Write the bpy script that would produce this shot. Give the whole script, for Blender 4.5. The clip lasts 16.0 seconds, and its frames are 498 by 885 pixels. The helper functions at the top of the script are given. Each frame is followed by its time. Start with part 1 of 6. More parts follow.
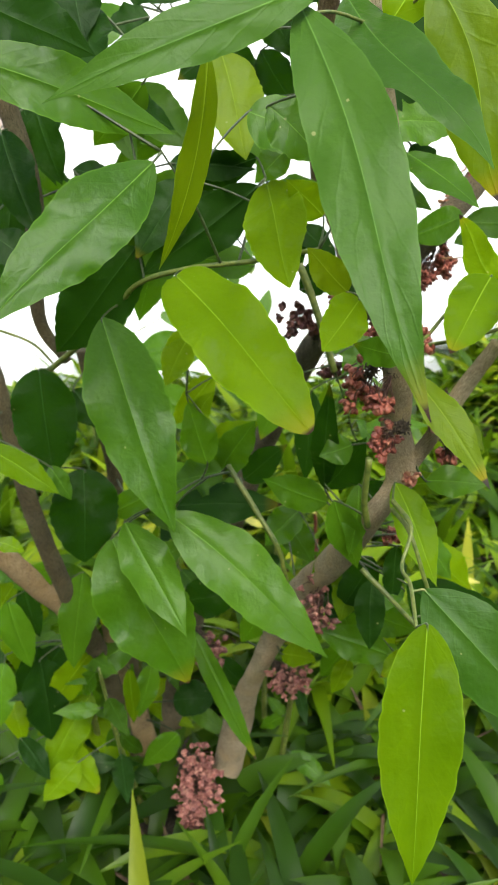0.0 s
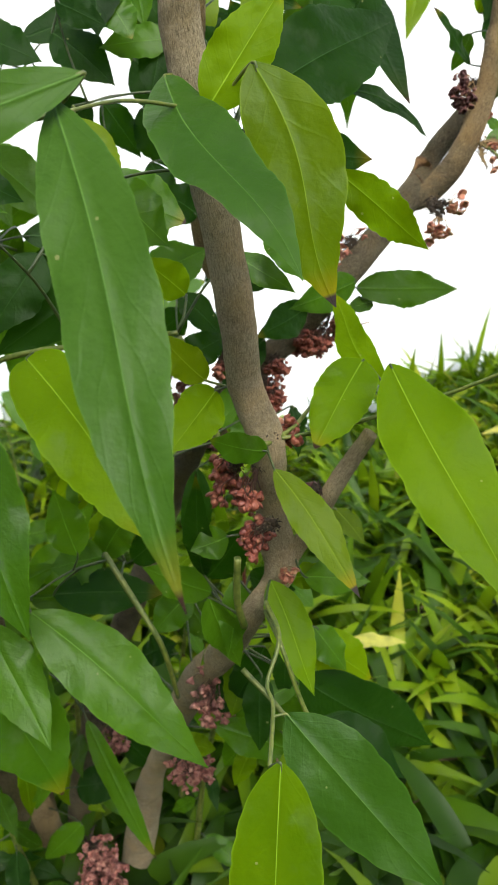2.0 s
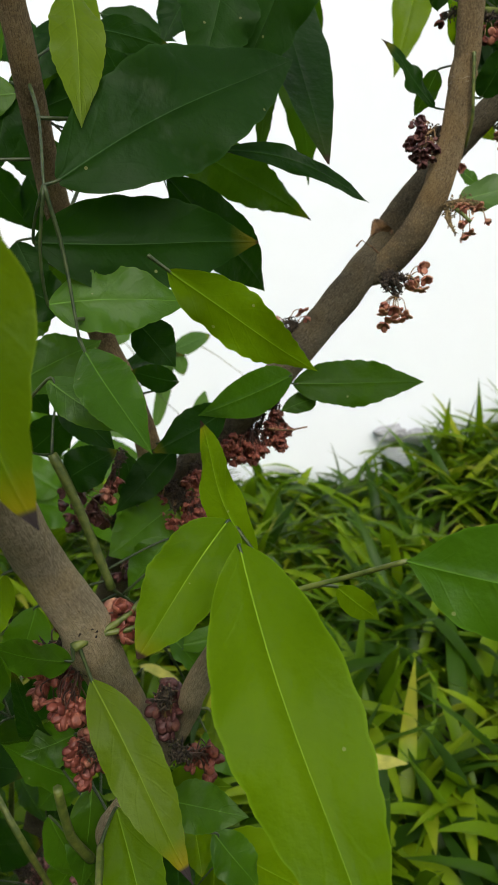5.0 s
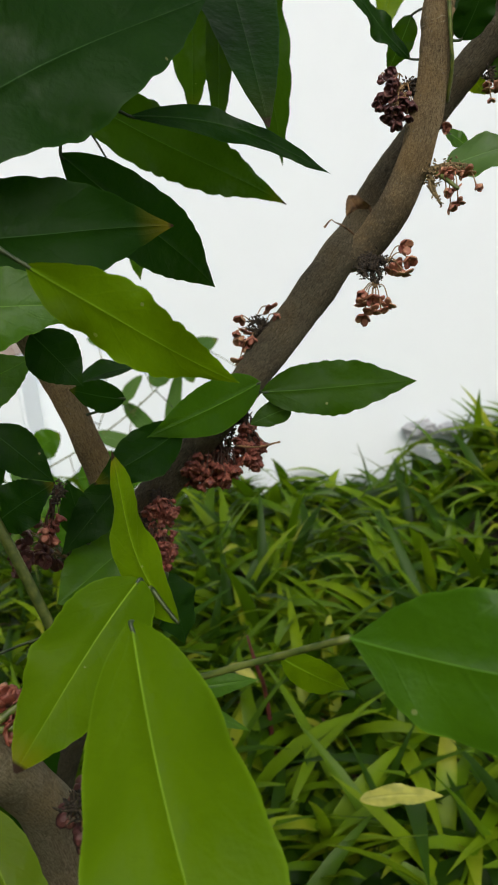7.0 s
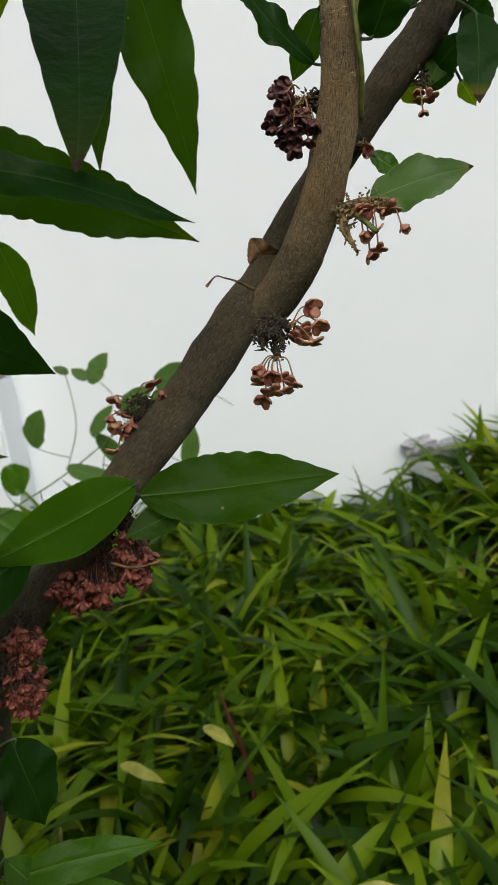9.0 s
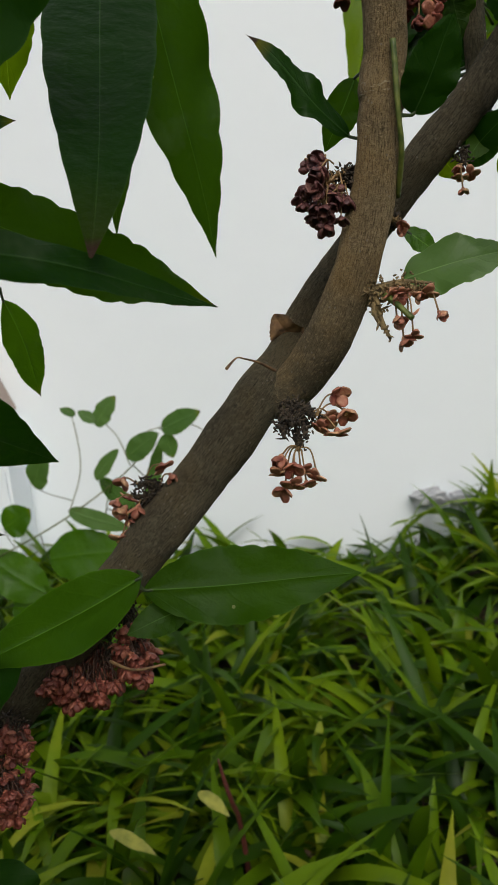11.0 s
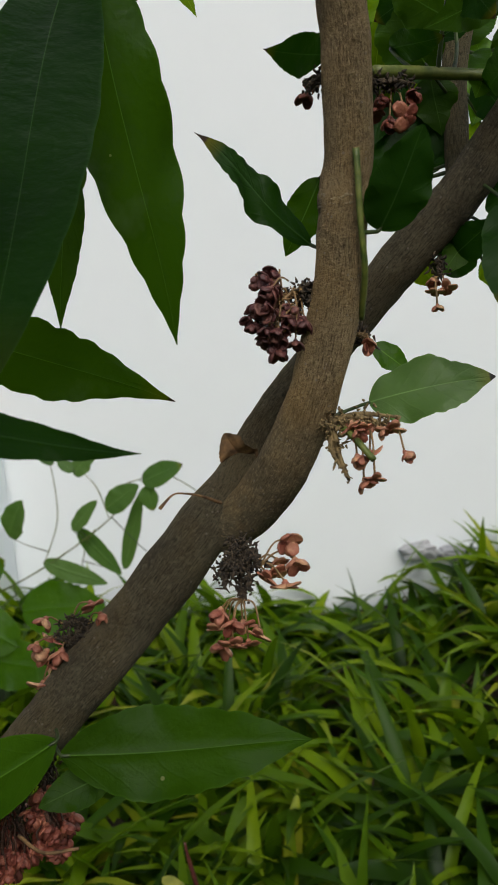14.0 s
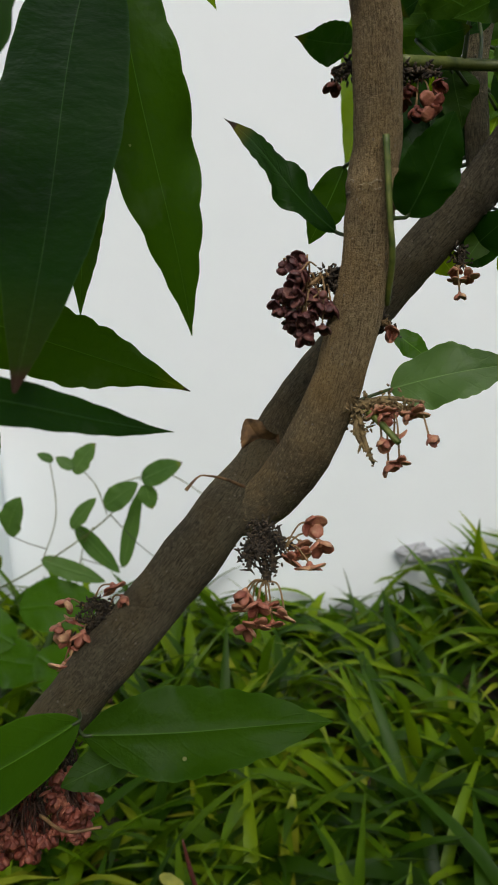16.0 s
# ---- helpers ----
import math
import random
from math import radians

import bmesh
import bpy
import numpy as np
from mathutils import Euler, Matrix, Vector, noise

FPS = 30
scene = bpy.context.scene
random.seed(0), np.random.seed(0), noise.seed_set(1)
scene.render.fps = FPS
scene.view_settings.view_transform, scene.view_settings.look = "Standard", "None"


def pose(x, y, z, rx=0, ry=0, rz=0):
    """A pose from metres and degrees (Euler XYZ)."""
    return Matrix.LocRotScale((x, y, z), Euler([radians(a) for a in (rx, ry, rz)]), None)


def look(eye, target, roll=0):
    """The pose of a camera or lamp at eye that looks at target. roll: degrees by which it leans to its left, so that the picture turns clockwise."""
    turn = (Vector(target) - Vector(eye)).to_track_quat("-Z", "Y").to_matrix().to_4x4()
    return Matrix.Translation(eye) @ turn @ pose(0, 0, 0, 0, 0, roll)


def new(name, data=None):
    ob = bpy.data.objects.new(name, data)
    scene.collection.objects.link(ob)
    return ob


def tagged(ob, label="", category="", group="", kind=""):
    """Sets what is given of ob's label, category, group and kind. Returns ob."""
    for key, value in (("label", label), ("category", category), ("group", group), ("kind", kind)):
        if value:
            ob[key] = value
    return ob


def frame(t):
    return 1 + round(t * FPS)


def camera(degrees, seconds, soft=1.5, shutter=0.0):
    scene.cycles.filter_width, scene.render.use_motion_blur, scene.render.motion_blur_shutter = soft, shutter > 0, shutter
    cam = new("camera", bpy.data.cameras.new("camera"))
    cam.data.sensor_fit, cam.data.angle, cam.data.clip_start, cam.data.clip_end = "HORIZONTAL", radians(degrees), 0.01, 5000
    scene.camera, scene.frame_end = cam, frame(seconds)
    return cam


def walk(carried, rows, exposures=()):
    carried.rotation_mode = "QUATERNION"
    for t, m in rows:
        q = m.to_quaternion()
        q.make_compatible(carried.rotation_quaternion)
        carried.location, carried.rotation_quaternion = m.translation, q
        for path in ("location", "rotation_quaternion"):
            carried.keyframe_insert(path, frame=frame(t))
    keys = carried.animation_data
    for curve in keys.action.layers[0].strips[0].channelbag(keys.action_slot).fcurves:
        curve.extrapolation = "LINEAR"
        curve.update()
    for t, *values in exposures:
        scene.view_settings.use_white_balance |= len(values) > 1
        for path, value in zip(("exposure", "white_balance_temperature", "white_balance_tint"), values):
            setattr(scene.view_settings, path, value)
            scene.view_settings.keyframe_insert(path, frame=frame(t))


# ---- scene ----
cam = camera(36.0, 16.0, soft=1.1)
PATH = [
    (0, (0.0344, 0.0441, 0.6196), (-0.0279, 1.9348, -0.0296), 0.27),
    (0.5, (0.0482, 0.0412, 0.6271), (0.0209, 1.9420, 0.0055), 0.33),
    (1, (0.0586, 0.0562, 0.6223), (0.0676, 1.9616, 0.0146), 0.56),
    (1.5, (0.0788, 0.0739, 0.6303), (0.1063, 1.9807, 0.0277), -0.83),
    (2, (0.0835, 0.0879, 0.6417), (0.1265, 2.0017, 0.0625), 0.37),
    (2.5, (0.0981, 0.1098, 0.6493), (0.1315, 2.0306, 0.0928), 0.74),
    (3, (0.1176, 0.1310, 0.6593), (0.1222, 2.0606, 0.1334), 1.13),
    (3.5, (0.1301, 0.1479, 0.6589), (0.1204, 2.0773, 0.1322), 0.21),
    (4, (0.1465, 0.1659, 0.6625), (0.0830, 2.0972, 0.1466), 0.26),
    (4.5, (0.1562, 0.1759, 0.6615), (0.0555, 2.1063, 0.1484), 0.18),
    (5, (0.1704, 0.2004, 0.6676), (0.0500, 2.1318, 0.1622), -0.65),
    (7.5, (0.2101, 0.2840, 0.6590), (-0.0260, 2.2063, 0.1599), -5.09),
    (8, (0.2207, 0.3127, 0.6758), (-0.0320, 2.2313, 0.1707), -4.89),
    (8.5, (0.2363, 0.3359, 0.6723), (-0.0219, 2.2554, 0.1734), -5.81),
    (9, (0.2500, 0.3558, 0.6770), (-0.0180, 2.2756, 0.1845), -6.54),
    (11.5, (0.2379, 0.3813, 0.6975), (-0.0261, 2.3252, 0.3080), -3.22),
    (12, (0.2318, 0.3837, 0.7063), (-0.0178, 2.3297, 0.3176), -1.92),
    (12.5, (0.2326, 0.3982, 0.7139), (-0.0193, 2.3445, 0.3289), -1.58),
    (13, (0.2507, 0.4101, 0.7148), (-0.0090, 2.3612, 0.3603), -2.72),
    (13.5, (0.2607, 0.4213, 0.7214), (0.0102, 2.3759, 0.3798), -3.22),
    (14, (0.2577, 0.4215, 0.7187), (-0.0050, 2.3767, 0.3898), -2.70),
    (14.5, (0.2467, 0.4221, 0.7109), (-0.0187, 2.3779, 0.3876), -2.14),
    (15, (0.2519, 0.4230, 0.7130), (-0.0053, 2.3787, 0.3826), -2.12),
    (15.5, (0.2447, 0.4195, 0.7125), (-0.0091, 2.3771, 0.3906), -1.68),
    (16, (0.2482, 0.4171, 0.7134), (0.0054, 2.3764, 0.3935), -2.01),
]
EXPOSURES = [
    (0, 1.46), (1.5, 1.20), (3, 0.78), (4, 0.46), (5, 0.30), (7.5, 0.02),
    (9, -0.14), (11.5, -0.28), (16, -0.28),
]
walk(cam, [(t, look(eye, target, roll)) for t, eye, target, roll in PATH], EXPOSURES)

# one fixed focus
cam.data.dof.use_dof = True
cam.data.dof.focus_distance = 0.27
cam.data.dof.aperture_fstop = 42.0

# ---- light: bright overcast sky ----
world = bpy.data.worlds.new("overcast_sky")
scene.world = world
world.use_nodes = True
wn = world.node_tree
wn.nodes.clear()
sky = wn.nodes.new("ShaderNodeTexSky")
sky.sky_type, sky.sun_disc = "NISHITA", False
sky.sun_elevation, sky.sun_rotation = radians(46), radians(167)
sky.air_density, sky.dust_density, sky.ozone_density = 1.0, 6.0, 1.0
pale = wn.nodes.new("ShaderNodeHueSaturation")
pale.inputs["Saturation"].default_value = 1.0
back = wn.nodes.new("ShaderNodeBackground")
back.inputs["Strength"].default_value = 0.12
wout = wn.nodes.new("ShaderNodeOutputWorld")
wn.links.new(sky.outputs[0], pale.inputs["Color"])
wn.links.new(pale.outputs[0], back.inputs["Color"])
wn.links.new(back.outputs[0], wout.inputs["Surface"])

sun = new("sun", bpy.data.lights.new("sun", "SUN"))
sun.data.energy, sun.data.angle, sun.data.color = 1.5, radians(40), (0.87, 0.965, 1.0)
sun.matrix_world = look((1.0, -2.8, 4.2), (0.15, 0.8, 0.3))


# ---- materials ----
def material(name):
    m = bpy.data.materials.new(name)
    m.use_nodes = True
    t = m.node_tree
    t.nodes.clear()
    out = t.nodes.new("ShaderNodeOutputMaterial")
    bs = t.nodes.new("ShaderNodeBsdfPrincipled")
    t.links.new(bs.outputs[0], out.inputs["Surface"])
    return m, t, bs, out


def node(t, kind, **ins):
    n = t.nodes.new(kind)
    for k, v in ins.items():
        n.inputs[k.replace("_", " ")].default_value = v
    return n


def calc(t, op, a, b=None, c=None):
    n = t.nodes.new("ShaderNodeMath")
    n.operation = op
    for i, v in enumerate((a, b, c)):
        if v is None:
            continue
        if isinstance(v, (int, float)):
            n.inputs[i].default_value = v
        else:
            t.links.new(v, n.inputs[i])
    return n.outputs[0]


def ramp(t, fac, *stops):
    n = t.nodes.new("ShaderNodeValToRGB")
    e = n.color_ramp.elements
    while len(e) < len(stops):
        e.new(0.5)
    for el, (p, c) in zip(e, stops):
        el.position, el.color = p, (*c, 1)
    t.links.new(fac, n.inputs[0])
    return n.outputs[0]


def mixed(t, fac, a, b):
    n = t.nodes.new("ShaderNodeMix")
    n.data_type = "RGBA"
    for sock, v in ((n.inputs[0], fac), (n.inputs[6], a), (n.inputs[7], b)):
        if isinstance(v, (int, float)):
            sock.default_value = v
        elif isinstance(v, tuple):
            sock.default_value = (*v, 1)
        else:
            t.links.new(v, sock)
    return n.outputs[2]


def bump(t, bs, height, strength, distance):
    n = node(t, "ShaderNodeBump", Strength=strength, Distance=distance)
    t.links.new(height, n.inputs["Height"])
    t.links.new(n.outputs[0], bs.inputs["Normal"])
    return n.outputs[0]


def leaf_material(name, dark, light, glow, rough, gloss=0.2, tip=(0.035, 0.020, 0.012), through_share=0.35, dry_tip=0.0, turning=0.42):
    """Waxy leaf: side veins and midrib by the blade's own coordinates, blotches, a withered tip on some."""
    m, t, bs, out = material(name)
    uv = t.nodes.new("ShaderNodeTexCoord")
    sep = t.nodes.new("ShaderNodeSeparateXYZ")
    t.links.new(uv.outputs["UV"], sep.inputs[0])
    u = sep.outputs[0]
    v = calc(t, "ABSOLUTE", calc(t, "SUBTRACT", sep.outputs[1], 0.5))
    v = calc(t, "MULTIPLY", v, 2.0)
    info = t.nodes.new("ShaderNodeObjectInfo")
    big = node(t, "ShaderNodeTexNoise", Scale=28.0, Detail=3.0)
    fine = node(t, "ShaderNodeTexNoise", Scale=420.0, Detail=4.0)
    pucker = node(t, "ShaderNodeTexNoise", Scale=75.0, Detail=2.0)
    for n in (big, fine, pucker):
        t.links.new(uv.outputs["Object"], n.inputs["Vector"])
    wob = calc(t, "MULTIPLY", big.outputs[0], 1.6)
    ph = calc(t, "ADD", calc(t, "SUBTRACT", calc(t, "MULTIPLY", u, 7.5), calc(t, "MULTIPLY", v, 1.7)), wob)
    tri = calc(t, "ABSOLUTE", calc(t, "SUBTRACT", calc(t, "FRACT", ph), 0.5))
    vein = calc(t, "SUBTRACT", 1.0, calc(t, "SMOOTH_MIN", calc(t, "MULTIPLY", tri, 11.0), 1.0, 0.3))
    vein = calc(t, "MAXIMUM", vein, 0.0)
    rib = calc(t, "SUBTRACT", 1.0, calc(t, "MINIMUM", calc(t, "MULTIPLY", v, 19.0), 1.0))
    tone = calc(t, "ADD", calc(t, "MULTIPLY", big.outputs[0], 0.75), calc(t, "MULTIPLY", info.outputs["Random"], 0.5))
    tone = calc(t, "ADD", tone, calc(t, "MULTIPLY", fine.outputs[0], 0.18))
    col = ramp(t, tone, (0.35, dark), (1.0, light))
    col = mixed(t, calc(t, "MULTIPLY", vein, 0.13), col, tuple(c * 1.3 for c in light))
    col = mixed(t, calc(t, "MULTIPLY", rib, 0.85), col, tuple(c * 2.3 + 0.025 for c in light))
    rim = calc(t, "MINIMUM", calc(t, "MAXIMUM", calc(t, "MULTIPLY", calc(t, "SUBTRACT", v, 0.945), 18.0), 0.0), 1.0)
    col = mixed(t, calc(t, "MULTIPLY", rim, 0.55), col, tuple(c * 1.6 + 0.01 for c in light))
    # yellowing edge and withered tip
    end = calc(t, "ADD", u, calc(t, "MULTIPLY", calc(t, "SUBTRACT", big.outputs[0], 0.5), 0.14))
    some = calc(t, "GREATER_THAN", calc(t, "FRACT", calc(t, "MULTIPLY", info.outputs["Random"], 7.3)), 0.75)
    if dry_tip:
        some = calc(t, "ADD", calc(t, "MULTIPLY", u, 0.0), 1.0)
        end = calc(t, "ADD", calc(t, "MULTIPLY", u, 0.6), calc(t, "MULTIPLY", end, 0.4))
        end = calc(t, "ADD", end, dry_tip)
    yel = calc(t, "MULTIPLY", some, calc(t, "SMOOTH_MIN", calc(t, "MAXIMUM", calc(t, "MULTIPLY", calc(t, "SUBTRACT", end, 0.85), 8.0), 0.0), 1.0, 0.1))
    col = mixed(t, calc(t, "MULTIPLY", yel, turning), col, (0.27, 0.19, 0.005))
    wither = calc(t, "MULTIPLY", some, calc(t, "MINIMUM", calc(t, "MAXIMUM", calc(t, "MULTIPLY", calc(t, "SUBTRACT", end, 0.961), 65.0), 0.0), 1.0))
    col = mixed(t, wither, col, tip)
    spots = node(t, "ShaderNodeTexVoronoi", Scale=110.0)
    t.links.new(uv.outputs["Object"], spots.inputs["Vector"])
    speck = calc(t, "MULTIPLY", calc(t, "LESS_THAN", spots.outputs["Distance"], 0.07), calc(t, "GREATER_THAN", big.outputs[0], 0.56))
    col = mixed(t, calc(t, "MULTIPLY", speck, 0.6), col, (0.30, 0.30, 0.12))
    # Pale smears: whitish residue, with a dull sheen painted into the colour too.
    dusty = node(t, "ShaderNodeTexNoise", Scale=17.0, Detail=5.0, Roughness=0.65)
    t.links.new(uv.outputs["Object"], dusty.inputs["Vector"])
    sheen_smear = calc(t, "MINIMUM", calc(t, "MAXIMUM", calc(t, "MULTIPLY", calc(t, "SUBTRACT", dusty.outputs[0], 0.60), 7.0), 0.0), 1.0)
    col = mixed(t, calc(t, "MULTIPLY", sheen_smear, 0.22), col, (0.17, 0.20, 0.13))
    t.links.new(col, bs.inputs["Base Color"])
    rr = calc(t, "ADD", rough, calc(t, "MULTIPLY", big.outputs[0], 0.22))
    t.links.new(rr, bs.inputs["Roughness"])
    bs.inputs["Specular IOR Level"].default_value = gloss
    h = calc(t, "ADD", calc(t, "MULTIPLY", vein, -0.035), calc(t, "ADD", calc(t, "MULTIPLY", big.outputs[0], 1.1), calc(t, "MULTIPLY", pucker.outputs[0], 0.95)))
    h = calc(t, "ADD", h, calc(t, "MULTIPLY", fine.outputs[0], 0.20))
    nrm = bump(t, bs, h, 0.75, 0.0019)
    tr = t.nodes.new("ShaderNodeBsdfTranslucent")
    tcol = mixed(t, calc(t, "MULTIPLY", vein, 0.12), mixed(t, 0.25, glow, col), light)
    tcol = mixed(t, wither, tcol, tip)
    t.links.new(tcol, tr.inputs["Color"])
    t.links.new(nrm, tr.inputs["Normal"])
    mx = t.nodes.new("ShaderNodeMixShader")
    mx.inputs[0].default_value = through_share
    t.links.new(bs.outputs[0], mx.inputs[1])
    t.links.new(tr.outputs[0], mx.inputs[2])
    t.links.new(mx.outputs[0], out.inputs["Surface"])
    return m


# DARK: dark green, deepened to stand in for shade within the crown.
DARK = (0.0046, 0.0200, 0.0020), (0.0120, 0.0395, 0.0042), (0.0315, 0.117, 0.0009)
YELLOW = (0.054, 0.1062, 0.0018), (0.1125, 0.1755, 0.0036), (0.243, 0.36, 0.0009)
PALE = (0.045, 0.1035, 0.0234), (0.0855, 0.1575, 0.0405), (0.117, 0.261, 0.0135)
LEAF = {
    "dark": leaf_material("dark_green_shaded_leaf", *DARK, 0.34, 0.08),
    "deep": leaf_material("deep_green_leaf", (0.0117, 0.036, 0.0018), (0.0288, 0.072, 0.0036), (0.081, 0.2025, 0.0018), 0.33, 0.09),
    "mid": leaf_material("green_leaf", (0.0198, 0.0648, 0.0027), (0.0558, 0.1368, 0.0054), (0.144, 0.342, 0.0027), 0.27, 0.19),
    "light": leaf_material("young_green_leaf", (0.0470, 0.1050, 0.0009), (0.1050, 0.188, 0.0018), (0.262, 0.420, 0.0009), 0.30, 0.05),
    "yellow": leaf_material("yellowing_leaf", *YELLOW, 0.33, 0.14, through_share=0.45),
    "pale": leaf_material("pale_leaf_underside", *PALE, 0.42, 0.2),
    "teal": leaf_material("bluish_green_leaf", (0.0175, 0.058, 0.0050), (0.0420, 0.104, 0.0095), (0.088, 0.235, 0.0060), 0.32, 0.15),
    "long_tip": leaf_material("long_dark_leaf_with_dry_tip", *DARK, 0.36, 0.05, dry_tip=0.003, turning=0.05),
    "dark_tip": leaf_material("dark_leaf_with_dry_tip", *DARK, 0.34, 0.12, dry_tip=0.056),
    "black_tip": leaf_material("dark_leaf_with_black_tip", *DARK, 0.34, 0.12, tip=(0.009, 0.0072, 0.0063), dry_tip=0.02),
    "pale_tip": leaf_material("pale_leaf_with_dry_tip", *PALE, 0.34, 0.3, tip=(0.0108, 0.009, 0.0081), dry_tip=0.02),
    "yellow_tip": leaf_material("yellowing_leaf_with_dry_tip", *YELLOW, 0.33, 0.14, tip=(0.045, 0.036, 0.036), through_share=0.45, dry_tip=0.026, turning=0.8),
    "short_tip": leaf_material("short_yellowing_leaf_with_dry_tip", *YELLOW, 0.33, 0.14, tip=(0.045, 0.036, 0.036), through_share=0.45, dry_tip=0.05, turning=0.9),
}


def plain_stem(name, a, b, scale, rough):
    m, t, bs, out = material(name)
    tc = t.nodes.new("ShaderNodeTexCoord")
    n = node(t, "ShaderNodeTexNoise", Scale=scale, Detail=5.0)
    t.links.new(tc.outputs["Object"], n.inputs["Vector"])
    t.links.new(ramp(t, n.outputs[0], (0.35, a), (0.68, b)), bs.inputs["Base Color"])
    bs.inputs["Roughness"].default_value = rough
    bump(t, bs, n.outputs[0], 0.5, 0.0008)
    return m


DARK_TWIG = plain_stem("dark_green_twig", (0.012, 0.028, 0.005), (0.048, 0.070, 0.014), 260, 0.5)
TWIG = plain_stem("green_twig", (0.050, 0.080, 0.010), (0.135, 0.155, 0.028), 260, 0.5)
MOSS = plain_stem("dark_flower_spur", (0.012, 0.009, 0.006), (0.075, 0.052, 0.028), 700, 0.9)
DARK_PEDICEL = plain_stem("dark_pedicel", (0.03, 0.012, 0.008), (0.09, 0.038, 0.02), 500, 0.7)
PEDICEL = plain_stem("pedicel", (0.16, 0.10, 0.035), (0.27, 0.16, 0.065), 500, 0.6)
RED_STEM = plain_stem("red_grass_stem", (0.07, 0.014, 0.013), (0.14, 0.035, 0.025), 200, 0.5)
FADED = plain_stem("faded_yellow_leaf", (0.19, 0.20, 0.02), (0.32, 0.31, 0.04), 90, 0.55)
LITTER = plain_stem("dead_grass", (0.035, 0.022, 0.010), (0.12, 0.075, 0.03), 90, 0.9)
BRISTLE = plain_stem("dry_bristly_stalk", (0.070, 0.048, 0.018), (0.27, 0.19, 0.080), 500, 0.85)
DRY = plain_stem("dry_brown", (0.055, 0.028, 0.010), (0.24, 0.135, 0.055), 260, 0.75)


def bark_material(name, low, high, dimmed=None):
    """Smooth grey-brown bark: fibres along the stem, pale crust, small lenticels; the last argument turns it greyer
    below a height, with leaf shade put into the colour.
    """
    m, t, bs, out = material(name)
    tc = t.nodes.new("ShaderNodeTexCoord")
    mp = node(t, "ShaderNodeMapping", Scale=(9.0, 170.0, 1.0))
    t.links.new(tc.outputs["UV"], mp.inputs["Vector"])
    mp.inputs["Scale"].default_value = (240.0, 24.0, 1.0)
    fib = node(t, "ShaderNodeTexNoise", Scale=1.0, Detail=6.0, Roughness=0.7)
    t.links.new(mp.outputs[0], fib.inputs["Vector"])
    big = node(t, "ShaderNodeTexNoise", Scale=38.0, Detail=3.0)
    grit = node(t, "ShaderNodeTexNoise", Scale=900.0, Detail=3.0)
    vor = node(t, "ShaderNodeTexVoronoi", Scale=330.0)
    speck = node(t, "ShaderNodeTexNoise", Scale=2300.0, Detail=3.0, Roughness=0.7)
    for n in (big, grit, vor, speck):
        t.links.new(tc.outputs["Object"], n.inputs["Vector"])
    tone = calc(t, "ADD", calc(t, "MULTIPLY", fib.outputs[0], 0.55), calc(t, "MULTIPLY", big.outputs[0], 0.42))
    tone = calc(t, "ADD", tone, calc(t, "MULTIPLY", grit.outputs[0], 0.22))
    col = ramp(t, tone, (0.47, low), (0.60, tuple((a + b) / 2 for a, b in zip(low, high))), (0.72, high))
    if dimmed:
        dim_low, dim_high, height = dimmed
        dim_col = ramp(t, tone, (0.47, dim_low), (0.60, tuple((a + b) / 2 for a, b in zip(dim_low, dim_high))), (0.72, dim_high))
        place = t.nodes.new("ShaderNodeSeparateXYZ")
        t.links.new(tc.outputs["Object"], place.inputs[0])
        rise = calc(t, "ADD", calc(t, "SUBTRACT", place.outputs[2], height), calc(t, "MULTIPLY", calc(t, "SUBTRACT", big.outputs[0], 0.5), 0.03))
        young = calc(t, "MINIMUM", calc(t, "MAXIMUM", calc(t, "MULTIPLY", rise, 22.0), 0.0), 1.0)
        col = mixed(t, young, dim_col, col)
    # sooty and ochre patches, and fine cracks across the stem
    soot = node(t, "ShaderNodeTexNoise", Scale=62.0, Detail=6.0, Roughness=0.7)
    ochre = node(t, "ShaderNodeTexNoise", Scale=47.0, Detail=4.0, Roughness=0.6)
    shift = node(t, "ShaderNodeMapping")
    shift.inputs["Location"].default_value = (3.1, 7.7, 1.3)
    t.links.new(tc.outputs["Object"], shift.inputs["Vector"])
    t.links.new(tc.outputs["Object"], soot.inputs["Vector"])
    t.links.new(shift.outputs[0], ochre.inputs["Vector"])
    across = node(t, "ShaderNodeMapping")
    across.inputs["Scale"].default_value = (14.0, 95.0, 1.0)
    t.links.new(tc.outputs["UV"], across.inputs["Vector"])
    crack = node(t, "ShaderNodeTexNoise", Scale=1.0, Detail=4.0, Roughness=0.6)
    t.links.new(across.outputs[0], crack.inputs["Vector"])
    warm = calc(t, "MINIMUM", calc(t, "MAXIMUM", calc(t, "MULTIPLY", calc(t, "SUBTRACT", ochre.outputs[0], 0.44), 5.0), 0.0), 1.0)
    col = mixed(t, calc(t, "MULTIPLY", warm, 0.4), col, tuple(h * k for h, k in zip(high, (0.95, 0.80, 0.52))))
    black = calc(t, "MINIMUM", calc(t, "MAXIMUM", calc(t, "MULTIPLY", calc(t, "SUBTRACT", soot.outputs[0], 0.55), 6.0), 0.0), 1.0)
    col = mixed(t, calc(t, "MULTIPLY", black, 0.34), col, tuple(c * 0.45 for c in low))
    fissure = calc(t, "MINIMUM", calc(t, "MAXIMUM", calc(t, "MULTIPLY", calc(t, "SUBTRACT", 0.47, fib.outputs[0]), 9.0), 0.0), 1.0)
    col = mixed(t, calc(t, "MULTIPLY", fissure, 0.55), col, tuple(c * 0.5 for c in low))
    crust = calc(t, "GREATER_THAN", grit.outputs[0], 0.60)
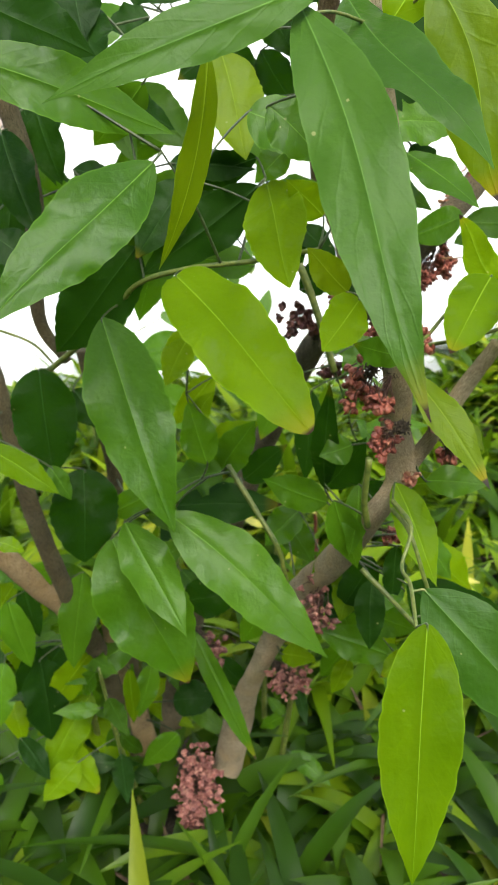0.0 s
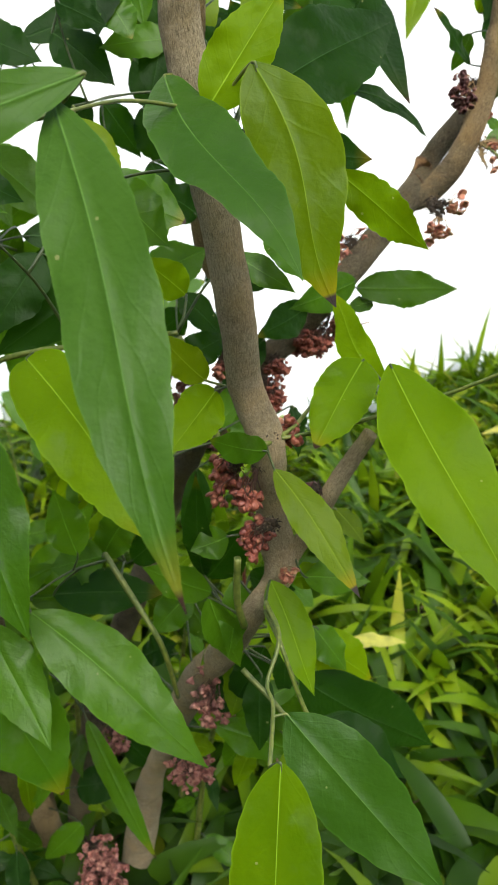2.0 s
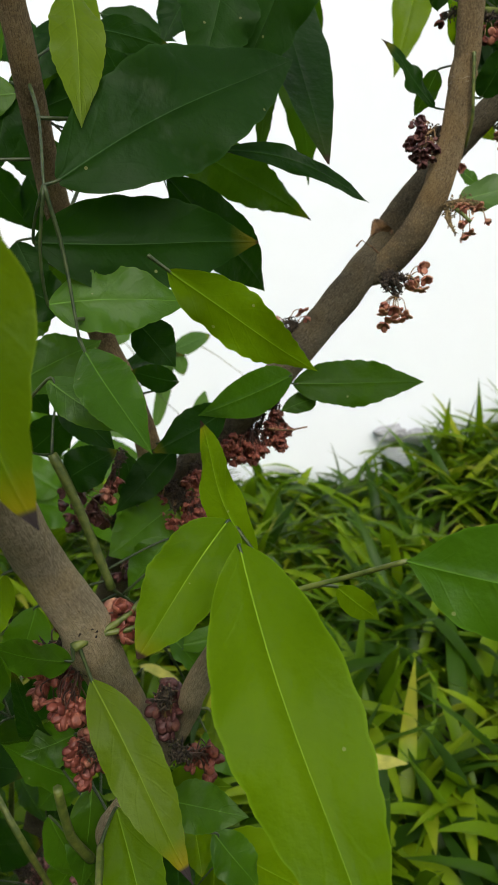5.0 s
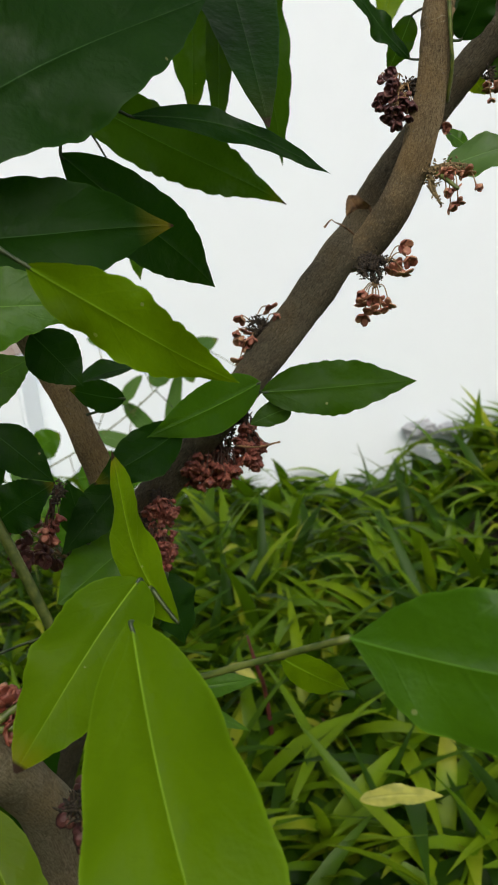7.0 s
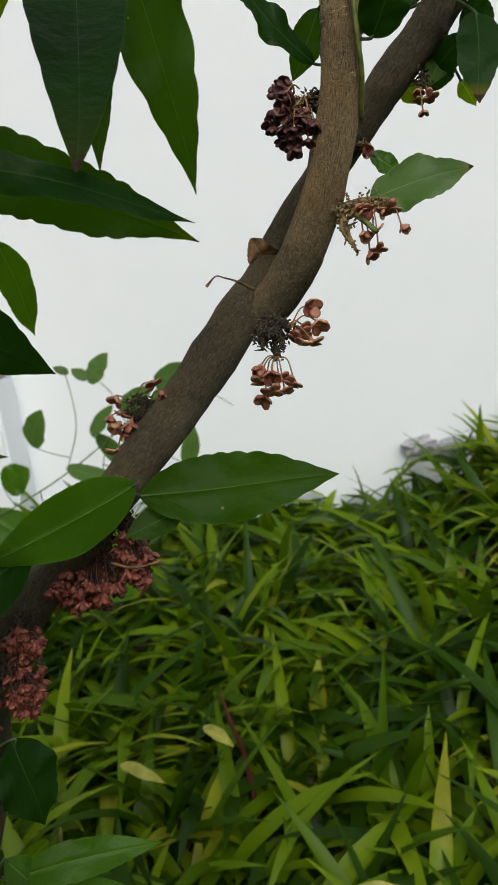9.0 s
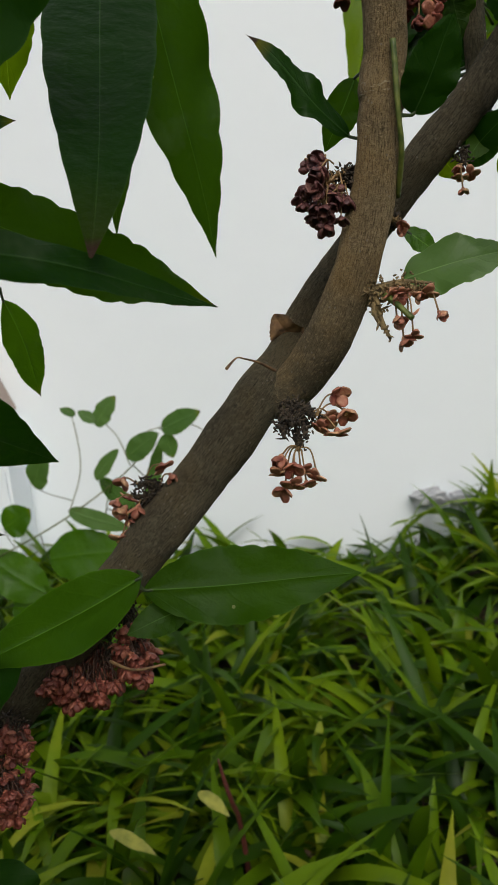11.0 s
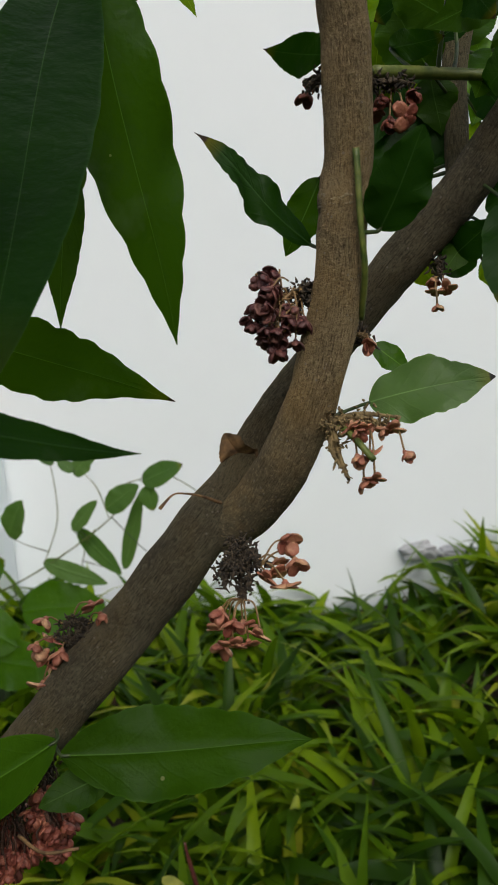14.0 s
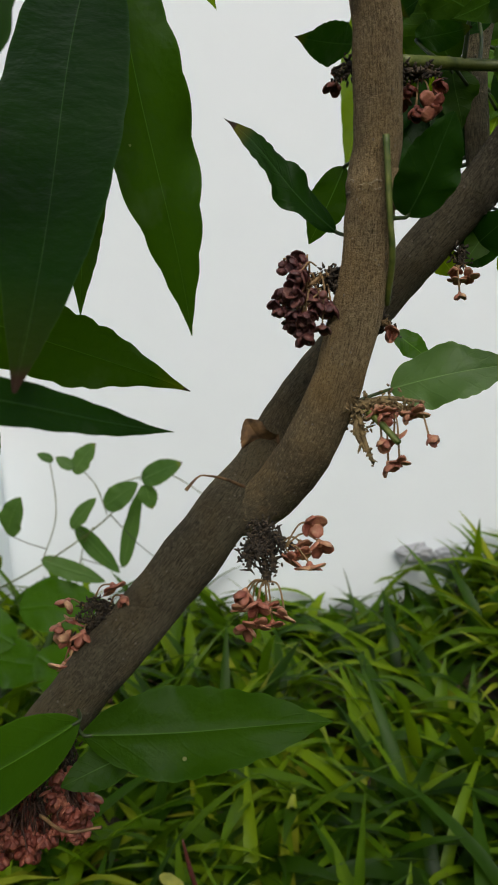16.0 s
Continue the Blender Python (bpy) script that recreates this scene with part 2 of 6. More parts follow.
    col = mixed(t, calc(t, "MULTIPLY", crust, 0.35), col, high)
    pit = calc(t, "MINIMUM", calc(t, "MAXIMUM", calc(t, "MULTIPLY", calc(t, "SUBTRACT", 0.47, speck.outputs[0]), 12.0), 0.0), 1.0)
    col = mixed(t, calc(t, "MULTIPLY", pit, 0.55), col, tuple(c * 0.45 for c in low))
    dots = calc(t, "LESS_THAN", vor.outputs["Distance"], 0.13)
    dots = calc(t, "MULTIPLY", dots, calc(t, "GREATER_THAN", big.outputs[0], 0.5))
    col = mixed(t, calc(t, "MULTIPLY", dots, 0.45), col, (0.38, 0.33, 0.26))
    t.links.new(col, bs.inputs["Base Color"])
    bs.inputs["Roughness"].default_value = 0.82
    bs.inputs["Specular IOR Level"].default_value = 0.25
    h = calc(t, "ADD", calc(t, "MULTIPLY", fib.outputs[0], 1.5), calc(t, "MULTIPLY", dots, 0.35))
    h = calc(t, "ADD", h, calc(t, "ADD", calc(t, "MULTIPLY", grit.outputs[0], 0.45), calc(t, "MULTIPLY", speck.outputs[0], 0.35)))
    h = calc(t, "ADD", h, calc(t, "ADD", calc(t, "MULTIPLY", crack.outputs[0], 0.16), calc(t, "MULTIPLY", soot.outputs[0], 1.1)))
    bump(t, bs, h, 1.0, 0.0034)
    return m


# Grey lower bark; its darkness also holds the shade under the leaves.
DIM_GREY_BARK = (0.056, 0.047, 0.027), (0.225, 0.190, 0.115)
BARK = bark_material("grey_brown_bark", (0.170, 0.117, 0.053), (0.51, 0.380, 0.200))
BARK_FORK = bark_material("brown_bark_greying_at_the_fork", (0.170, 0.117, 0.053), (0.51, 0.380, 0.200), (*DIM_GREY_BARK, 0.652))
BARK_GREY = bark_material("dim_grey_bark", *DIM_GREY_BARK)
BARK_TAN = bark_material("tan_trunk_bark", (0.32, 0.258, 0.150), (0.70, 0.59, 0.39))
BARK_DARK = bark_material("dark_stem_bark", (0.062, 0.055, 0.026), (0.215, 0.180, 0.095))


def flower_material(name, a, b, c):
    m, t, bs, out = material(name)
    info = t.nodes.new("ShaderNodeObjectInfo")
    geo = t.nodes.new("ShaderNodeNewGeometry")
    tc = t.nodes.new("ShaderNodeTexCoord")
    n = node(t, "ShaderNodeTexNoise", Scale=420.0, Detail=4.0)
    t.links.new(tc.outputs["Object"], n.inputs["Vector"])
    r = calc(t, "FRACT", calc(t, "ADD", info.outputs["Random"], geo.outputs["Random Per Island"]))
    tone = calc(t, "ADD", calc(t, "MULTIPLY", r, 0.6), calc(t, "MULTIPLY", calc(t, "SUBTRACT", n.outputs[0], 0.28), 0.95))
    t.links.new(ramp(t, tone, (0.1, a), (0.6, b), (1.0, c)), bs.inputs["Base Color"])
    bs.inputs["Roughness"].default_value = 0.55
    bs.inputs["Subsurface Weight"].default_value = 0.0
    bump(t, bs, n.outputs[0], 0.7, 0.0012)
    return m


PINK = flower_material("pink_flower", (0.105, 0.019, 0.012), (0.205, 0.052, 0.030), (0.36, 0.140, 0.080))
PALE_PINK = flower_material("pale_pink_flower", (0.120, 0.034, 0.028), (0.230, 0.090, 0.068), (0.42, 0.23, 0.17))
MAROON = flower_material("maroon_flower", (0.055, 0.014, 0.014), (0.105, 0.032, 0.028), (0.21, 0.085, 0.055))
RUST = flower_material("rusty_flower", (0.20, 0.050, 0.032), (0.37, 0.145, 0.085), (0.60, 0.38, 0.20))


def grass_material(name, *stops):
    m, t, bs, out = material(name)
    geo = t.nodes.new("ShaderNodeNewGeometry")
    tc = t.nodes.new("ShaderNodeTexCoord")
    n = node(t, "ShaderNodeTexNoise", Scale=9.0, Detail=3.0)
    f = node(t, "ShaderNodeTexNoise", Scale=160.0, Detail=3.0)
    for k in (n, f):
        t.links.new(tc.outputs["Object"], k.inputs["Vector"])
    r = calc(t, "ADD", geo.outputs["Random Per Island"], calc(t, "MULTIPLY", calc(t, "SUBTRACT", n.outputs[0], 0.5), 0.35))
    col = ramp(t, r, *stops)
    col = mixed(t, calc(t, "MULTIPLY", f.outputs[0], 0.30), col, (0.024, 0.070, 0.004))
    t.links.new(col, bs.inputs["Base Color"])
    bs.inputs["Roughness"].default_value = 0.36
    bs.inputs["Specular IOR Level"].default_value = 0.14
    tr = t.nodes.new("ShaderNodeBsdfTranslucent")
    t.links.new(mixed(t, 0.5, col, (0.18, 0.33, 0.004)), tr.inputs["Color"])
    mx = t.nodes.new("ShaderNodeMixShader")
    mx.inputs[0].default_value = 0.35
    t.links.new(bs.outputs[0], mx.inputs[1])
    t.links.new(tr.outputs[0], mx.inputs[2])
    t.links.new(mx.outputs[0], out.inputs["Surface"])
    return m


GRASS = grass_material("broad_grass", (0.0, (0.006, 0.020, 0.001)), (0.33, (0.032, 0.082, 0.002)), (0.62, (0.112, 0.200, 0.003)), (0.92, (0.195, 0.290, 0.006)), (0.97, (0.32, 0.36, 0.02)), (1.0, (0.27, 0.28, 0.02)))
# Deeper green of the foot blades, with shade between them put into the colour.
GRASS_DEEP_SHADED = grass_material("deep_green_shaded_grass", (0.0, (0.004, 0.014, 0.001)), (0.40, (0.017, 0.050, 0.002)), (0.75, (0.047, 0.106, 0.003)), (0.95, (0.100, 0.165, 0.004)), (1.0, (0.15, 0.185, 0.01)))


def mottled(name, stops, scale, rough, depth, detail=6.0):
    m, t, bs, out = material(name)
    tc = t.nodes.new("ShaderNodeTexCoord")
    n = node(t, "ShaderNodeTexNoise", Scale=scale, Detail=detail, Roughness=0.62)
    f = node(t, "ShaderNodeTexNoise", Scale=scale * 14, Detail=4.0)
    for k in (n, f):
        t.links.new(tc.outputs["Object"], k.inputs["Vector"])
    tone = calc(t, "ADD", calc(t, "MULTIPLY", n.outputs[0], 0.8), calc(t, "MULTIPLY", f.outputs[0], 0.2))
    t.links.new(ramp(t, tone, *stops), bs.inputs["Base Color"])
    bs.inputs["Roughness"].default_value = rough
    bump(t, bs, calc(t, "ADD", n.outputs[0], calc(t, "MULTIPLY", f.outputs[0], 0.5)), 0.6, depth)
    return m


SOIL = mottled("soil_and_thatch", ((0.3, (0.010, 0.008, 0.005)), (0.5, (0.026, 0.019, 0.010)), (0.7, (0.026, 0.032, 0.009))), 22, 0.95, 0.012)
PLASTER = mottled("white_wall_paint", ((0.3, (0.79, 0.842, 0.872)), (0.55, (0.815, 0.864, 0.893)), (0.75, (0.83, 0.878, 0.905))), 1.3, 0.75, 0.002)
CEMENT = mottled("bare_grey_cement", ((0.3, (0.24, 0.25, 0.26)), (0.6, (0.40, 0.41, 0.43)), (0.8, (0.56, 0.58, 0.60))), 26, 0.9, 0.004)
ADDED_WALL_GREY = mottled("added_grey_wall", ((0.3, (0.22, 0.225, 0.215)), (0.7, (0.32, 0.32, 0.30))), 3, 0.9, 0.004)
BOARD = mottled("faded_brown_board", ((0.3, (0.30, 0.235, 0.20)), (0.7, (0.38, 0.31, 0.27))), 9, 0.7, 0.001)


# ---- mesh tools ----
def mesh_from(name, verts, faces, mats, slots=None, uvs=None, smooth=True):
    me = bpy.data.meshes.new(name)
    me.from_pydata([tuple(v) for v in verts], [], faces)
    for m in mats:
        me.materials.append(m)
    if slots is not None:
        me.polygons.foreach_set("material_index", np.array(slots, dtype=np.int32))
    if uvs is not None:
        lay = me.uv_layers.new(name="UVMap")
        idx = np.empty(len(me.loops), dtype=np.int32)
        me.loops.foreach_get("vertex_index", idx)
        lay.data.foreach_set("uv", np.array(uvs, dtype=np.float32)[idx].ravel())
    if smooth:
        me.polygons.foreach_set("use_smooth", np.ones(len(me.polygons), dtype=bool))
    me.update()
    return me


def spline(pts, n):
    """Catmull-Rom through rows of x, y, z, radius: n steps a span."""
    p = np.array(pts, float)
    p = np.vstack([2 * p[0] - p[1], p, 2 * p[-1] - p[-2]])
    rows = []
    for i in range(1, len(p) - 2):
        for k in range(n):
            s = k / n
            a, b, c, d = p[i - 1], p[i], p[i + 1], p[i + 2]
            rows.append(0.5 * (2 * b + (c - a) * s + (2 * a - 5 * b + 4 * c - d) * s * s + (3 * b - a - 3 * c + d) * s ** 3))
    rows.append(p[-2])
    return np.array(rows)


def tube(rows, sides, verts, faces, uvs, rough=0.0, rng=None, close=True):
    """Adds a tube along rows of x, y, z, radius to the lists; rough: unevenness as a share of the radius."""
    first, run = len(verts), 0.0
    q = np.array(rows)
    ahead = np.gradient(q[:, :3], axis=0)
    ahead /= np.linalg.norm(ahead, axis=1)[:, None] + 1e-12
    side = np.cross(ahead[0], (0.31, 0.87, 0.39))
    for i, row in enumerate(q):
        side = side - ahead[i] * (side @ ahead[i])
        side /= np.linalg.norm(side)
        up = np.cross(ahead[i], side)
        run += np.linalg.norm(q[i, :3] - q[i - 1, :3]) if i else 0.0
        for k in range(sides):
            a = 2 * math.pi * k / sides
            r = row[3]
            if rough:
                w = row[:3] * 60 + np.array((math.cos(a), math.sin(a), 0)) * 0.8
                r *= 1 + rough * noise.noise(Vector(w)) + 0.5 * rough * noise.noise(Vector(w * 3.1))
            verts.append(row[:3] + r * (math.cos(a) * side + math.sin(a) * up))
            uvs.append((abs(2 * k / sides - 1) * row[3] * 3.1 * 10, run * 10))
    for i in range(len(q) - 1):
        for k in range(sides):
            a, b = first + i * sides + k, first + i * sides + (k + 1) % sides
            faces.append((a, b, b + sides, a + sides))
    if close:
        faces.append(tuple(range(first + sides - 1, first - 1, -1)))
        faces.append(tuple(range(len(verts) - sides, len(verts))))


def unit(v):
    v = np.asarray(v, float)
    return v / (np.linalg.norm(v) + 1e-12)


def ease(a, b, v):
    s = min(max((v - a) / (b - a), 0.0), 1.0)
    return s * s * (3 - 2 * s)


def ground_height(x, y):
    """Lawn that rises gently to the wall, more so at its right-hand end."""
    return ease(0.75, 1.85, y) * (0.110 + 0.15 * ease(0.18, 0.78, x)) + 0.008 * noise.noise(Vector((x * 4, y * 4, 0)))


# ---- ground and wall ----
def build_ground():
    xs = [-60, -25, -10, -5, -3] + [-2 + 0.08 * i for i in range(54)] + [3, 5, 10, 25, 60]
    ys = [-60, -25, -10, -5, -2.5] + [-1 + 0.08 * i for i in range(46)] + [4, 8, 25, 60]
    verts = [(x, y, ground_height(x, y) if abs(x) < 2.6 and -1.2 < y < 2.9 else (0.110 + 0.15 * ease(0.18, 0.78, x) if y > 1.85 else 0.0)) for y in ys for x in xs]
    w = len(xs)
    faces = [(j * w + i, j * w + i + 1, (j + 1) * w + i + 1, (j + 1) * w + i) for j in range(len(ys) - 1) for i in range(w - 1)]
    ob = new("ground", mesh_from("ground", verts, faces, [SOIL]))
    tagged(ob, "dark soil with dry thatch under a lawn", "ground", kind="structure")


build_ground()


def block(name, lo, hi, mat, bevel=0.0):
    bm = bmesh.new()
    bmesh.ops.create_cube(bm, size=1.0)
    for v in bm.verts:
        v.co = Vector([(a + b) / 2 + c * (b - a) for a, b, c in zip(lo, hi, v.co)])
    if bevel:
        bmesh.ops.bevel(bm, geom=bm.edges[:], offset=bevel, segments=2, affect="EDGES")
    me = bpy.data.meshes.new(name)
    bm.to_mesh(me)
    bm.free()
    me.materials.append(mat)
    return new(name, me)


tagged(block("wall_back", (-6.0, 1.90, -0.1), (7.0, 2.10, 3.4), PLASTER), "plain white painted plaster wall behind the lawn", "wall", kind="structure")
# Unseen wall behind the viewpoint, added only to dim and fill the light.
tagged(block("wall_front", (-6.0, -2.6, -0.1), (7.0, -2.4, 1.5), ADDED_WALL_GREY), "plain grey wall out of view, added to block and bounce light", "wall", kind="structure")


# ---- the shrub ----
ROOT = Vector((-0.03, 0.69, 0.0))
shrub = tagged(new("shrub"), "leafy shrub with grey-brown stems and pink flower clusters in a lawn", "shrub")
shrub.empty_display_size = 0.05
shrub.location = ROOT
HOME = Matrix.Translation(ROOT).inverted()
BRANCHES = []


def part(name, me, label=""):
    ob = new(name, me)
    ob.parent, ob.matrix_parent_inverse = shrub, HOME
    return tagged(ob, label)


def branch(name, mat, *pts, sides=14, rough=0.10, label="", holds=True):
    """A stem through x, y, z, radius points, with slight swellings and bark unevenness."""
    rows = spline(pts, 9)
    verts, faces, uvs = [], [], []
    tube(rows, sides, verts, faces, uvs, rough)
    if holds:
        BRANCHES.append(rows)
    return part(name, mesh_from(name, verts, faces, [mat], uvs=uvs), label)


LEAF_RNG = np.random.default_rng(7)


def outline(u):
    return (u ** 0.72) * ((1 - u) ** 1.0) * (1 - 0.42 * u ** 5) / 0.3105


def blade(base, tip, width, normal, bend, kind, fold, wave, rng, body=0.0, sway=None):
    """The mesh of one leaf: a folded, wavy blade with a raised midrib."""
    base, tip = np.array(base, float), np.array(tip, float)
    axis = tip - base
    length = np.linalg.norm(axis)
    ax = axis / length
    side = unit(np.cross(normal, ax))
    nrm = np.cross(ax, side)
    n, cols = 42, (-1, -0.8, -0.55, -0.28, -0.055, 0, 0.055, 0.28, 0.55, 0.8, 1)
    m = len(cols) - 1
    p1, p2, curve = rng.uniform(0, 6.3), rng.uniform(0, 6.3), rng.uniform(-0.014, 0.014)
    sway = curve if sway is None else sway
    hook = rng.uniform(-0.03, 0.05)
    q1, q2 = rng.uniform(10, 17), rng.uniform(52, 76)
    verts, faces, uvs, slots = [], [], [], []
    for i in range(n + 1):
        u = i / n
        hw = width / 2 * max(outline(min(max(u, 0.004), 0.996)) ** (1.0 - body), 0.012)
        c = base + axis * u + nrm * length * (bend * 4 * u * (1 - u) + hook * u ** 4 - hook * u) + side * length * sway * math.sin(math.pi * u * 1.4) * (1 - u ** 3)
        ridge = 0.00055 * min(1.0, length / 0.08) * (1 - 0.8 * u)
        for v in cols:
            flank = 1 if v > 0 else -1
            edge = 1 + (0.032 * (abs(math.sin(0.5 * q2 * u + p1 + 2 * flank + 1.2 * math.sin(7 * u + p2))) * 2 - 1.27) * (0.35 + 0.9 * u) + 0.016 * math.sin(q1 * u + p2 * flank)) * wave
            lift = fold * abs(v) + wave * 0.15 * v * v * math.sin(q1 * u + (p1 if v > 0 else p2)) - 0.05 * v * v + 0.045 * wave * math.sin(26 * u + 5 * v + p2) * abs(v)
            off = hw * v * edge if abs(v) > 0.1 else (0.00036 * (1.15 - u) * v / 0.055 if v else 0.0)
            verts.append(c + side * off + nrm * (hw * lift + (ridge if v == 0 else 0.0)))
            uvs.append((u, v * 0.5 + 0.5))
    for i in range(n):
        for j in range(m):
            a = i * (m + 1) + j
            faces.append((a, a + 1, a + m + 2, a + m + 1))
            slots.append(0)
    return mesh_from("leaf", verts, faces, [LEAF[kind]], slots, uvs)


def stalk(base, tip, joint, mat):
    """The leaf's stalk, from its joint on the stem, or a short free end."""
    base, tip = np.array(base, float), np.array(tip, float)
    ax = unit(tip - base)
    verts, faces, uvs = [], [], []
    if joint is None:
        joint = base - ax * 0.010 + np.array((0, 0.002, -0.001))
    joint = np.array(joint, float)
    gap = np.linalg.norm(base - joint)
    mid = (joint + base) / 2 + (unit(base - joint) - ax) * gap * 0.05
    tube(spline([(*joint, 0.0008), (*mid, 0.0006), (*base, 0.0006), (*(base + ax * 0.004), 0.0004)], 5), 6, verts, faces, uvs)
    return mesh_from("leaf_stalk", verts, faces, [mat], uvs=uvs)


def nearest_joint(p, toward, reach):
    best, spot = reach, None
    for rows in BRANCHES:
        d = np.linalg.norm(rows[:, :3] - p, axis=1)
        i = int(d.argmin())
        if d[i] < best:
            best, spot = d[i], rows[i, :3]
    return spot


def side_shoot(base, tip):
    """A thin shoot from the nearest stem to a leaf that sits out from it."""
    base = np.array(base, float)
    start = nearest_joint(base, tip, 0.20)
    if start is None:
        return None
    ax = unit(np.array(tip, float) - base)
    end = base - ax * 0.006 + np.array((0, 0.001, 0.001))
    gap = np.linalg.norm(end - start)
    mid = (start + end) / 2 + np.array((0, 0.06, 0.05)) * gap
    branch("twig", DARK_TWIG, (*start, 0.0009), (*mid, 0.0007), (*end, 0.0005), sides=6, rough=0.2)
    return end


def leaf(base, tip, width, normal, kind="mid", bend=0.05, fold=0.10, wave=1.0, reach=0.055, body=0.0, sway=None, label="", joint=None):
    if joint is None:
        joint = nearest_joint(np.array(base), tip, reach)
    if joint is None:
        joint = side_shoot(base, tip)
    ob = part("leaf", blade(base, tip, width, normal, bend, kind, fold, wave, LEAF_RNG, body, sway), label)
    new("leaf_stalk", stalk(base, tip, joint, TWIG if kind in ("teal", "yellow", "yellow_tip") else DARK_TWIG)).parent = ob
    return ob


def lobe(verts, faces, uvs, turn, long, wide, thick, tilt, curl):
    """One fleshy petal: a cupped, blunt tongue that leaves the middle at tilt and bends by curl."""
    out = np.array((math.cos(turn), math.sin(turn), 0))
    tan = np.array((-math.sin(turn), math.cos(turn), 0))
    up = np.array((0, 0, 1.0))
    start, c = len(verts), out * 0.0004 + up * 0.0009
    for i in range(6):
        s = i / 5
        ang = tilt + curl * s
        ahead, face = out * math.sin(ang) + up * math.cos(ang), out * math.cos(ang) - up * math.sin(ang)
        if i:
            c = c + ahead * long / 5
        w = wide / 2 * math.sin(math.pi * (0.14 + 0.74 * s)) ** 0.8
        th = thick / 2 * (1 - 0.45 * s) * (0.35 if i == 5 else 1)
        for k in range(6):
            a = math.pi * k / 3
            v = math.cos(a)
            verts.append(c + tan * w * v + face * (math.sin(a) * th - 0.30 * w * v * v))
            uvs.append((s, v))
    for i in range(5):
        for k in range(6):
            a, b = start + i * 6 + k, start + i * 6 + (k + 1) % 6
            faces.append((a, b, b + 6, a + 6))
    faces.append(tuple(range(len(verts) - 6, len(verts))))


def petal_flower(rng, mat, shape):
    """A small waxy flower that hangs: a bud, a bell, or four thick petals spread like claws."""
    verts, faces, uvs = [], [], []
    if shape == "bud":
        rows = [(0, 0, 0, 0.0004), (0, 0, 0.0006, 0.0011), (0.0001, 0, 0.0016, 0.0016), (0, 0.0001, 0.0028, 0.0014), (0, 0, 0.0037, 0.0005)]
        tube(rows, 7, verts, faces, uvs, 0.3)
        return mesh_from("flower", verts, faces, [mat], uvs=uvs)
    tube([(0, 0, -0.0006, 0.0004), (0, 0, 0.0002, 0.0010), (0, 0, 0.0012, 0.0011), (0, 0, 0.0020, 0.0004)], 6, verts, faces, uvs)
    tilt, curl = {"bell": (1.30, -1.1), "claw": (1.50, -1.0), "spread": (1.35, 0.4)}[shape]
    n = 5 if shape == "bell" else 4
    for k in range(n):
        lobe(verts, faces, uvs, 2 * math.pi * k / n + rng.uniform(-0.3, 0.3), rng.uniform(0.0034, 0.0048), rng.uniform(0.0036, 0.0048), 0.0013, tilt + rng.uniform(-0.25, 0.25), curl + rng.uniform(-0.4, 0.4))
    return mesh_from("flower", verts, faces, [mat], uvs=uvs)


FLOWER_RNG = np.random.default_rng(11)
FLOWERS = {m.name: [petal_flower(FLOWER_RNG, m, o) for o in ("bud", "bell", "claw", "bell", "claw", "spread")] for m in (PINK, PALE_PINK, MAROON, RUST)}


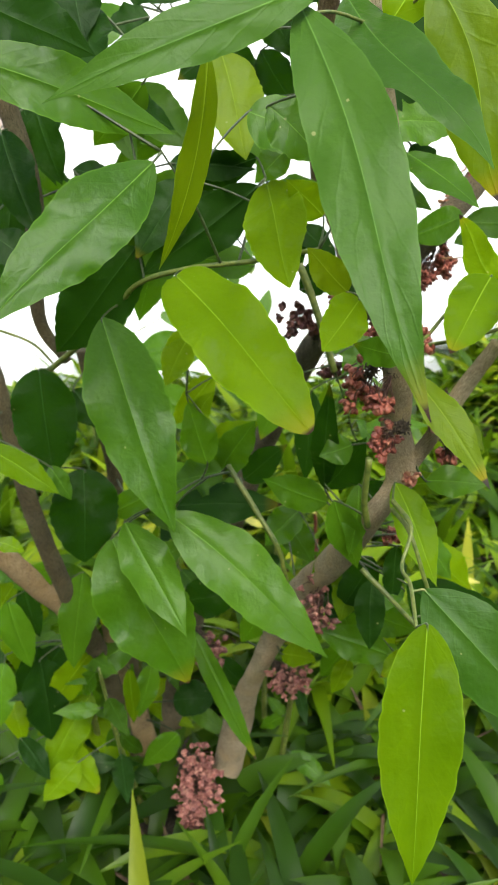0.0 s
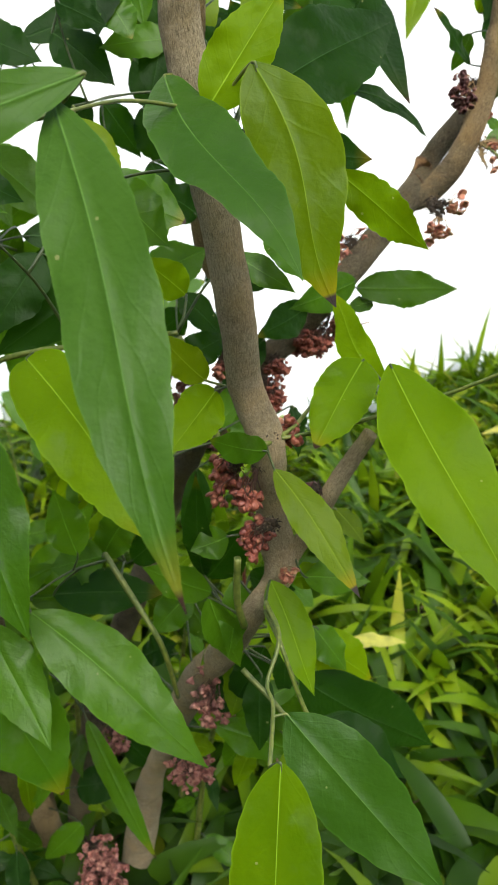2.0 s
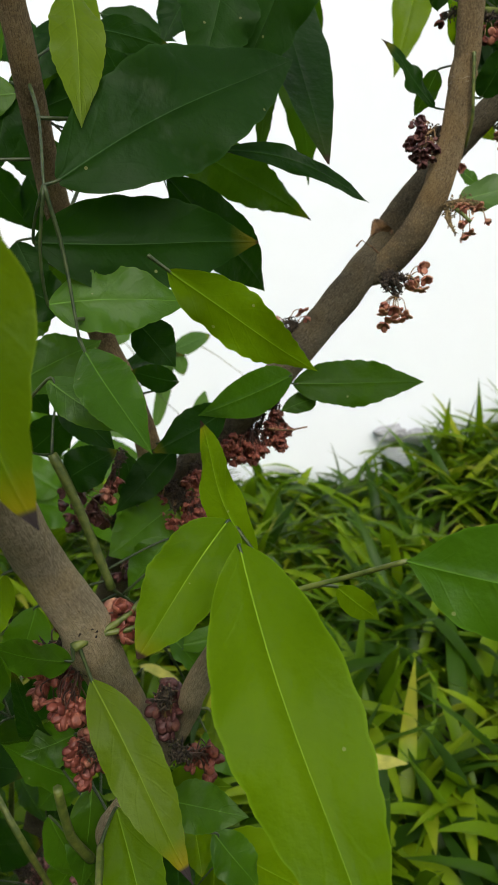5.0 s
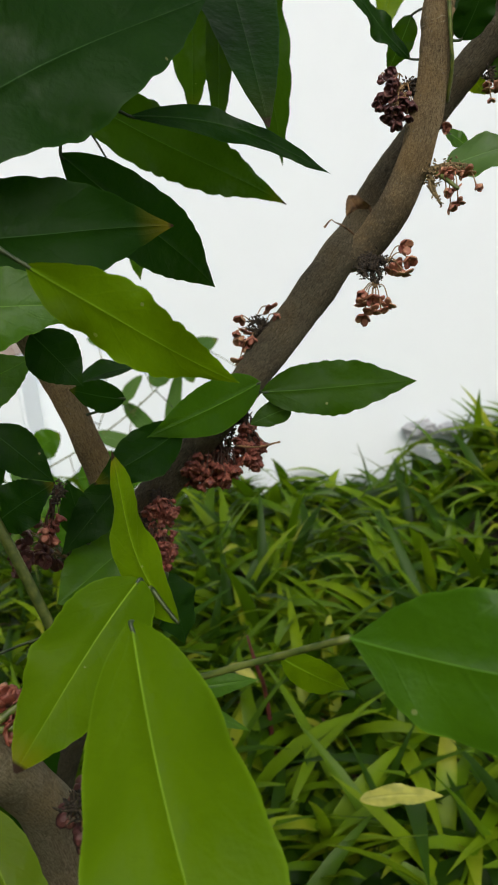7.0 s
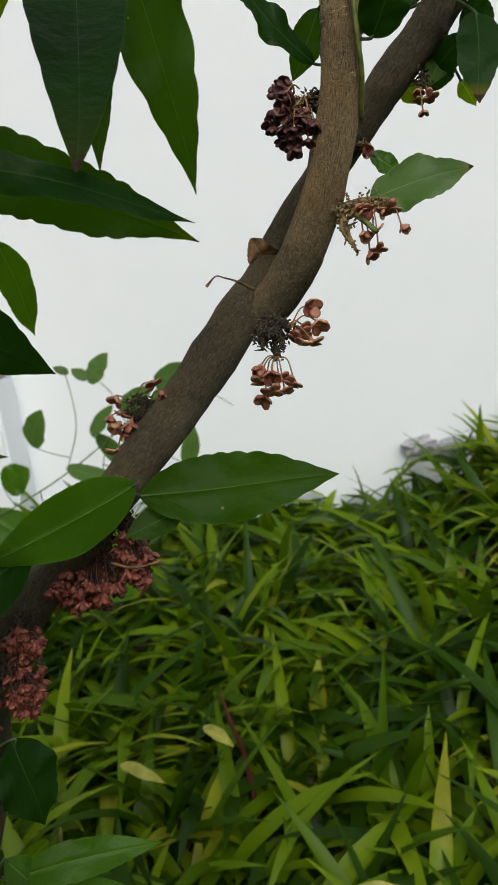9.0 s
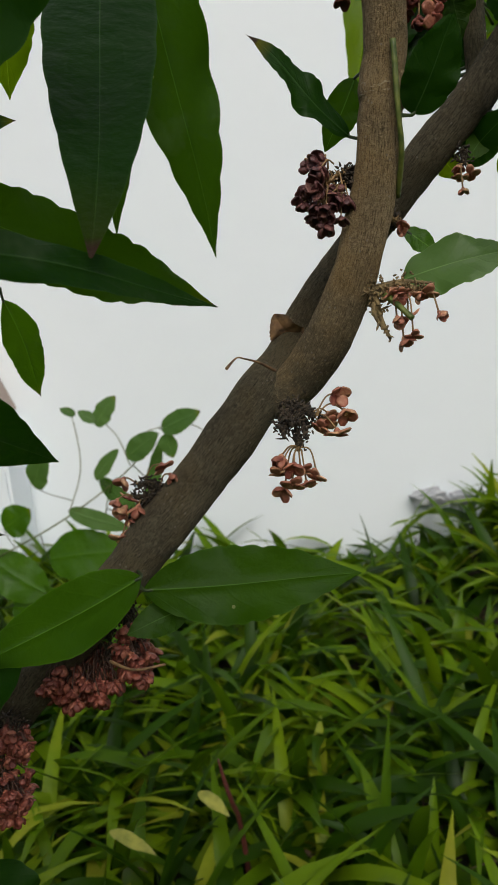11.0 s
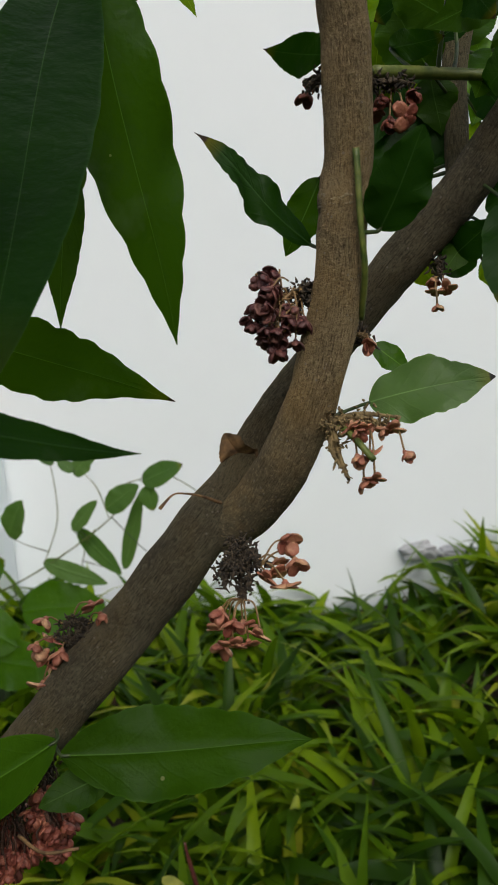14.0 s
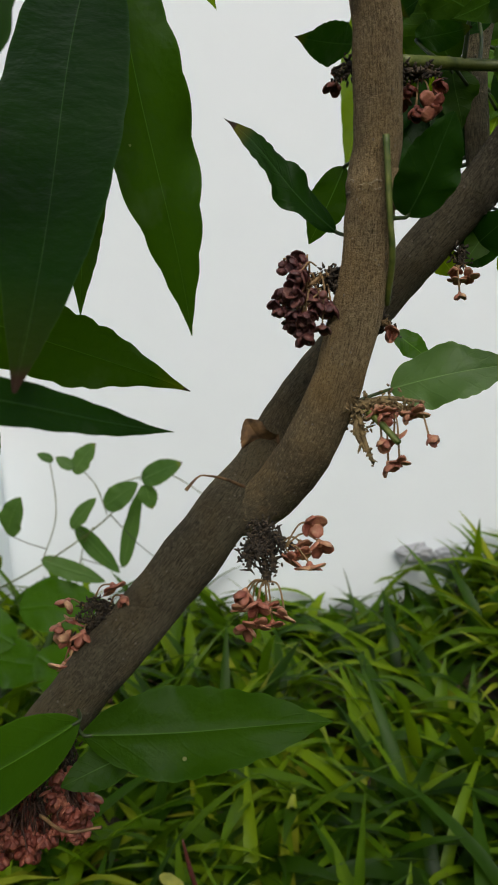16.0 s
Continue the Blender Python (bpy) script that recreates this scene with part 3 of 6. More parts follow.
def cluster(root, centre, spread, count, mat, size=1.0, hang=0.6, core=0.35, joined=False, seed=1, label=""):
    """A flower cluster: a rough dark spur at the bark, thin stalks, and flowers that hang outwards."""
    rng = np.random.default_rng(seed)
    root, centre, spread = np.array(root, float), np.array(centre, float), np.array(spread, float)
    verts, faces, uvs, slots = [], [], [], []
    # gnarled spur of many short bracts between the bark and the middle
    for k in range(4 + count // 9):
        a = root + rng.normal(0, 0.0012, 3)
        b = root + (centre - root) * rng.uniform(0.10, 0.55 if count > 40 else 0.38) + rng.normal(0, 1, 3) * spread * core * (0.5 if count > 40 else 0.3)
        c = (a + b) / 2 + rng.normal(0, 0.0012, 3)
        axis = spline([(*a, 0.0009), (*c, 0.0006), (*b, 0.0003)], 4)
        tube(axis, 5, verts, faces, uvs, 0.6)
        for q in range(34):
            p = axis[int(rng.integers(0, len(axis)) ** 1.0), :3] + rng.normal(0, 0.0011, 3)
            e = p + rng.normal(0, 0.0011, 3)
            tube([(*p, 0.0005), (*((p + e) / 2), 0.0004), (*e, 0.0001)], 4, verts, faces, uvs)
    slots += [0] * len(faces)
    # scaly axis that carries the flower stalks
    knee = root + (centre - root) * 0.45 + np.array((0, -0.0008, 0.0012))
    far = root + (centre - root) * 0.85
    axis = spline([(*root, 0.0010), (*knee, 0.0008), (*far, 0.0005)], 7)
    tube(axis, 6, verts, faces, uvs, 0.5)
    for q in range(40):
        p = axis[int(rng.integers(2, len(axis))), :3] + rng.normal(0, 0.0004, 3)
        e = p + rng.normal(0, 0.0009, 3)
        tube([(*p, 0.0003), (*e, 0.0001)], 4, verts, faces, uvs)
    slots += [1] * (len(faces) - len(slots))
    places = []
    for k in range(count):
        d = unit(rng.normal(0, 1, 3))
        d[2] = d[2] if rng.uniform() > 0.5 else -abs(d[2])
        p = centre + d * spread * rng.uniform(0.35, 1.0)
        out = unit(unit(p - root) * 0.9 + np.array((0, -0.25, -hang)) + rng.normal(0, 0.35, 3))
        s = size * rng.uniform(0.8, 1.2)
        places.append((p, out, s, int(rng.choice((1, 3, 2, 1, 3, 4, 0)))))
        a = axis[int(rng.integers(4, len(axis))), :3] + rng.normal(0, 1, 3) * spread * (0.15 if count > 40 else 0.0)
        a = a + (p - a) * (0.45 if count > 24 else 0.0)
        mid = (a + p) / 2 + np.array((0, 0, 0.0022)) + rng.normal(0, 0.001, 3)
        n0 = len(faces)
        tube(spline([(*a, 0.00036), (*mid, 0.00030), (*p, 0.00034)], 4), 4, verts, faces, uvs)
        slots += [1] * (len(faces) - n0)
    holder = part("inflorescence", mesh_from("inflorescence", verts, faces, [MOSS, DARK_PEDICEL if mat in (PINK, PALE_PINK) else PEDICEL], slots, uvs), label)
    bunch_v, bunch_f = [], []
    for p, out, s, kind in places:
        turn = Vector(out).to_track_quat("Z", "Y").to_matrix().to_4x4() @ Matrix.Rotation(rng.uniform(0, 6.3), 4, "Z")
        m = Matrix.Translation(p) @ turn @ Matrix.Diagonal((s, s, s, 1))
        me = FLOWERS[mat.name][kind]
        if joined:
            k = len(bunch_v)
            bunch_v += [m @ v.co for v in me.vertices]
            bunch_f += [tuple(i + k for i in f.vertices) for f in me.polygons]
        else:
            f = new("flower", me)
            f.parent = holder
            f.matrix_basis = m
    if joined:
        f = new("blossom", mesh_from("blossom", bunch_v, bunch_f, [mat]))
        f.parent = holder
        tagged(f, kind="stuff")
    return holder


def spray(root, axis_ends, flowers, mat, size, seed, label="", spur=None, seeds=90):
    """A loose cluster: bristly spurs from the bark, and single flowers that hang from them on thin arching stalks."""
    rng = np.random.default_rng(seed)
    root = np.array(root, float)
    verts, faces, uvs, slots, spine = [], [], [], [], []
    for end in axis_ends:
        end = np.array(end, float)
        rows = spline([(*root, 0.0011), (*((root + end) / 2 + rng.normal(0, 0.0008, 3)), 0.0009), (*end, 0.0005)], 6)
        spine.append(rows[3:])
        tube(rows, 6, verts, faces, uvs, 0.6)
        for q in range(seeds):
            at = int(rng.integers(0, len(rows)))
            p = rows[at, :3] + rng.normal(0, 0.0007 + 0.0012 * (1 - at / len(rows)), 3)
            e = p + rng.normal(0, 0.0010, 3)
            tube([(*p, 0.0004), (*((p + e) / 2), 0.0004), (*e, 0.0001)], 4, verts, faces, uvs)
    slots += [0] * len(faces)
    spine = np.vstack(spine)
    for p in flowers:
        p = np.array(p, float)
        a = spine[np.linalg.norm(spine[:, :3] - p, axis=1).argmin(), :3]
        mid = (a + p) / 2 + np.array((0, 0, 0.30)) * np.linalg.norm(p - a) + rng.normal(0, 0.0004, 3)
        tube(spline([(*a, 0.00034), (*mid, 0.00028), (*p, 0.00034)], 5), 5, verts, faces, uvs)
    slots += [1] * (len(faces) - len(slots))
    holder = part("inflorescence", mesh_from("inflorescence", verts, faces, [spur or MOSS, PEDICEL], slots, uvs), label)
    for p in flowers:
        out = unit(np.array((0, -0.45, -0.85)) + unit(np.array(p) - root) * 0.45 + rng.normal(0, 0.30, 3))
        k = size * rng.uniform(0.76, 1.10)
        f = new("flower", FLOWERS[mat.name][int(rng.choice((5, 4, 5, 2, 5, 1)))])
        f.parent = holder
        f.matrix_basis = Matrix.Translation(p) @ Vector(out).to_track_quat("Z", "Y").to_matrix().to_4x4() @ Matrix.Rotation(rng.uniform(0, 6.3), 4, "Z") @ Matrix.Diagonal((k, k, k, 1))
    return holder


def node_ring(at, along, radius, seed, mat=BARK):
    """Rough raised scars round a stem where leaves once sat."""
    rng = np.random.default_rng(seed)
    along = unit(along)
    side = unit(np.cross(along, (0.3, 0.9, 0.1)))
    up = np.cross(along, side)
    verts, faces, uvs = [], [], []
    swell = [(-0.0060, 0.93), (-0.0030, 1.015), (-0.0010, 1.055), (0.0006, 1.06), (0.0022, 1.02), (0.0050, 0.93)]
    tube(spline([(*(np.array(at) + along * d), radius * k) for d, k in swell], 3), 20, verts, faces, uvs, 0.07)
    slots = [0] * len(faces)
    for k in range(40):
        a, b = rng.uniform(0, 6.3), rng.uniform(0.15, 0.60)
        lift = rng.normal(0, 0.0013)
        slope = rng.normal(0, 0.0006)
        rows = []
        for i in range(5):
            ang = a + b * i / 4
            rows.append((*(np.array(at) + along * (lift + slope * i / 4) + (side * math.cos(ang) + up * math.sin(ang)) * (radius * 1.03)), rng.uniform(0.0001, 0.00042)))
        tube(rows, 5, verts, faces, uvs, 0.3)
    part("leaf_scar", mesh_from("leaf_scar", verts, faces, [BARK if mat is BARK_TAN else mat, mat], slots + [1] * (len(faces) - len(slots)), uvs), "raised leaf scars")


# stems, thickest first
branch("trunk", BARK_TAN, (-0.021, 0.700, -0.046, 0.0168), (0.005, 0.655, 0.126, 0.0137), (0.022, 0.618, 0.207, 0.0085), (0.052, 0.575, 0.302, 0.0121), (0.082, 0.510, 0.382, 0.0096), (0.096, 0.462, 0.434, 0.0069), (0.106, 0.464, 0.447, 0.0072), (0.110, 0.465, 0.458, 0.0092), (0.107, 0.466, 0.472, 0.0094), (0.104, 0.464, 0.489, 0.0088), (0.102, 0.450, 0.513, 0.0082), (0.100, 0.438, 0.532, 0.0094), (0.097, 0.434, 0.545, 0.0086), (0.089, 0.426, 0.567, 0.0079), (0.086, 0.408, 0.595, 0.0078), (0.080, 0.398, 0.628, 0.0078), (0.067, 0.385, 0.693, 0.0076), (0.065, 0.375, 0.715, 0.0071), (0.064, 0.365, 0.739, 0.0066), sides=18, label='grey-brown leaning trunk')
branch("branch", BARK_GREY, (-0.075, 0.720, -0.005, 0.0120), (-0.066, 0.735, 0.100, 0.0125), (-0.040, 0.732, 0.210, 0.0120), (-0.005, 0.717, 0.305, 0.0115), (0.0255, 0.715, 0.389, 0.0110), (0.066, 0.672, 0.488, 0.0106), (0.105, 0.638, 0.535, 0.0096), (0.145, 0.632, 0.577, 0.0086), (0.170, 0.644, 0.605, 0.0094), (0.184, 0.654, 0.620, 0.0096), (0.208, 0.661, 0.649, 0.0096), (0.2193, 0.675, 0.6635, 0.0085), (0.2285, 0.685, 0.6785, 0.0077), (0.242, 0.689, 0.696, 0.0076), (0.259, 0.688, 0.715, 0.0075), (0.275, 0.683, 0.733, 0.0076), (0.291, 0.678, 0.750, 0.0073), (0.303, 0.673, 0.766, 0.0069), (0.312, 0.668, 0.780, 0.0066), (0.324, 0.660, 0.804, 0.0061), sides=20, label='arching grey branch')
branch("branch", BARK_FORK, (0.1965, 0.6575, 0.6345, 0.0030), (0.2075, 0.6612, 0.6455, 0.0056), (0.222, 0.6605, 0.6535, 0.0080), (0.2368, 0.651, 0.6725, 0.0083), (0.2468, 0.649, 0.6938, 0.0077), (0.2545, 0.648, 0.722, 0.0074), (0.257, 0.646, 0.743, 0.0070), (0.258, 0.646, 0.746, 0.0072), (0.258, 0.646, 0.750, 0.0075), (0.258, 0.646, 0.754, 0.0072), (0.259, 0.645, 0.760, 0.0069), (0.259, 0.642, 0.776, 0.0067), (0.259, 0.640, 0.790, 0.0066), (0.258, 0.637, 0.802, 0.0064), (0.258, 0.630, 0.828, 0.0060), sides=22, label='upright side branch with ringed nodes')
branch("branch", BARK_DARK, (0.296, 0.695, 0.749, 0.0038), (0.297, 0.710, 0.777, 0.0043), (0.298, 0.720, 0.805, 0.0046), (0.305, 0.720, 0.838, 0.0045))
branch("branch", BARK, (0.065, 0.500, 0.770, 0.0055), (0.064, 0.525, 0.731, 0.0058), (0.060, 0.560, 0.690, 0.0062), (0.062, 0.595, 0.648, 0.0065), (0.0665, 0.615, 0.613, 0.0068), (0.0755, 0.613, 0.597, 0.0068), (0.083, 0.611, 0.576, 0.0070), (0.088, 0.618, 0.548, 0.0072), (0.080, 0.648, 0.503, 0.0074), (0.0725, 0.669, 0.490, 0.0050))
branch("branch", BARK_DARK, (-0.163, 0.550, 0.518, 0.0061), (-0.154, 0.560, 0.450, 0.0065), (-0.147, 0.570, 0.383, 0.0069), (-0.134, 0.600, 0.293, 0.0076), (-0.115, 0.650, 0.172, 0.0091), (-0.100, 0.700, -0.005, 0.0060))
branch("branch", BARK, (-0.197, 0.570, 0.366, 0.0083), (-0.162, 0.595, 0.308, 0.0093), (-0.128, 0.630, 0.235, 0.0091), (-0.097, 0.690, 0.067, 0.0106), (-0.060, 0.715, -0.005, 0.0080))
branch("branch", BARK_DARK, (-0.109, 0.600, 0.499, 0.0042), (-0.100, 0.620, 0.430, 0.0054), (-0.098, 0.640, 0.373, 0.0062), (-0.113, 0.660, 0.310, 0.0066), (-0.104, 0.690, 0.170, 0.0073), (-0.090, 0.730, -0.005, 0.0060))
branch("branch", BARK, (-0.057, 0.715, -0.095, 0.0110), (-0.075, 0.700, -0.009, 0.0104), (-0.091, 0.690, 0.074, 0.0100), (-0.108, 0.670, 0.164, 0.0088), (-0.110, 0.620, 0.276, 0.0059))
branch("branch", BARK_DARK, (-0.121, 0.500, 0.678, 0.0053), (-0.113, 0.515, 0.632, 0.0060), (-0.114, 0.530, 0.593, 0.0060), (-0.123, 0.550, 0.533, 0.0046), (-0.109, 0.560, 0.500, 0.0035))
branch("branch", BARK_TAN, (0.110, 0.468, 0.455, 0.0060), (0.121, 0.464, 0.474, 0.0046), (0.130, 0.456, 0.494, 0.0043), (0.133, 0.448, 0.507, 0.0046), (0.143, 0.440, 0.529, 0.0042), (0.149, 0.436, 0.541, 0.0036), label='short cut-off side branch')
branch("twig", TWIG, (0.097, 0.425, 0.538, 0.0017), (0.112, 0.438, 0.543, 0.0012), (0.124, 0.450, 0.553, 0.0010), (0.138, 0.456, 0.565, 0.0010), (0.150, 0.454, 0.570, 0.0009), sides=7, rough=0.2)
branch("twig", TWIG, (0.098, 0.430, 0.539, 0.0011), (0.133, 0.438, 0.543, 0.0010), (0.178, 0.430, 0.560, 0.0009), (0.2036, 0.4140, 0.5755, 0.0008), sides=7, rough=0.2)
branch("twig", TWIG, (0.090, 0.450, 0.430, 0.0020), (0.086, 0.440, 0.450, 0.0020), (0.086, 0.430, 0.479, 0.0018), sides=7, rough=0.2)
branch("twig", TWIG, (0.100, 0.430, 0.455, 0.0014), (0.105, 0.400, 0.453, 0.0011), (0.099, 0.385, 0.439, 0.0010), (0.101, 0.371, 0.437, 0.0010), (0.098, 0.335, 0.436, 0.0009), sides=7, rough=0.2)
branch("twig", TWIG, (0.100, 0.430, 0.450, 0.0013), (0.106, 0.405, 0.447, 0.0011), (0.119, 0.400, 0.412, 0.0011), (0.133, 0.390, 0.397, 0.0010), sides=7, rough=0.2)
branch("twig", TWIG, (0.005, 0.520, 0.440, 0.0019), (0.026, 0.510, 0.408, 0.0017), (0.040, 0.505, 0.384, 0.0017), (0.048, 0.520, 0.337, 0.0016), sides=7, rough=0.2)
branch("twig", TWIG, (0.070, 0.372, 0.675, 0.0008), (0.052, 0.330, 0.672, 0.0006), (0.038, 0.295, 0.664, 0.0005), sides=7, rough=0.2)
branch("twig", TWIG, (-0.126, 0.560, 0.490, 0.0022), (-0.071, 0.520, 0.535, 0.0018), (-0.048, 0.500, 0.560, 0.0016), (-0.019, 0.485, 0.571, 0.0015), (0.023, 0.470, 0.578, 0.0014), (0.057, 0.460, 0.585, 0.0012), sides=7, rough=0.2)
branch("twig", TWIG, (0.050, 0.560, 0.567, 0.0026), (0.062, 0.560, 0.538, 0.0026), (0.076, 0.560, 0.495, 0.0024), sides=7, rough=0.2)
branch("twig", TWIG, (0.2610, 0.6367, 0.7609, 0.0009), (0.2620, 0.6376, 0.7409, 0.0009), (0.2628, 0.6408, 0.7291, 0.0010), (0.2617, 0.6487, 0.7160, 0.0010), sides=7, rough=0.2)
branch("twig", TWIG, (0.267, 0.660, 0.786, 0.0018), (0.284, 0.670, 0.787, 0.0019), (0.304, 0.670, 0.785, 0.0018), (0.314, 0.670, 0.784, 0.0017), sides=7, rough=0.2)
branch("twig", TWIG, (0.251, 0.648, 0.687, 0.0014), (0.257, 0.642, 0.684, 0.0012), (0.264, 0.635, 0.677, 0.0010), sides=7, rough=0.2)
branch("twig", TWIG, (0.089, 0.460, 0.397, 0.0016), (0.106, 0.450, 0.383, 0.0014), (0.120, 0.430, 0.375, 0.0012), sides=7, rough=0.2)
branch("twig", TWIG, (-0.151, 0.550, 0.523, 0.0010), (-0.132, 0.560, 0.512, 0.0010), (-0.117, 0.560, 0.496, 0.0010), sides=7, rough=0.2)
branch("twig", BARK_DARK, (0.144, 0.760, 0.839, 0.0007), (0.153, 0.760, 0.842, 0.0006), (0.164, 0.760, 0.845, 0.0006), (0.176, 0.760, 0.853, 0.0006), (0.189, 0.760, 0.871, 0.0006), sides=6, rough=0.2)
# leaves close to the path
leaf((0.040, 0.291, 0.667), (0.074, 0.229, 0.562), 0.0245, (-0.197, -0.864, 0.463), "teal", 0.04, sway=0.02)
leaf((0.048, 0.290, 0.673), (-0.030, 0.270, 0.639), 0.0165, (0.169, -0.969, 0.183), "teal", 0.06)
leaf((0.060, 0.378, 0.686), (0.103, 0.304, 0.623), 0.0274, (-0.053, -0.665, 0.745), "teal", 0.05, sway=-0.05)
leaf((0.090, 0.357, 0.687), (0.118, 0.345, 0.611), 0.0300, (-0.121, -0.987, 0.110), "yellow_tip", 0.03, sway=0.05, body=0.1, joint=(0.0765, 0.377, 0.671))
leaf((0.075, 0.366, 0.674), (0.100, 0.370, 0.712), 0.0215, (0.032, -0.996, 0.085), "light", 0.05, body=0.2, joint=(0.0765, 0.377, 0.671))
leaf((0.1532, 0.4215, 0.5769), (0.1944, 0.3400, 0.4931), 0.0392, (-0.188, -0.617, 0.764), "light", 0.03, label='large glossy yellow-green leaf')
leaf((0.103, 0.424, 0.527), (0.140, 0.391, 0.478), 0.0195, (0.103, -0.790, 0.605), "short_tip", 0.05)
leaf((0.1065, 0.365, 0.4375), (0.170, 0.330, 0.378), 0.0385, (-0.203, -0.899, 0.387), "teal", 0.05)
leaf((0.102, 0.333, 0.439), (0.098, 0.300, 0.329), 0.0362, (-0.072, -0.955, 0.289), "light", 0.02, fold=0.05, body=0.15)
leaf((-0.021, 0.475, 0.569), (0.053, 0.403, 0.502), 0.044, (-0.125, -0.738, 0.663), "light", 0.05, body=0.5)
leaf((-0.067, 0.490, 0.542), (-0.020, 0.435, 0.431), 0.0473, (-0.126, -0.908, 0.399), "mid", 0.05, body=0.1)
leaf((-0.030, 0.475, 0.425), (0.070, 0.446, 0.343), 0.0415, (0.252, -0.774, 0.580), "mid", 0.05)
leaf((-0.069, 0.490, 0.399), (-0.019, 0.472, 0.303), 0.0588, (0.120, -0.963, 0.240), "mid", 0.05, body=0.2)
leaf((-0.058, 0.481, 0.415), (-0.016, 0.444, 0.357), 0.0330, (0.362, -0.639, 0.678), "mid", 0.05)
leaf((-0.103, 0.560, 0.420), (-0.104, 0.550, 0.350), 0.0499, (0.375, -0.918, 0.128), "dark", 0.05, body=0.35)
leaf((-0.125, 0.547, 0.497), (-0.122, 0.550, 0.420), 0.0451, (0.142, -0.989, -0.035), "dark", 0.05, body=0.35)
leaf((-0.047, 0.500, 0.582), (-0.104, 0.520, 0.515), 0.0424, (0.122, -0.918, -0.378), "dark", 0.05, body=0.2)
leaf((-0.023, 0.420, 0.627), (-0.089, 0.360, 0.559), 0.0366, (0.273, -0.840, 0.468), "mid", 0.05)
leaf((-0.105, 0.400, 0.670), (-0.015, 0.440, 0.640), 0.0299, (0.446, -0.879, 0.170), "mid", 0.05)
leaf((0.013, 0.300, 0.657), (-0.007, 0.320, 0.589), 0.0113, (0.511, -0.772, -0.378), "yellow", 0.08)
leaf((0.002, 0.520, 0.687), (0.017, 0.500, 0.630), 0.0340, (0.114, -0.926, 0.360), "yellow", 0.05, body=0.2)
leaf((-0.102, 0.420, 0.695), (-0.051, 0.440, 0.674), 0.0315, (0.361, -0.932, -0.004), "dark", 0.05)
leaf((0.029, 0.487, 0.618), (0.042, 0.443, 0.567), 0.0349, (-0.373, -0.747, 0.550), "light", 0.05, body=0.25)
leaf((0.023, 0.520, 0.616), (-0.046, 0.500, 0.565), 0.0331, (0.342, -0.935, -0.097), "dark", 0.05)
leaf((0.022, 0.530, 0.632), (-0.028, 0.520, 0.616), 0.0223, (0.293, -0.878, -0.378), "dark", 0.05)
leaf((0.067, 0.490, 0.440), (0.065, 0.450, 0.516), 0.0170, (-0.280, -0.847, -0.452), "dark", 0.05)
leaf((0.068, 0.503, 0.432), (0.091, 0.485, 0.473), 0.0277, (-0.199, -0.936, -0.290), "dark", 0.05)
leaf((0.071, 0.509, 0.419), (0.028, 0.517, 0.432), 0.0245, (-0.149, -0.984, 0.099), "mid", 0.05)
leaf((-0.001, 0.550, 0.424), (-0.036, 0.550, 0.415), 0.0308, (-0.122, -0.869, 0.480), "mid", 0.05, body=0.2)
leaf((-0.033, 0.540, 0.401), (0.042, 0.530, 0.408), 0.0304, (-0.158, -0.716, 0.680), "dark", 0.05)
leaf((-0.003, 0.560, 0.420), (0.022, 0.550, 0.462), 0.0262, (-0.371, -0.929, -0.001), "mid", 0.05, body=0.2)
leaf((0.013, 0.580, 0.406), (0.045, 0.570, 0.438), 0.0235, (-0.443, -0.881, 0.165), "dark", 0.05)
leaf((0.071, 0.459, 0.442), (0.088, 0.470, 0.392), 0.0201, (-0.009, -0.976, -0.217), "mid", 0.05)
leaf((0.103, 0.444, 0.460), (0.124, 0.414, 0.412), 0.0224, (0.094, -0.829, 0.551), "light", 0.05)
leaf((0.095, 0.531, 0.354), (0.075, 0.520, 0.325), 0.0270, (-0.023, -0.930, 0.366), "dark", 0.05, body=0.3)
leaf((0.101, 0.493, 0.372), (0.100, 0.480, 0.327), 0.0205, (-0.306, -0.915, 0.263), "dark", 0.05, body=0.2)
leaf((0.121, 0.520, 0.296), (0.067, 0.530, 0.310), 0.0270, (-0.083, -0.935, 0.345), "mid", 0.05)
leaf((0.121, 0.450, 0.459), (0.154, 0.440, 0.461), 0.0190, (-0.271, -0.708, 0.652), "mid", 0.05)
leaf((0.1469, 0.4540, 0.5728), (0.1205, 0.4169, 0.5394), 0.0276, (0.025, -0.728, 0.685), "light", 0.05, body=0.3)
leaf((0.1574, 0.4499, 0.5615), (0.1342, 0.4847, 0.6020), 0.0180, (-0.634, -0.720, 0.282), "light", 0.05, body=0.1, sway=0.05)
leaf((0.185, 0.450, 0.550), (0.203, 0.470, 0.527), 0.0103, (0.529, -0.805, -0.268), "light", 0.05)
leaf((0.137, 0.460, 0.493), (0.152, 0.450, 0.477), 0.0124, (0.186, -0.740, 0.647), "yellow", 0.05)
leaf((0.132, 0.511, 0.387), (0.175, 0.522, 0.348), 0.0320, (0.475, -0.837, 0.272), "light", 0.05)
leaf((0.125, 0.498, 0.366), (0.220, 0.525, 0.294), 0.0465, (0.286, -0.958, 0.017), "dark", 0.05)
leaf((0.133, 0.450, 0.372), (0.179, 0.440, 0.340), 0.0282, (0.289, -0.719, 0.633), "dark", 0.05)
leaf((0.076, 0.426, 0.564), (0.057, 0.402, 0.543), 0.0232, (0.460, -0.747, 0.481), "light", 0.05, body=0.3)
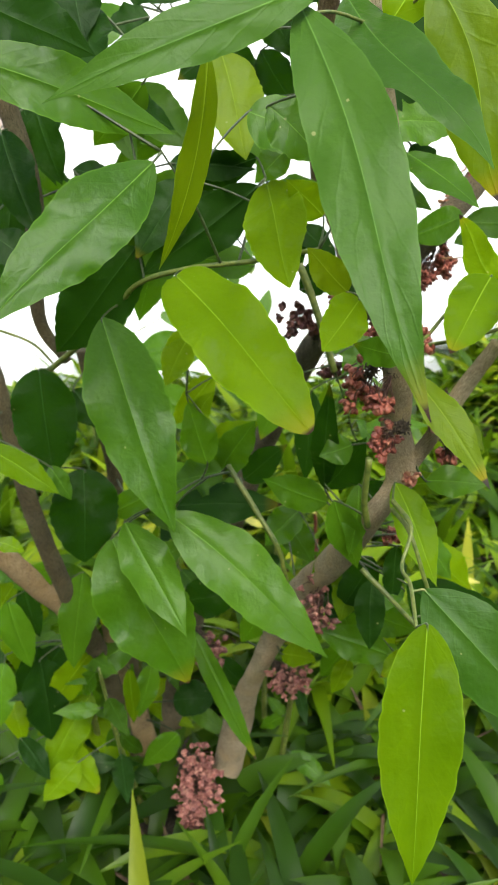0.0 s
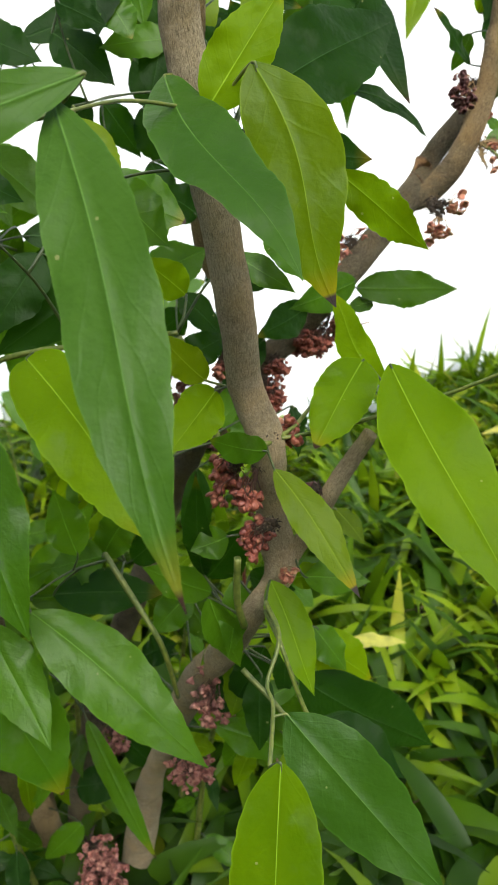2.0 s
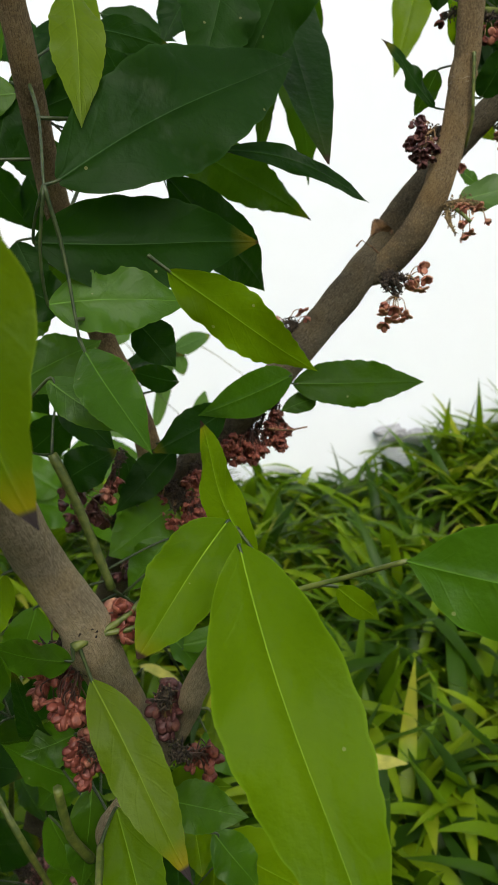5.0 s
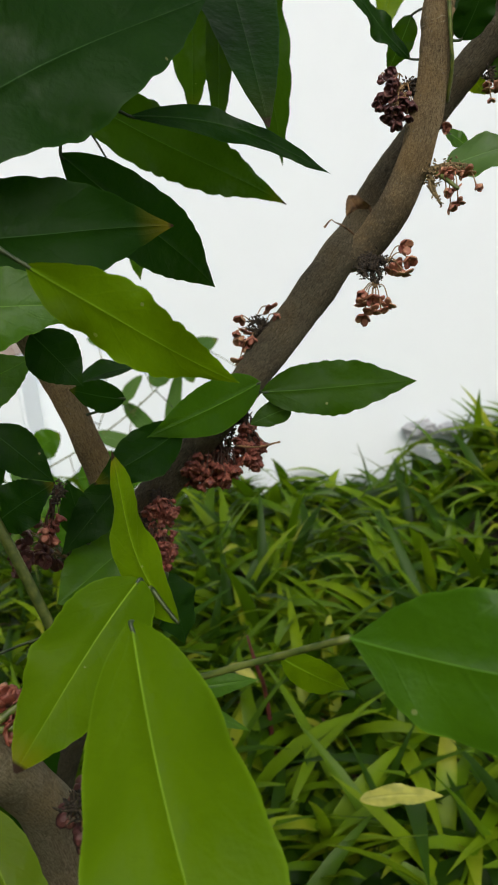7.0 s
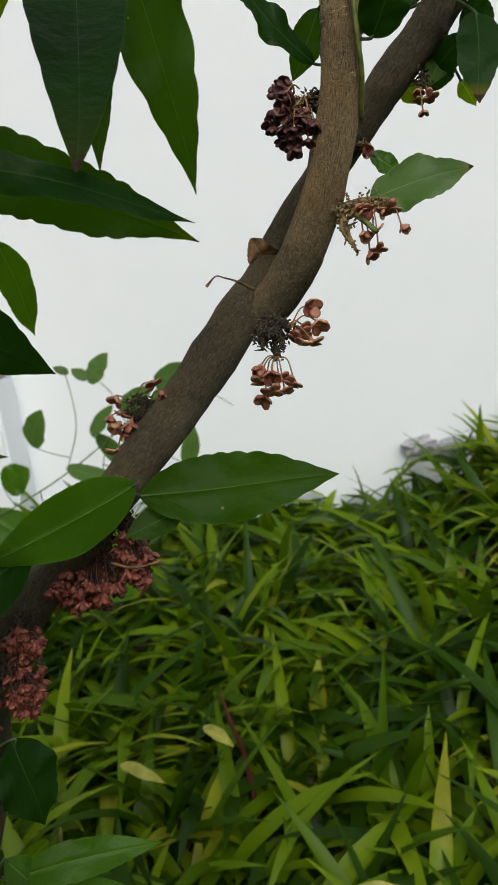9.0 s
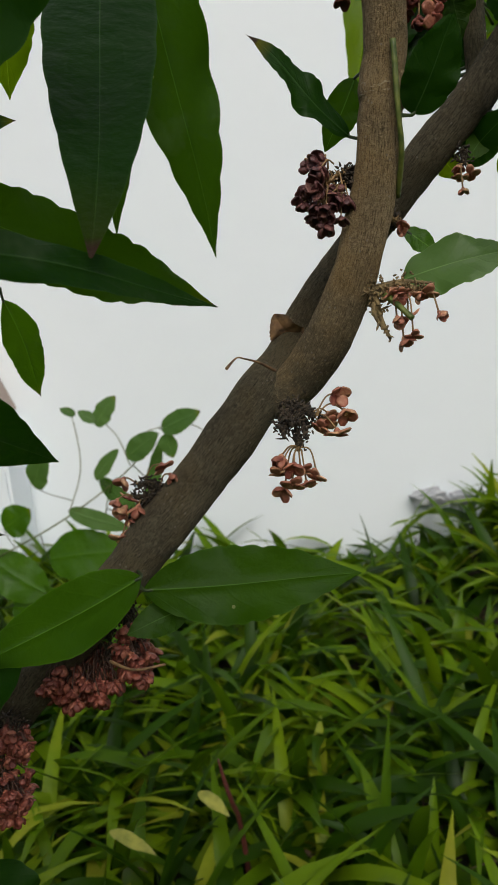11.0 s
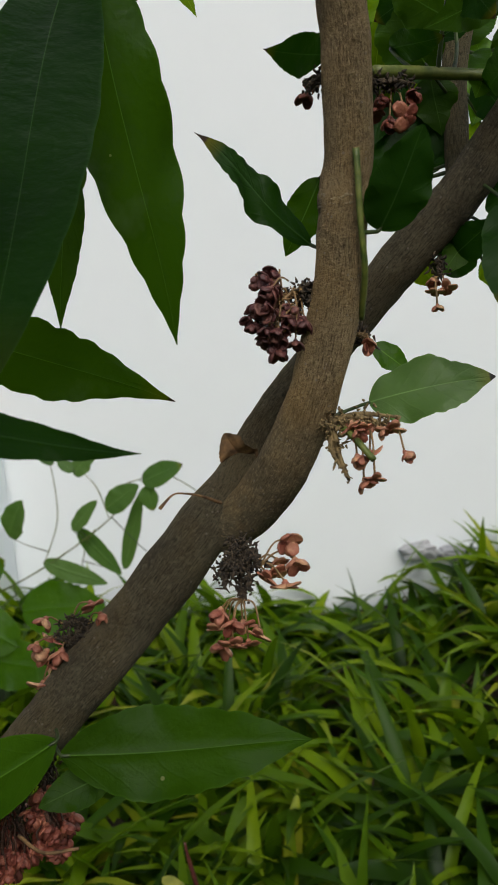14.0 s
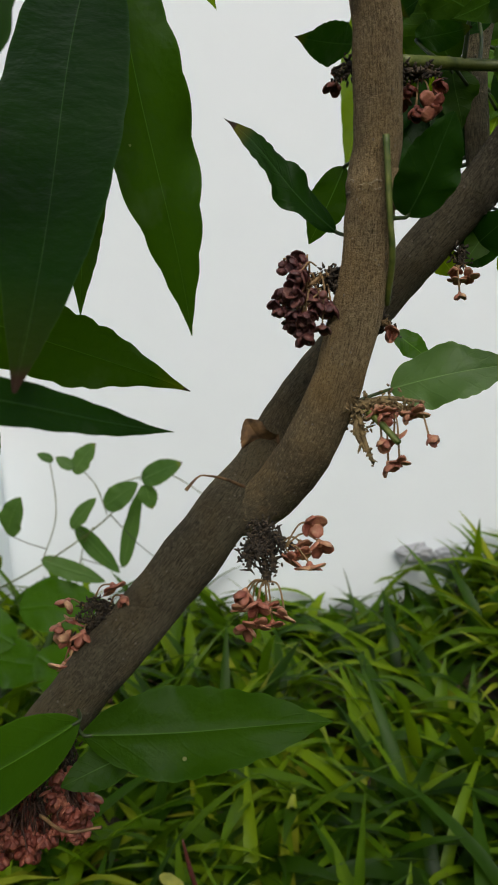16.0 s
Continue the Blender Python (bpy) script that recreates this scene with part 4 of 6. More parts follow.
leaf((0.071, 0.438, 0.566), (0.050, 0.432, 0.588), 0.0179, (0.040, -0.979, -0.202), "yellow", 0.05, body=0.2)
leaf((0.099, 0.417, 0.538), (0.073, 0.415, 0.544), 0.0173, (0.003, -0.958, -0.288), "mid", 0.05, body=0.2)
leaf((0.060, 0.480, 0.601), (0.039, 0.470, 0.620), 0.0203, (0.282, -0.943, -0.178), "light", 0.05)
leaf((0.030, 0.420, 0.651), (0.057, 0.420, 0.627), 0.0270, (0.251, -0.926, 0.281), "mid", 0.05)
leaf((-0.007, 0.500, 0.448), (-0.019, 0.500, 0.489), 0.0239, (0.261, -0.962, 0.074), "mid", 0.05)
leaf((0.084, 0.460, 0.622), (0.113, 0.450, 0.605), 0.0146, (-0.026, -0.879, 0.476), "mid", 0.05)
leaf((0.105, 0.600, 0.560), (0.075, 0.580, 0.529), 0.0209, (0.299, -0.907, 0.297), "dark", 0.05)
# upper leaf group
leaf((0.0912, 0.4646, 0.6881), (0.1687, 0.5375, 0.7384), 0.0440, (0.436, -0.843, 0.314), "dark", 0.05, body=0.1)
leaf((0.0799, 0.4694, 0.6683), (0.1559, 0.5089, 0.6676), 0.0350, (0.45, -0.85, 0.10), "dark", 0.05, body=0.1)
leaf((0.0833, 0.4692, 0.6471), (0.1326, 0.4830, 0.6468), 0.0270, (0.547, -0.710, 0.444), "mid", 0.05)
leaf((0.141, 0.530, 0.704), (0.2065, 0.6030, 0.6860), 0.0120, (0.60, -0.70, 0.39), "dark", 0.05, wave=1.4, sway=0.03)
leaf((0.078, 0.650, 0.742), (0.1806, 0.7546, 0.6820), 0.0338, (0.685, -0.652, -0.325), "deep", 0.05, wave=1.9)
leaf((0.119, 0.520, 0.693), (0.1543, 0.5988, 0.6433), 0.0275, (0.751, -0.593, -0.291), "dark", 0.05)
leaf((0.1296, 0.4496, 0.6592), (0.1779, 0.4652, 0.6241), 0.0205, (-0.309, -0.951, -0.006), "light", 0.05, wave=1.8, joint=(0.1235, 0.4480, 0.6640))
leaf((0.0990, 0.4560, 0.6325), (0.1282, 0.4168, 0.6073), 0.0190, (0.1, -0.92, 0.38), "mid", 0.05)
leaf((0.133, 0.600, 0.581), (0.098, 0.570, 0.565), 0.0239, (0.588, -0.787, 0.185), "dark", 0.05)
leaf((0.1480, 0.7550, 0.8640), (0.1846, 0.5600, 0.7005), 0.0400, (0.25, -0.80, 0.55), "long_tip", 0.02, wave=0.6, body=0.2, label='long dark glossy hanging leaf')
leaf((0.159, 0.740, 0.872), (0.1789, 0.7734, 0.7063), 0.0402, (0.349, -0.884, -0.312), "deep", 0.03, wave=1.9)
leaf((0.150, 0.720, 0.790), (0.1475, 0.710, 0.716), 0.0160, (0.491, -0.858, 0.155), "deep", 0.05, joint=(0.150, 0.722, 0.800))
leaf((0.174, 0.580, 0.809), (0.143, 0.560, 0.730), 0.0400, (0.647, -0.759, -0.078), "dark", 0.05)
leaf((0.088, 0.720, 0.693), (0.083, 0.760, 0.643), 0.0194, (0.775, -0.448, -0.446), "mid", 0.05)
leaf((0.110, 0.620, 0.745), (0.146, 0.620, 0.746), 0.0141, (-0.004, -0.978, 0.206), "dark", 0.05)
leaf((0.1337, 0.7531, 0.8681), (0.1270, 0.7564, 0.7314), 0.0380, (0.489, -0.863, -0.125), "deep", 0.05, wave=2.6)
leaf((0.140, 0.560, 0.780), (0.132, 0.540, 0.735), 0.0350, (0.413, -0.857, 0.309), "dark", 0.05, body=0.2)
leaf((0.148, 0.620, 0.794), (0.145, 0.620, 0.752), 0.0196, (0.255, -0.967, -0.020), "light", 0.05)
leaf((0.090, 0.500, 0.755), (0.099, 0.470, 0.705), 0.0195, (0.412, -0.746, 0.524), "yellow", 0.05)
leaf((0.084, 0.550, 0.755), (0.121, 0.540, 0.744), 0.0135, (-0.246, -0.968, 0.053), "dark", 0.05)
leaf((0.044, 0.600, 0.732), (0.087, 0.580, 0.740), 0.0190, (-0.398, -0.906, -0.142), "dark", 0.05)
leaf((0.108, 0.500, 0.638), (0.123, 0.500, 0.620), 0.0178, (0.297, -0.922, 0.250), "dark", 0.05)
leaf((0.108, 0.600, 0.596), (0.082, 0.600, 0.602), 0.0151, (0.006, -1.000, 0.028), "dark", 0.05)
leaf((0.049, 0.580, 0.591), (0.077, 0.580, 0.564), 0.0205, (0.350, -0.863, 0.364), "dark", 0.05)
leaf((0.051, 0.570, 0.549), (0.081, 0.570, 0.567), 0.0235, (-0.173, -0.941, 0.290), "dark", 0.05)
leaf((0.100, 0.610, 0.522), (0.071, 0.577, 0.506), 0.0360, (0.586, -0.710, 0.391), "mid", 0.05, body=0.2)
leaf((0.103, 0.580, 0.515), (0.082, 0.570, 0.489), 0.0226, (-0.036, -0.925, 0.378), "mid", 0.05)
leaf((0.085, 0.590, 0.530), (0.079, 0.590, 0.562), 0.0182, (0.140, -0.990, 0.027), "dark", 0.05)
leaf((0.081, 0.470, 0.473), (0.061, 0.460, 0.469), 0.0183, (0.341, -0.842, 0.417), "mid", 0.05)
leaf((0.086, 0.470, 0.448), (0.081, 0.460, 0.405), 0.0190, (0.385, -0.907, 0.168), "mid", 0.05)
leaf((0.114, 0.470, 0.448), (0.145, 0.470, 0.450), 0.0167, (-0.069, -0.593, 0.802), "light", 0.05)
leaf((0.123, 0.500, 0.412), (0.127, 0.500, 0.374), 0.0160, (0.417, -0.908, 0.046), "light", 0.05)
leaf((0.133, 0.500, 0.400), (0.154, 0.500, 0.369), 0.0214, (0.551, -0.749, 0.369), "mid", 0.05)
# leaves of the arching branch
leaf((0.1692, 0.6234, 0.5910), (0.2438, 0.6389, 0.5892), 0.0270, (0.022, -0.938, 0.347), "deep", 0.03, wave=1.4, body=0.1)
leaf((0.1684, 0.6231, 0.5959), (0.120, 0.586, 0.581), 0.0251, (0.716, -0.696, 0.055), "mid", 0.05, wave=0.5)
leaf((0.1815, 0.6305, 0.5809), (0.1626, 0.6190, 0.5765), 0.0125, (0.3, -0.75, 0.6), "deep", 0.05, body=0.3, joint=(0.1780, 0.6334, 0.5827))
leaf((0.247, 0.665, 0.739), (0.2150, 0.6520, 0.7715), 0.0119, (0.156, -0.856, 0.493), "dark_tip", 0.05, sway=0.05, wave=2.2)
leaf((0.250, 0.680, 0.761), (0.238, 0.680, 0.737), 0.0131, (0.248, -0.961, -0.125), "deep", 0.05, body=0.2)
leaf((0.253, 0.670, 0.795), (0.2367, 0.6450, 0.7900), 0.0127, (0.348, -0.768, -0.538), "dark", 0.05)
leaf((0.267, 0.642, 0.740), (0.278, 0.630, 0.764), 0.0168, (0.026, -0.886, -0.464), "dark", 0.05, body=0.35)
leaf((0.264, 0.670, 0.689), (0.3023, 0.6641, 0.6965), 0.0210, (0.480, -0.728, 0.489), "pale_tip", 0.05, body=0.2)
leaf((0.266, 0.680, 0.707), (0.278, 0.680, 0.697), 0.0088, (0.245, -0.923, 0.297), "mid", 0.05, body=0.2)
leaf((0.304, 0.660, 0.747), (0.300, 0.635, 0.714), 0.0152, (0.027, -0.799, 0.601), "dark_tip", 0.05, body=0.2)
leaf((0.289, 0.690, 0.730), (0.303, 0.670, 0.744), 0.0149, (-0.701, -0.661, -0.268), "dark", 0.05, body=0.2)
leaf((0.266, 0.720, 0.783), (0.273, 0.710, 0.821), 0.0163, (-0.191, -0.958, -0.215), "light", 0.05, body=0.2)
leaf((0.287, 0.700, 0.796), (0.273, 0.700, 0.822), 0.0229, (-0.317, -0.931, -0.179), "deep", 0.05, body=0.3)
leaf((0.288, 0.710, 0.798), (0.292, 0.710, 0.777), 0.0160, (0.039, -0.999, 0.008), "deep", 0.05)
leaf((0.304, 0.670, 0.808), (0.280, 0.650, 0.793), 0.0129, (0.673, -0.731, -0.116), "deep", 0.05)
leaf((0.293, 0.690, 0.808), (0.273, 0.690, 0.821), 0.0164, (-0.256, -0.885, -0.388), "deep", 0.05, body=0.2)
leaf((0.304, 0.680, 0.795), (0.297, 0.670, 0.779), 0.0121, (0.287, -0.865, 0.411), "mid", 0.05, body=0.2)
leaf((0.309, 0.680, 0.803), (0.312, 0.680, 0.785), 0.0140, (-0.050, -0.999, -0.009), "deep", 0.05, body=0.2)
leaf((0.316, 0.700, 0.772), (0.305, 0.700, 0.762), 0.0116, (0.114, -0.985, -0.127), "yellow", 0.05)
leaf((0.306, 0.710, 0.734), (0.312, 0.710, 0.723), 0.0083, (0.087, -0.995, 0.049), "light", 0.05)
leaf((0.281, 0.700, 0.735), (0.289, 0.700, 0.725), 0.0102, (0.136, -0.986, 0.100), "yellow", 0.05)
leaf((0.271, 0.710, 0.762), (0.284, 0.720, 0.786), 0.0186, (0.049, -0.931, 0.362), "dark", 0.05, body=0.3)
leaf((0.181, 0.770, 0.873), (0.197, 0.770, 0.845), 0.0102, (0.306, -0.938, 0.164), "light", 0.05)
leaf((0.2815, 0.947, 0.925), (0.2525, 0.914, 0.8015), 0.0370, (0.2, -0.95, 0.2), "yellow", 0.04, body=0.1)
leaf((0.0639, 0.6545, 0.5923), (0.105, 0.6562, 0.6019), 0.0150, (0.1, -0.6, 0.8), "black_tip", 0.10, fold=0.4)
leaf((0.2036, 0.4140, 0.5755), (0.2671, 0.3910, 0.5714), 0.0345, (-0.05, -0.98, 0.18), "mid", 0.03, body=-0.6)
# dark kind here paints in the shade of leaves higher up
leaf((0.311, 0.680, 0.809), (0.293, 0.660, 0.810), 0.0157, (0.429, -0.403, -0.808), "dark", 0.05, body=0.2)
leaf((0.290, 0.660, 0.813), (0.299, 0.650, 0.794), 0.0150, (-0.724, -0.689, 0.021), "dark", 0.05, body=0.2)
leaf((0.273, 0.680, 0.798), (0.287, 0.660, 0.794), 0.0097, (-0.750, -0.401, -0.527), "dark", 0.05, body=0.2)
leaf((0.282, 0.720, 0.792), (0.272, 0.720, 0.773), 0.0188, (-0.100, -0.993, 0.058), "dark", 0.05, body=0.2)
leaf((0.283, 0.710, 0.765), (0.296, 0.720, 0.783), 0.0174, (-0.052, -0.857, 0.513), "dark", 0.05, body=0.2)
leaf((0.311, 0.690, 0.777), (0.303, 0.710, 0.797), 0.0137, (-0.759, -0.580, 0.296), "dark", 0.05, body=0.2)
leaf((0.304, 0.680, 0.755), (0.312, 0.670, 0.742), 0.0124, (-0.571, -0.788, 0.232), "dark", 0.05, body=0.2)
leaf((0.273, 0.720, 0.819), (0.264, 0.730, 0.804), 0.0149, (-0.350, -0.865, -0.359), "mid", 0.05, body=0.2)
leaf((0.305, 0.640, 0.786), (0.302, 0.680, 0.782), 0.0104, (-0.829, -0.109, -0.548), "dark", 0.05, body=0.2)
leaf((0.284, 0.700, 0.822), (0.269, 0.700, 0.813), 0.0152, (0.217, -0.904, -0.368), "dark", 0.05, body=0.2)
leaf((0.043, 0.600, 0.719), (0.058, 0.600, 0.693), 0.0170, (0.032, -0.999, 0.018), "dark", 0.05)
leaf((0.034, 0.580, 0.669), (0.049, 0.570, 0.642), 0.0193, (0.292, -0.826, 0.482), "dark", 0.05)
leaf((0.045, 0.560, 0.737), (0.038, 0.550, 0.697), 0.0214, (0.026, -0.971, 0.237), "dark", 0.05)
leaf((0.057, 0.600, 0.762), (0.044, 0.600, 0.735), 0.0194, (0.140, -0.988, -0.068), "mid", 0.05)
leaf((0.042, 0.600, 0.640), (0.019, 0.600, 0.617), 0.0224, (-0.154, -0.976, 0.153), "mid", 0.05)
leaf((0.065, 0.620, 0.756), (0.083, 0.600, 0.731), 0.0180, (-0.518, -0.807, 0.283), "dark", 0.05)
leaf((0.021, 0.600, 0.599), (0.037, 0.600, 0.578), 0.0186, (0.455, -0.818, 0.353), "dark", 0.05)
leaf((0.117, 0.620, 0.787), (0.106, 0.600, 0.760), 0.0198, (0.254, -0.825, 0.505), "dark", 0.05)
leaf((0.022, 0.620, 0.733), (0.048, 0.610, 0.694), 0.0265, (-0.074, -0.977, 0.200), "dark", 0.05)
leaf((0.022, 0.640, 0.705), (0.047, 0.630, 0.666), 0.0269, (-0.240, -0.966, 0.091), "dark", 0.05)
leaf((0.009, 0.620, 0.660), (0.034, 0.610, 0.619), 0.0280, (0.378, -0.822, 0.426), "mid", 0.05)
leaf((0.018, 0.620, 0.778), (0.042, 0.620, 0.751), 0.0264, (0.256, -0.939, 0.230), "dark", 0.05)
leaf((0.033, 0.640, 0.764), (0.021, 0.630, 0.721), 0.0244, (0.214, -0.963, 0.163), "deep", 0.05)
leaf((0.038, 0.660, 0.666), (0.012, 0.650, 0.637), 0.0237, (0.467, -0.877, -0.116), "deep", 0.05)
# leaves farther back on the upper stems
leaf((0.011, 0.550, 0.773), (0.014, 0.530, 0.727), 0.0310, (-0.046, -0.917, 0.397), "dark", 0.05)
leaf((-0.005, 0.520, 0.741), (0.022, 0.510, 0.728), 0.0154, (-0.246, -0.947, 0.207), "dark", 0.05)
leaf((-0.016, 0.560, 0.735), (0.019, 0.550, 0.707), 0.0275, (0.087, -0.893, 0.442), "dark", 0.05)
leaf((-0.011, 0.550, 0.680), (0.016, 0.540, 0.636), 0.0337, (0.387, -0.823, 0.417), "mid", 0.05)
leaf((0.027, 0.580, 0.782), (0.034, 0.570, 0.740), 0.0242, (-0.137, -0.968, 0.211), "mid", 0.05)
leaf((-0.000, 0.580, 0.702), (-0.029, 0.570, 0.678), 0.0247, (0.251, -0.963, 0.097), "dark", 0.05)
leaf((0.059, 0.600, 0.772), (0.043, 0.580, 0.734), 0.0231, (0.028, -0.888, 0.459), "dark", 0.05)
leaf((0.094, 0.580, 0.735), (0.082, 0.580, 0.757), 0.0192, (-0.356, -0.913, -0.198), "dark", 0.05)
leaf((0.103, 0.600, 0.721), (0.084, 0.600, 0.727), 0.0165, (0.046, -0.986, 0.159), "dark", 0.05)
leaf((0.075, 0.560, 0.654), (0.111, 0.560, 0.637), 0.0219, (0.120, -0.959, 0.258), "mid", 0.05)
leaf((0.064, 0.550, 0.639), (0.042, 0.540, 0.653), 0.0242, (0.482, -0.868, 0.121), "dark", 0.05)
leaf((-0.001, 0.560, 0.592), (-0.024, 0.550, 0.611), 0.0291, (0.559, -0.783, 0.274), "dark", 0.05)
leaf((-0.018, 0.570, 0.557), (0.002, 0.570, 0.584), 0.0198, (0.215, -0.962, -0.168), "mid", 0.05)
leaf((0.032, 0.580, 0.563), (0.056, 0.580, 0.583), 0.0252, (0.234, -0.934, -0.269), "dark", 0.05)
leaf((0.039, 0.550, 0.489), (0.026, 0.540, 0.451), 0.0235, (0.339, -0.931, 0.134), "mid", 0.05)
leaf((-0.015, 0.580, 0.422), (0.024, 0.570, 0.455), 0.0306, (-0.497, -0.793, 0.351), "light", 0.05)
leaf((-0.030, 0.600, 0.460), (-0.021, 0.600, 0.420), 0.0198, (0.654, -0.742, 0.144), "mid", 0.05)
# low leafy shoots round the foot
SHOOT_RNG = np.random.default_rng(31)


def low_shoot(foot, head, leaves, long):
    """A thin young stem with leaves in a spiral, smaller towards its end."""
    foot, head = np.array(foot), np.array(head)
    mid = (foot + head) / 2 + np.array((SHOOT_RNG.uniform(-0.02, 0.02), SHOOT_RNG.uniform(-0.02, 0.02), 0.01))
    rows = spline([(*foot, 0.0034), (*mid, 0.0026), (*head, 0.0013)], 10)
    branch("shoot", TWIG, (*foot, 0.0034), (*mid, 0.0026), (*head, 0.0013), sides=8, rough=0.2)
    for k in range(leaves):
        s = 0.28 + 0.72 * k / max(leaves - 1, 1)
        at = rows[min(int(s * (len(rows) - 1)), len(rows) - 1), :3]
        turn = 2.4 * k + SHOOT_RNG.uniform(-0.5, 0.5)
        drop = SHOOT_RNG.uniform(-0.9, 0.25)
        ax = unit((math.cos(turn), math.sin(turn) * 0.7 - 0.35, drop))
        size = long * SHOOT_RNG.uniform(0.7, 1.15) * (1 - 0.25 * s)
        up = np.array((SHOOT_RNG.uniform(-0.3, 0.3), -0.75, 0.55))
        kind = ("dark", "mid", "mid", "light", "deep")[int(SHOOT_RNG.integers(0, 5))]
        leaf(tuple(at + ax * 0.008), tuple(at + ax * (0.008 + size)), size * SHOOT_RNG.uniform(0.30, 0.42), tuple(up), kind, SHOOT_RNG.uniform(0.0, 0.09), wave=1.5, joint=tuple(at))


low_shoot((-0.135, 0.690, -0.01), (-0.170, 0.640, 0.300), 9, 0.066)
low_shoot((-0.120, 0.740, -0.01), (-0.115, 0.720, 0.360), 9, 0.070)
low_shoot((-0.050, 0.750, -0.01), (-0.050, 0.740, 0.330), 8, 0.066)
low_shoot((-0.085, 0.655, -0.01), (-0.115, 0.610, 0.215), 7, 0.056)
low_shoot((-0.190, 0.720, -0.01), (-0.230, 0.690, 0.260), 8, 0.066)
low_shoot((0.030, 0.760, -0.01), (0.050, 0.740, 0.340), 8, 0.060)
low_shoot((0.045, 0.700, -0.01), (0.085, 0.660, 0.280), 6, 0.050)
# low leaves near the ground
leaf((-0.120, 0.600, 0.314), (-0.131, 0.590, 0.228), 0.0318, (-0.100, -0.987, 0.129), "mid", 0.05, body=0.2)
leaf((-0.170, 0.620, 0.214), (-0.163, 0.610, 0.136), 0.0441, (0.669, -0.727, 0.155), "dark", 0.05, body=0.2)
leaf((-0.131, 0.640, 0.164), (-0.170, 0.600, 0.102), 0.0337, (-0.091, -0.808, 0.582), "light", 0.05, body=0.2)
leaf((-0.102, 0.660, 0.080), (-0.149, 0.660, 0.115), 0.0298, (0.467, -0.629, 0.621), "light", 0.05, body=0.2)
leaf((-0.110, 0.670, 0.066), (-0.080, 0.660, -0.021), 0.0467, (0.676, -0.671, 0.307), "mid", 0.05, body=0.2)
leaf((-0.095, 0.640, 0.193), (-0.093, 0.640, 0.132), 0.0152, (0.443, -0.896, 0.020), "light", 0.05, body=0.2)
leaf((-0.086, 0.640, 0.224), (-0.149, 0.620, 0.189), 0.0327, (-0.105, -0.774, 0.624), "mid", 0.05, body=0.2)
leaf((-0.054, 0.660, 0.105), (-0.090, 0.660, 0.065), 0.0254, (-0.144, -0.981, 0.127), "mid", 0.05, body=0.2)
leaf((-0.030, 0.600, 0.260), (0.025, 0.560, 0.164), 0.0190, (-0.128, -0.940, 0.316), "mid", 0.05, body=0.2)
leaf((-0.061, 0.680, 0.128), (-0.017, 0.680, 0.132), 0.0384, (-0.084, -0.486, 0.870), "dark", 0.05, body=0.2)
leaf((-0.185, 0.600, 0.285), (-0.171, 0.600, 0.221), 0.0277, (0.126, -0.992, 0.027), "mid", 0.05, body=0.2)
leaf((-0.178, 0.620, 0.289), (-0.168, 0.620, 0.238), 0.0216, (0.024, -1.000, 0.005), "dark", 0.05, body=0.2)
leaf((-0.093, 0.600, 0.368), (-0.039, 0.580, 0.403), 0.0232, (-0.458, -0.861, 0.220), "mid", 0.05, body=0.2)
leaf((-0.148, 0.500, 0.456), (-0.101, 0.490, 0.430), 0.0203, (0.255, -0.643, 0.722), "light", 0.05, body=0.2)
leaf((-0.115, 0.520, 0.437), (-0.102, 0.520, 0.413), 0.0138, (0.593, -0.729, 0.341), "mid", 0.05, body=0.2)
leaf((-0.087, 0.620, 0.449), (-0.123, 0.620, 0.448), 0.0327, (-0.013, -0.906, 0.423), "dark", 0.05, body=0.2)
leaf((-0.029, 0.600, 0.509), (-0.044, 0.580, 0.478), 0.0240, (-0.103, -0.813, 0.574), "light", 0.05, body=0.2)
leaf((-0.013, 0.620, 0.475), (-0.043, 0.600, 0.442), 0.0235, (0.462, -0.879, 0.119), "light", 0.05, body=0.2)
leaf((-0.120, 0.500, 0.644), (-0.097, 0.480, 0.589), 0.0277, (-0.218, -0.942, 0.255), "dark", 0.05, body=0.2)
leaf((-0.106, 0.520, 0.660), (-0.093, 0.520, 0.616), 0.0210, (-0.062, -0.998, -0.018), "dark", 0.05, body=0.2)
leaf((-0.116, 0.460, 0.591), (-0.096, 0.460, 0.576), 0.0216, (0.250, -0.908, 0.337), "dark", 0.05, body=0.2)
leaf((-0.133, 0.550, 0.616), (-0.144, 0.540, 0.549), 0.0225, (0.541, -0.841, 0.035), "dark", 0.05, body=0.2)
leaf((-0.068, 0.500, 0.705), (-0.061, 0.480, 0.670), 0.0257, (-0.226, -0.864, 0.449), "dark", 0.05, body=0.2)
leaf((-0.036, 0.480, 0.667), (-0.068, 0.500, 0.637), 0.0219, (-0.029, -0.843, -0.538), "mid", 0.05, body=0.2)
leaf((-0.057, 0.550, 0.616), (-0.076, 0.540, 0.571), 0.0315, (-0.153, -0.948, 0.278), "dark", 0.05, body=0.2)
leaf((0.015, 0.600, 0.316), (0.043, 0.580, 0.340), 0.0247, (-0.743, -0.529, 0.410), "dark", 0.05, body=0.2)
leaf((0.073, 0.600, 0.252), (0.047, 0.580, 0.332), 0.0288, (-0.038, -0.967, -0.254), "mid", 0.05, body=0.2)
leaf((0.044, 0.580, 0.254), (0.071, 0.570, 0.256), 0.0191, (-0.269, -0.582, 0.768), "light", 0.05, body=0.2)
leaf((-0.017, 0.700, 0.165), (0.012, 0.700, 0.131), 0.0233, (0.224, -0.956, 0.191), "dark", 0.05, body=0.2)
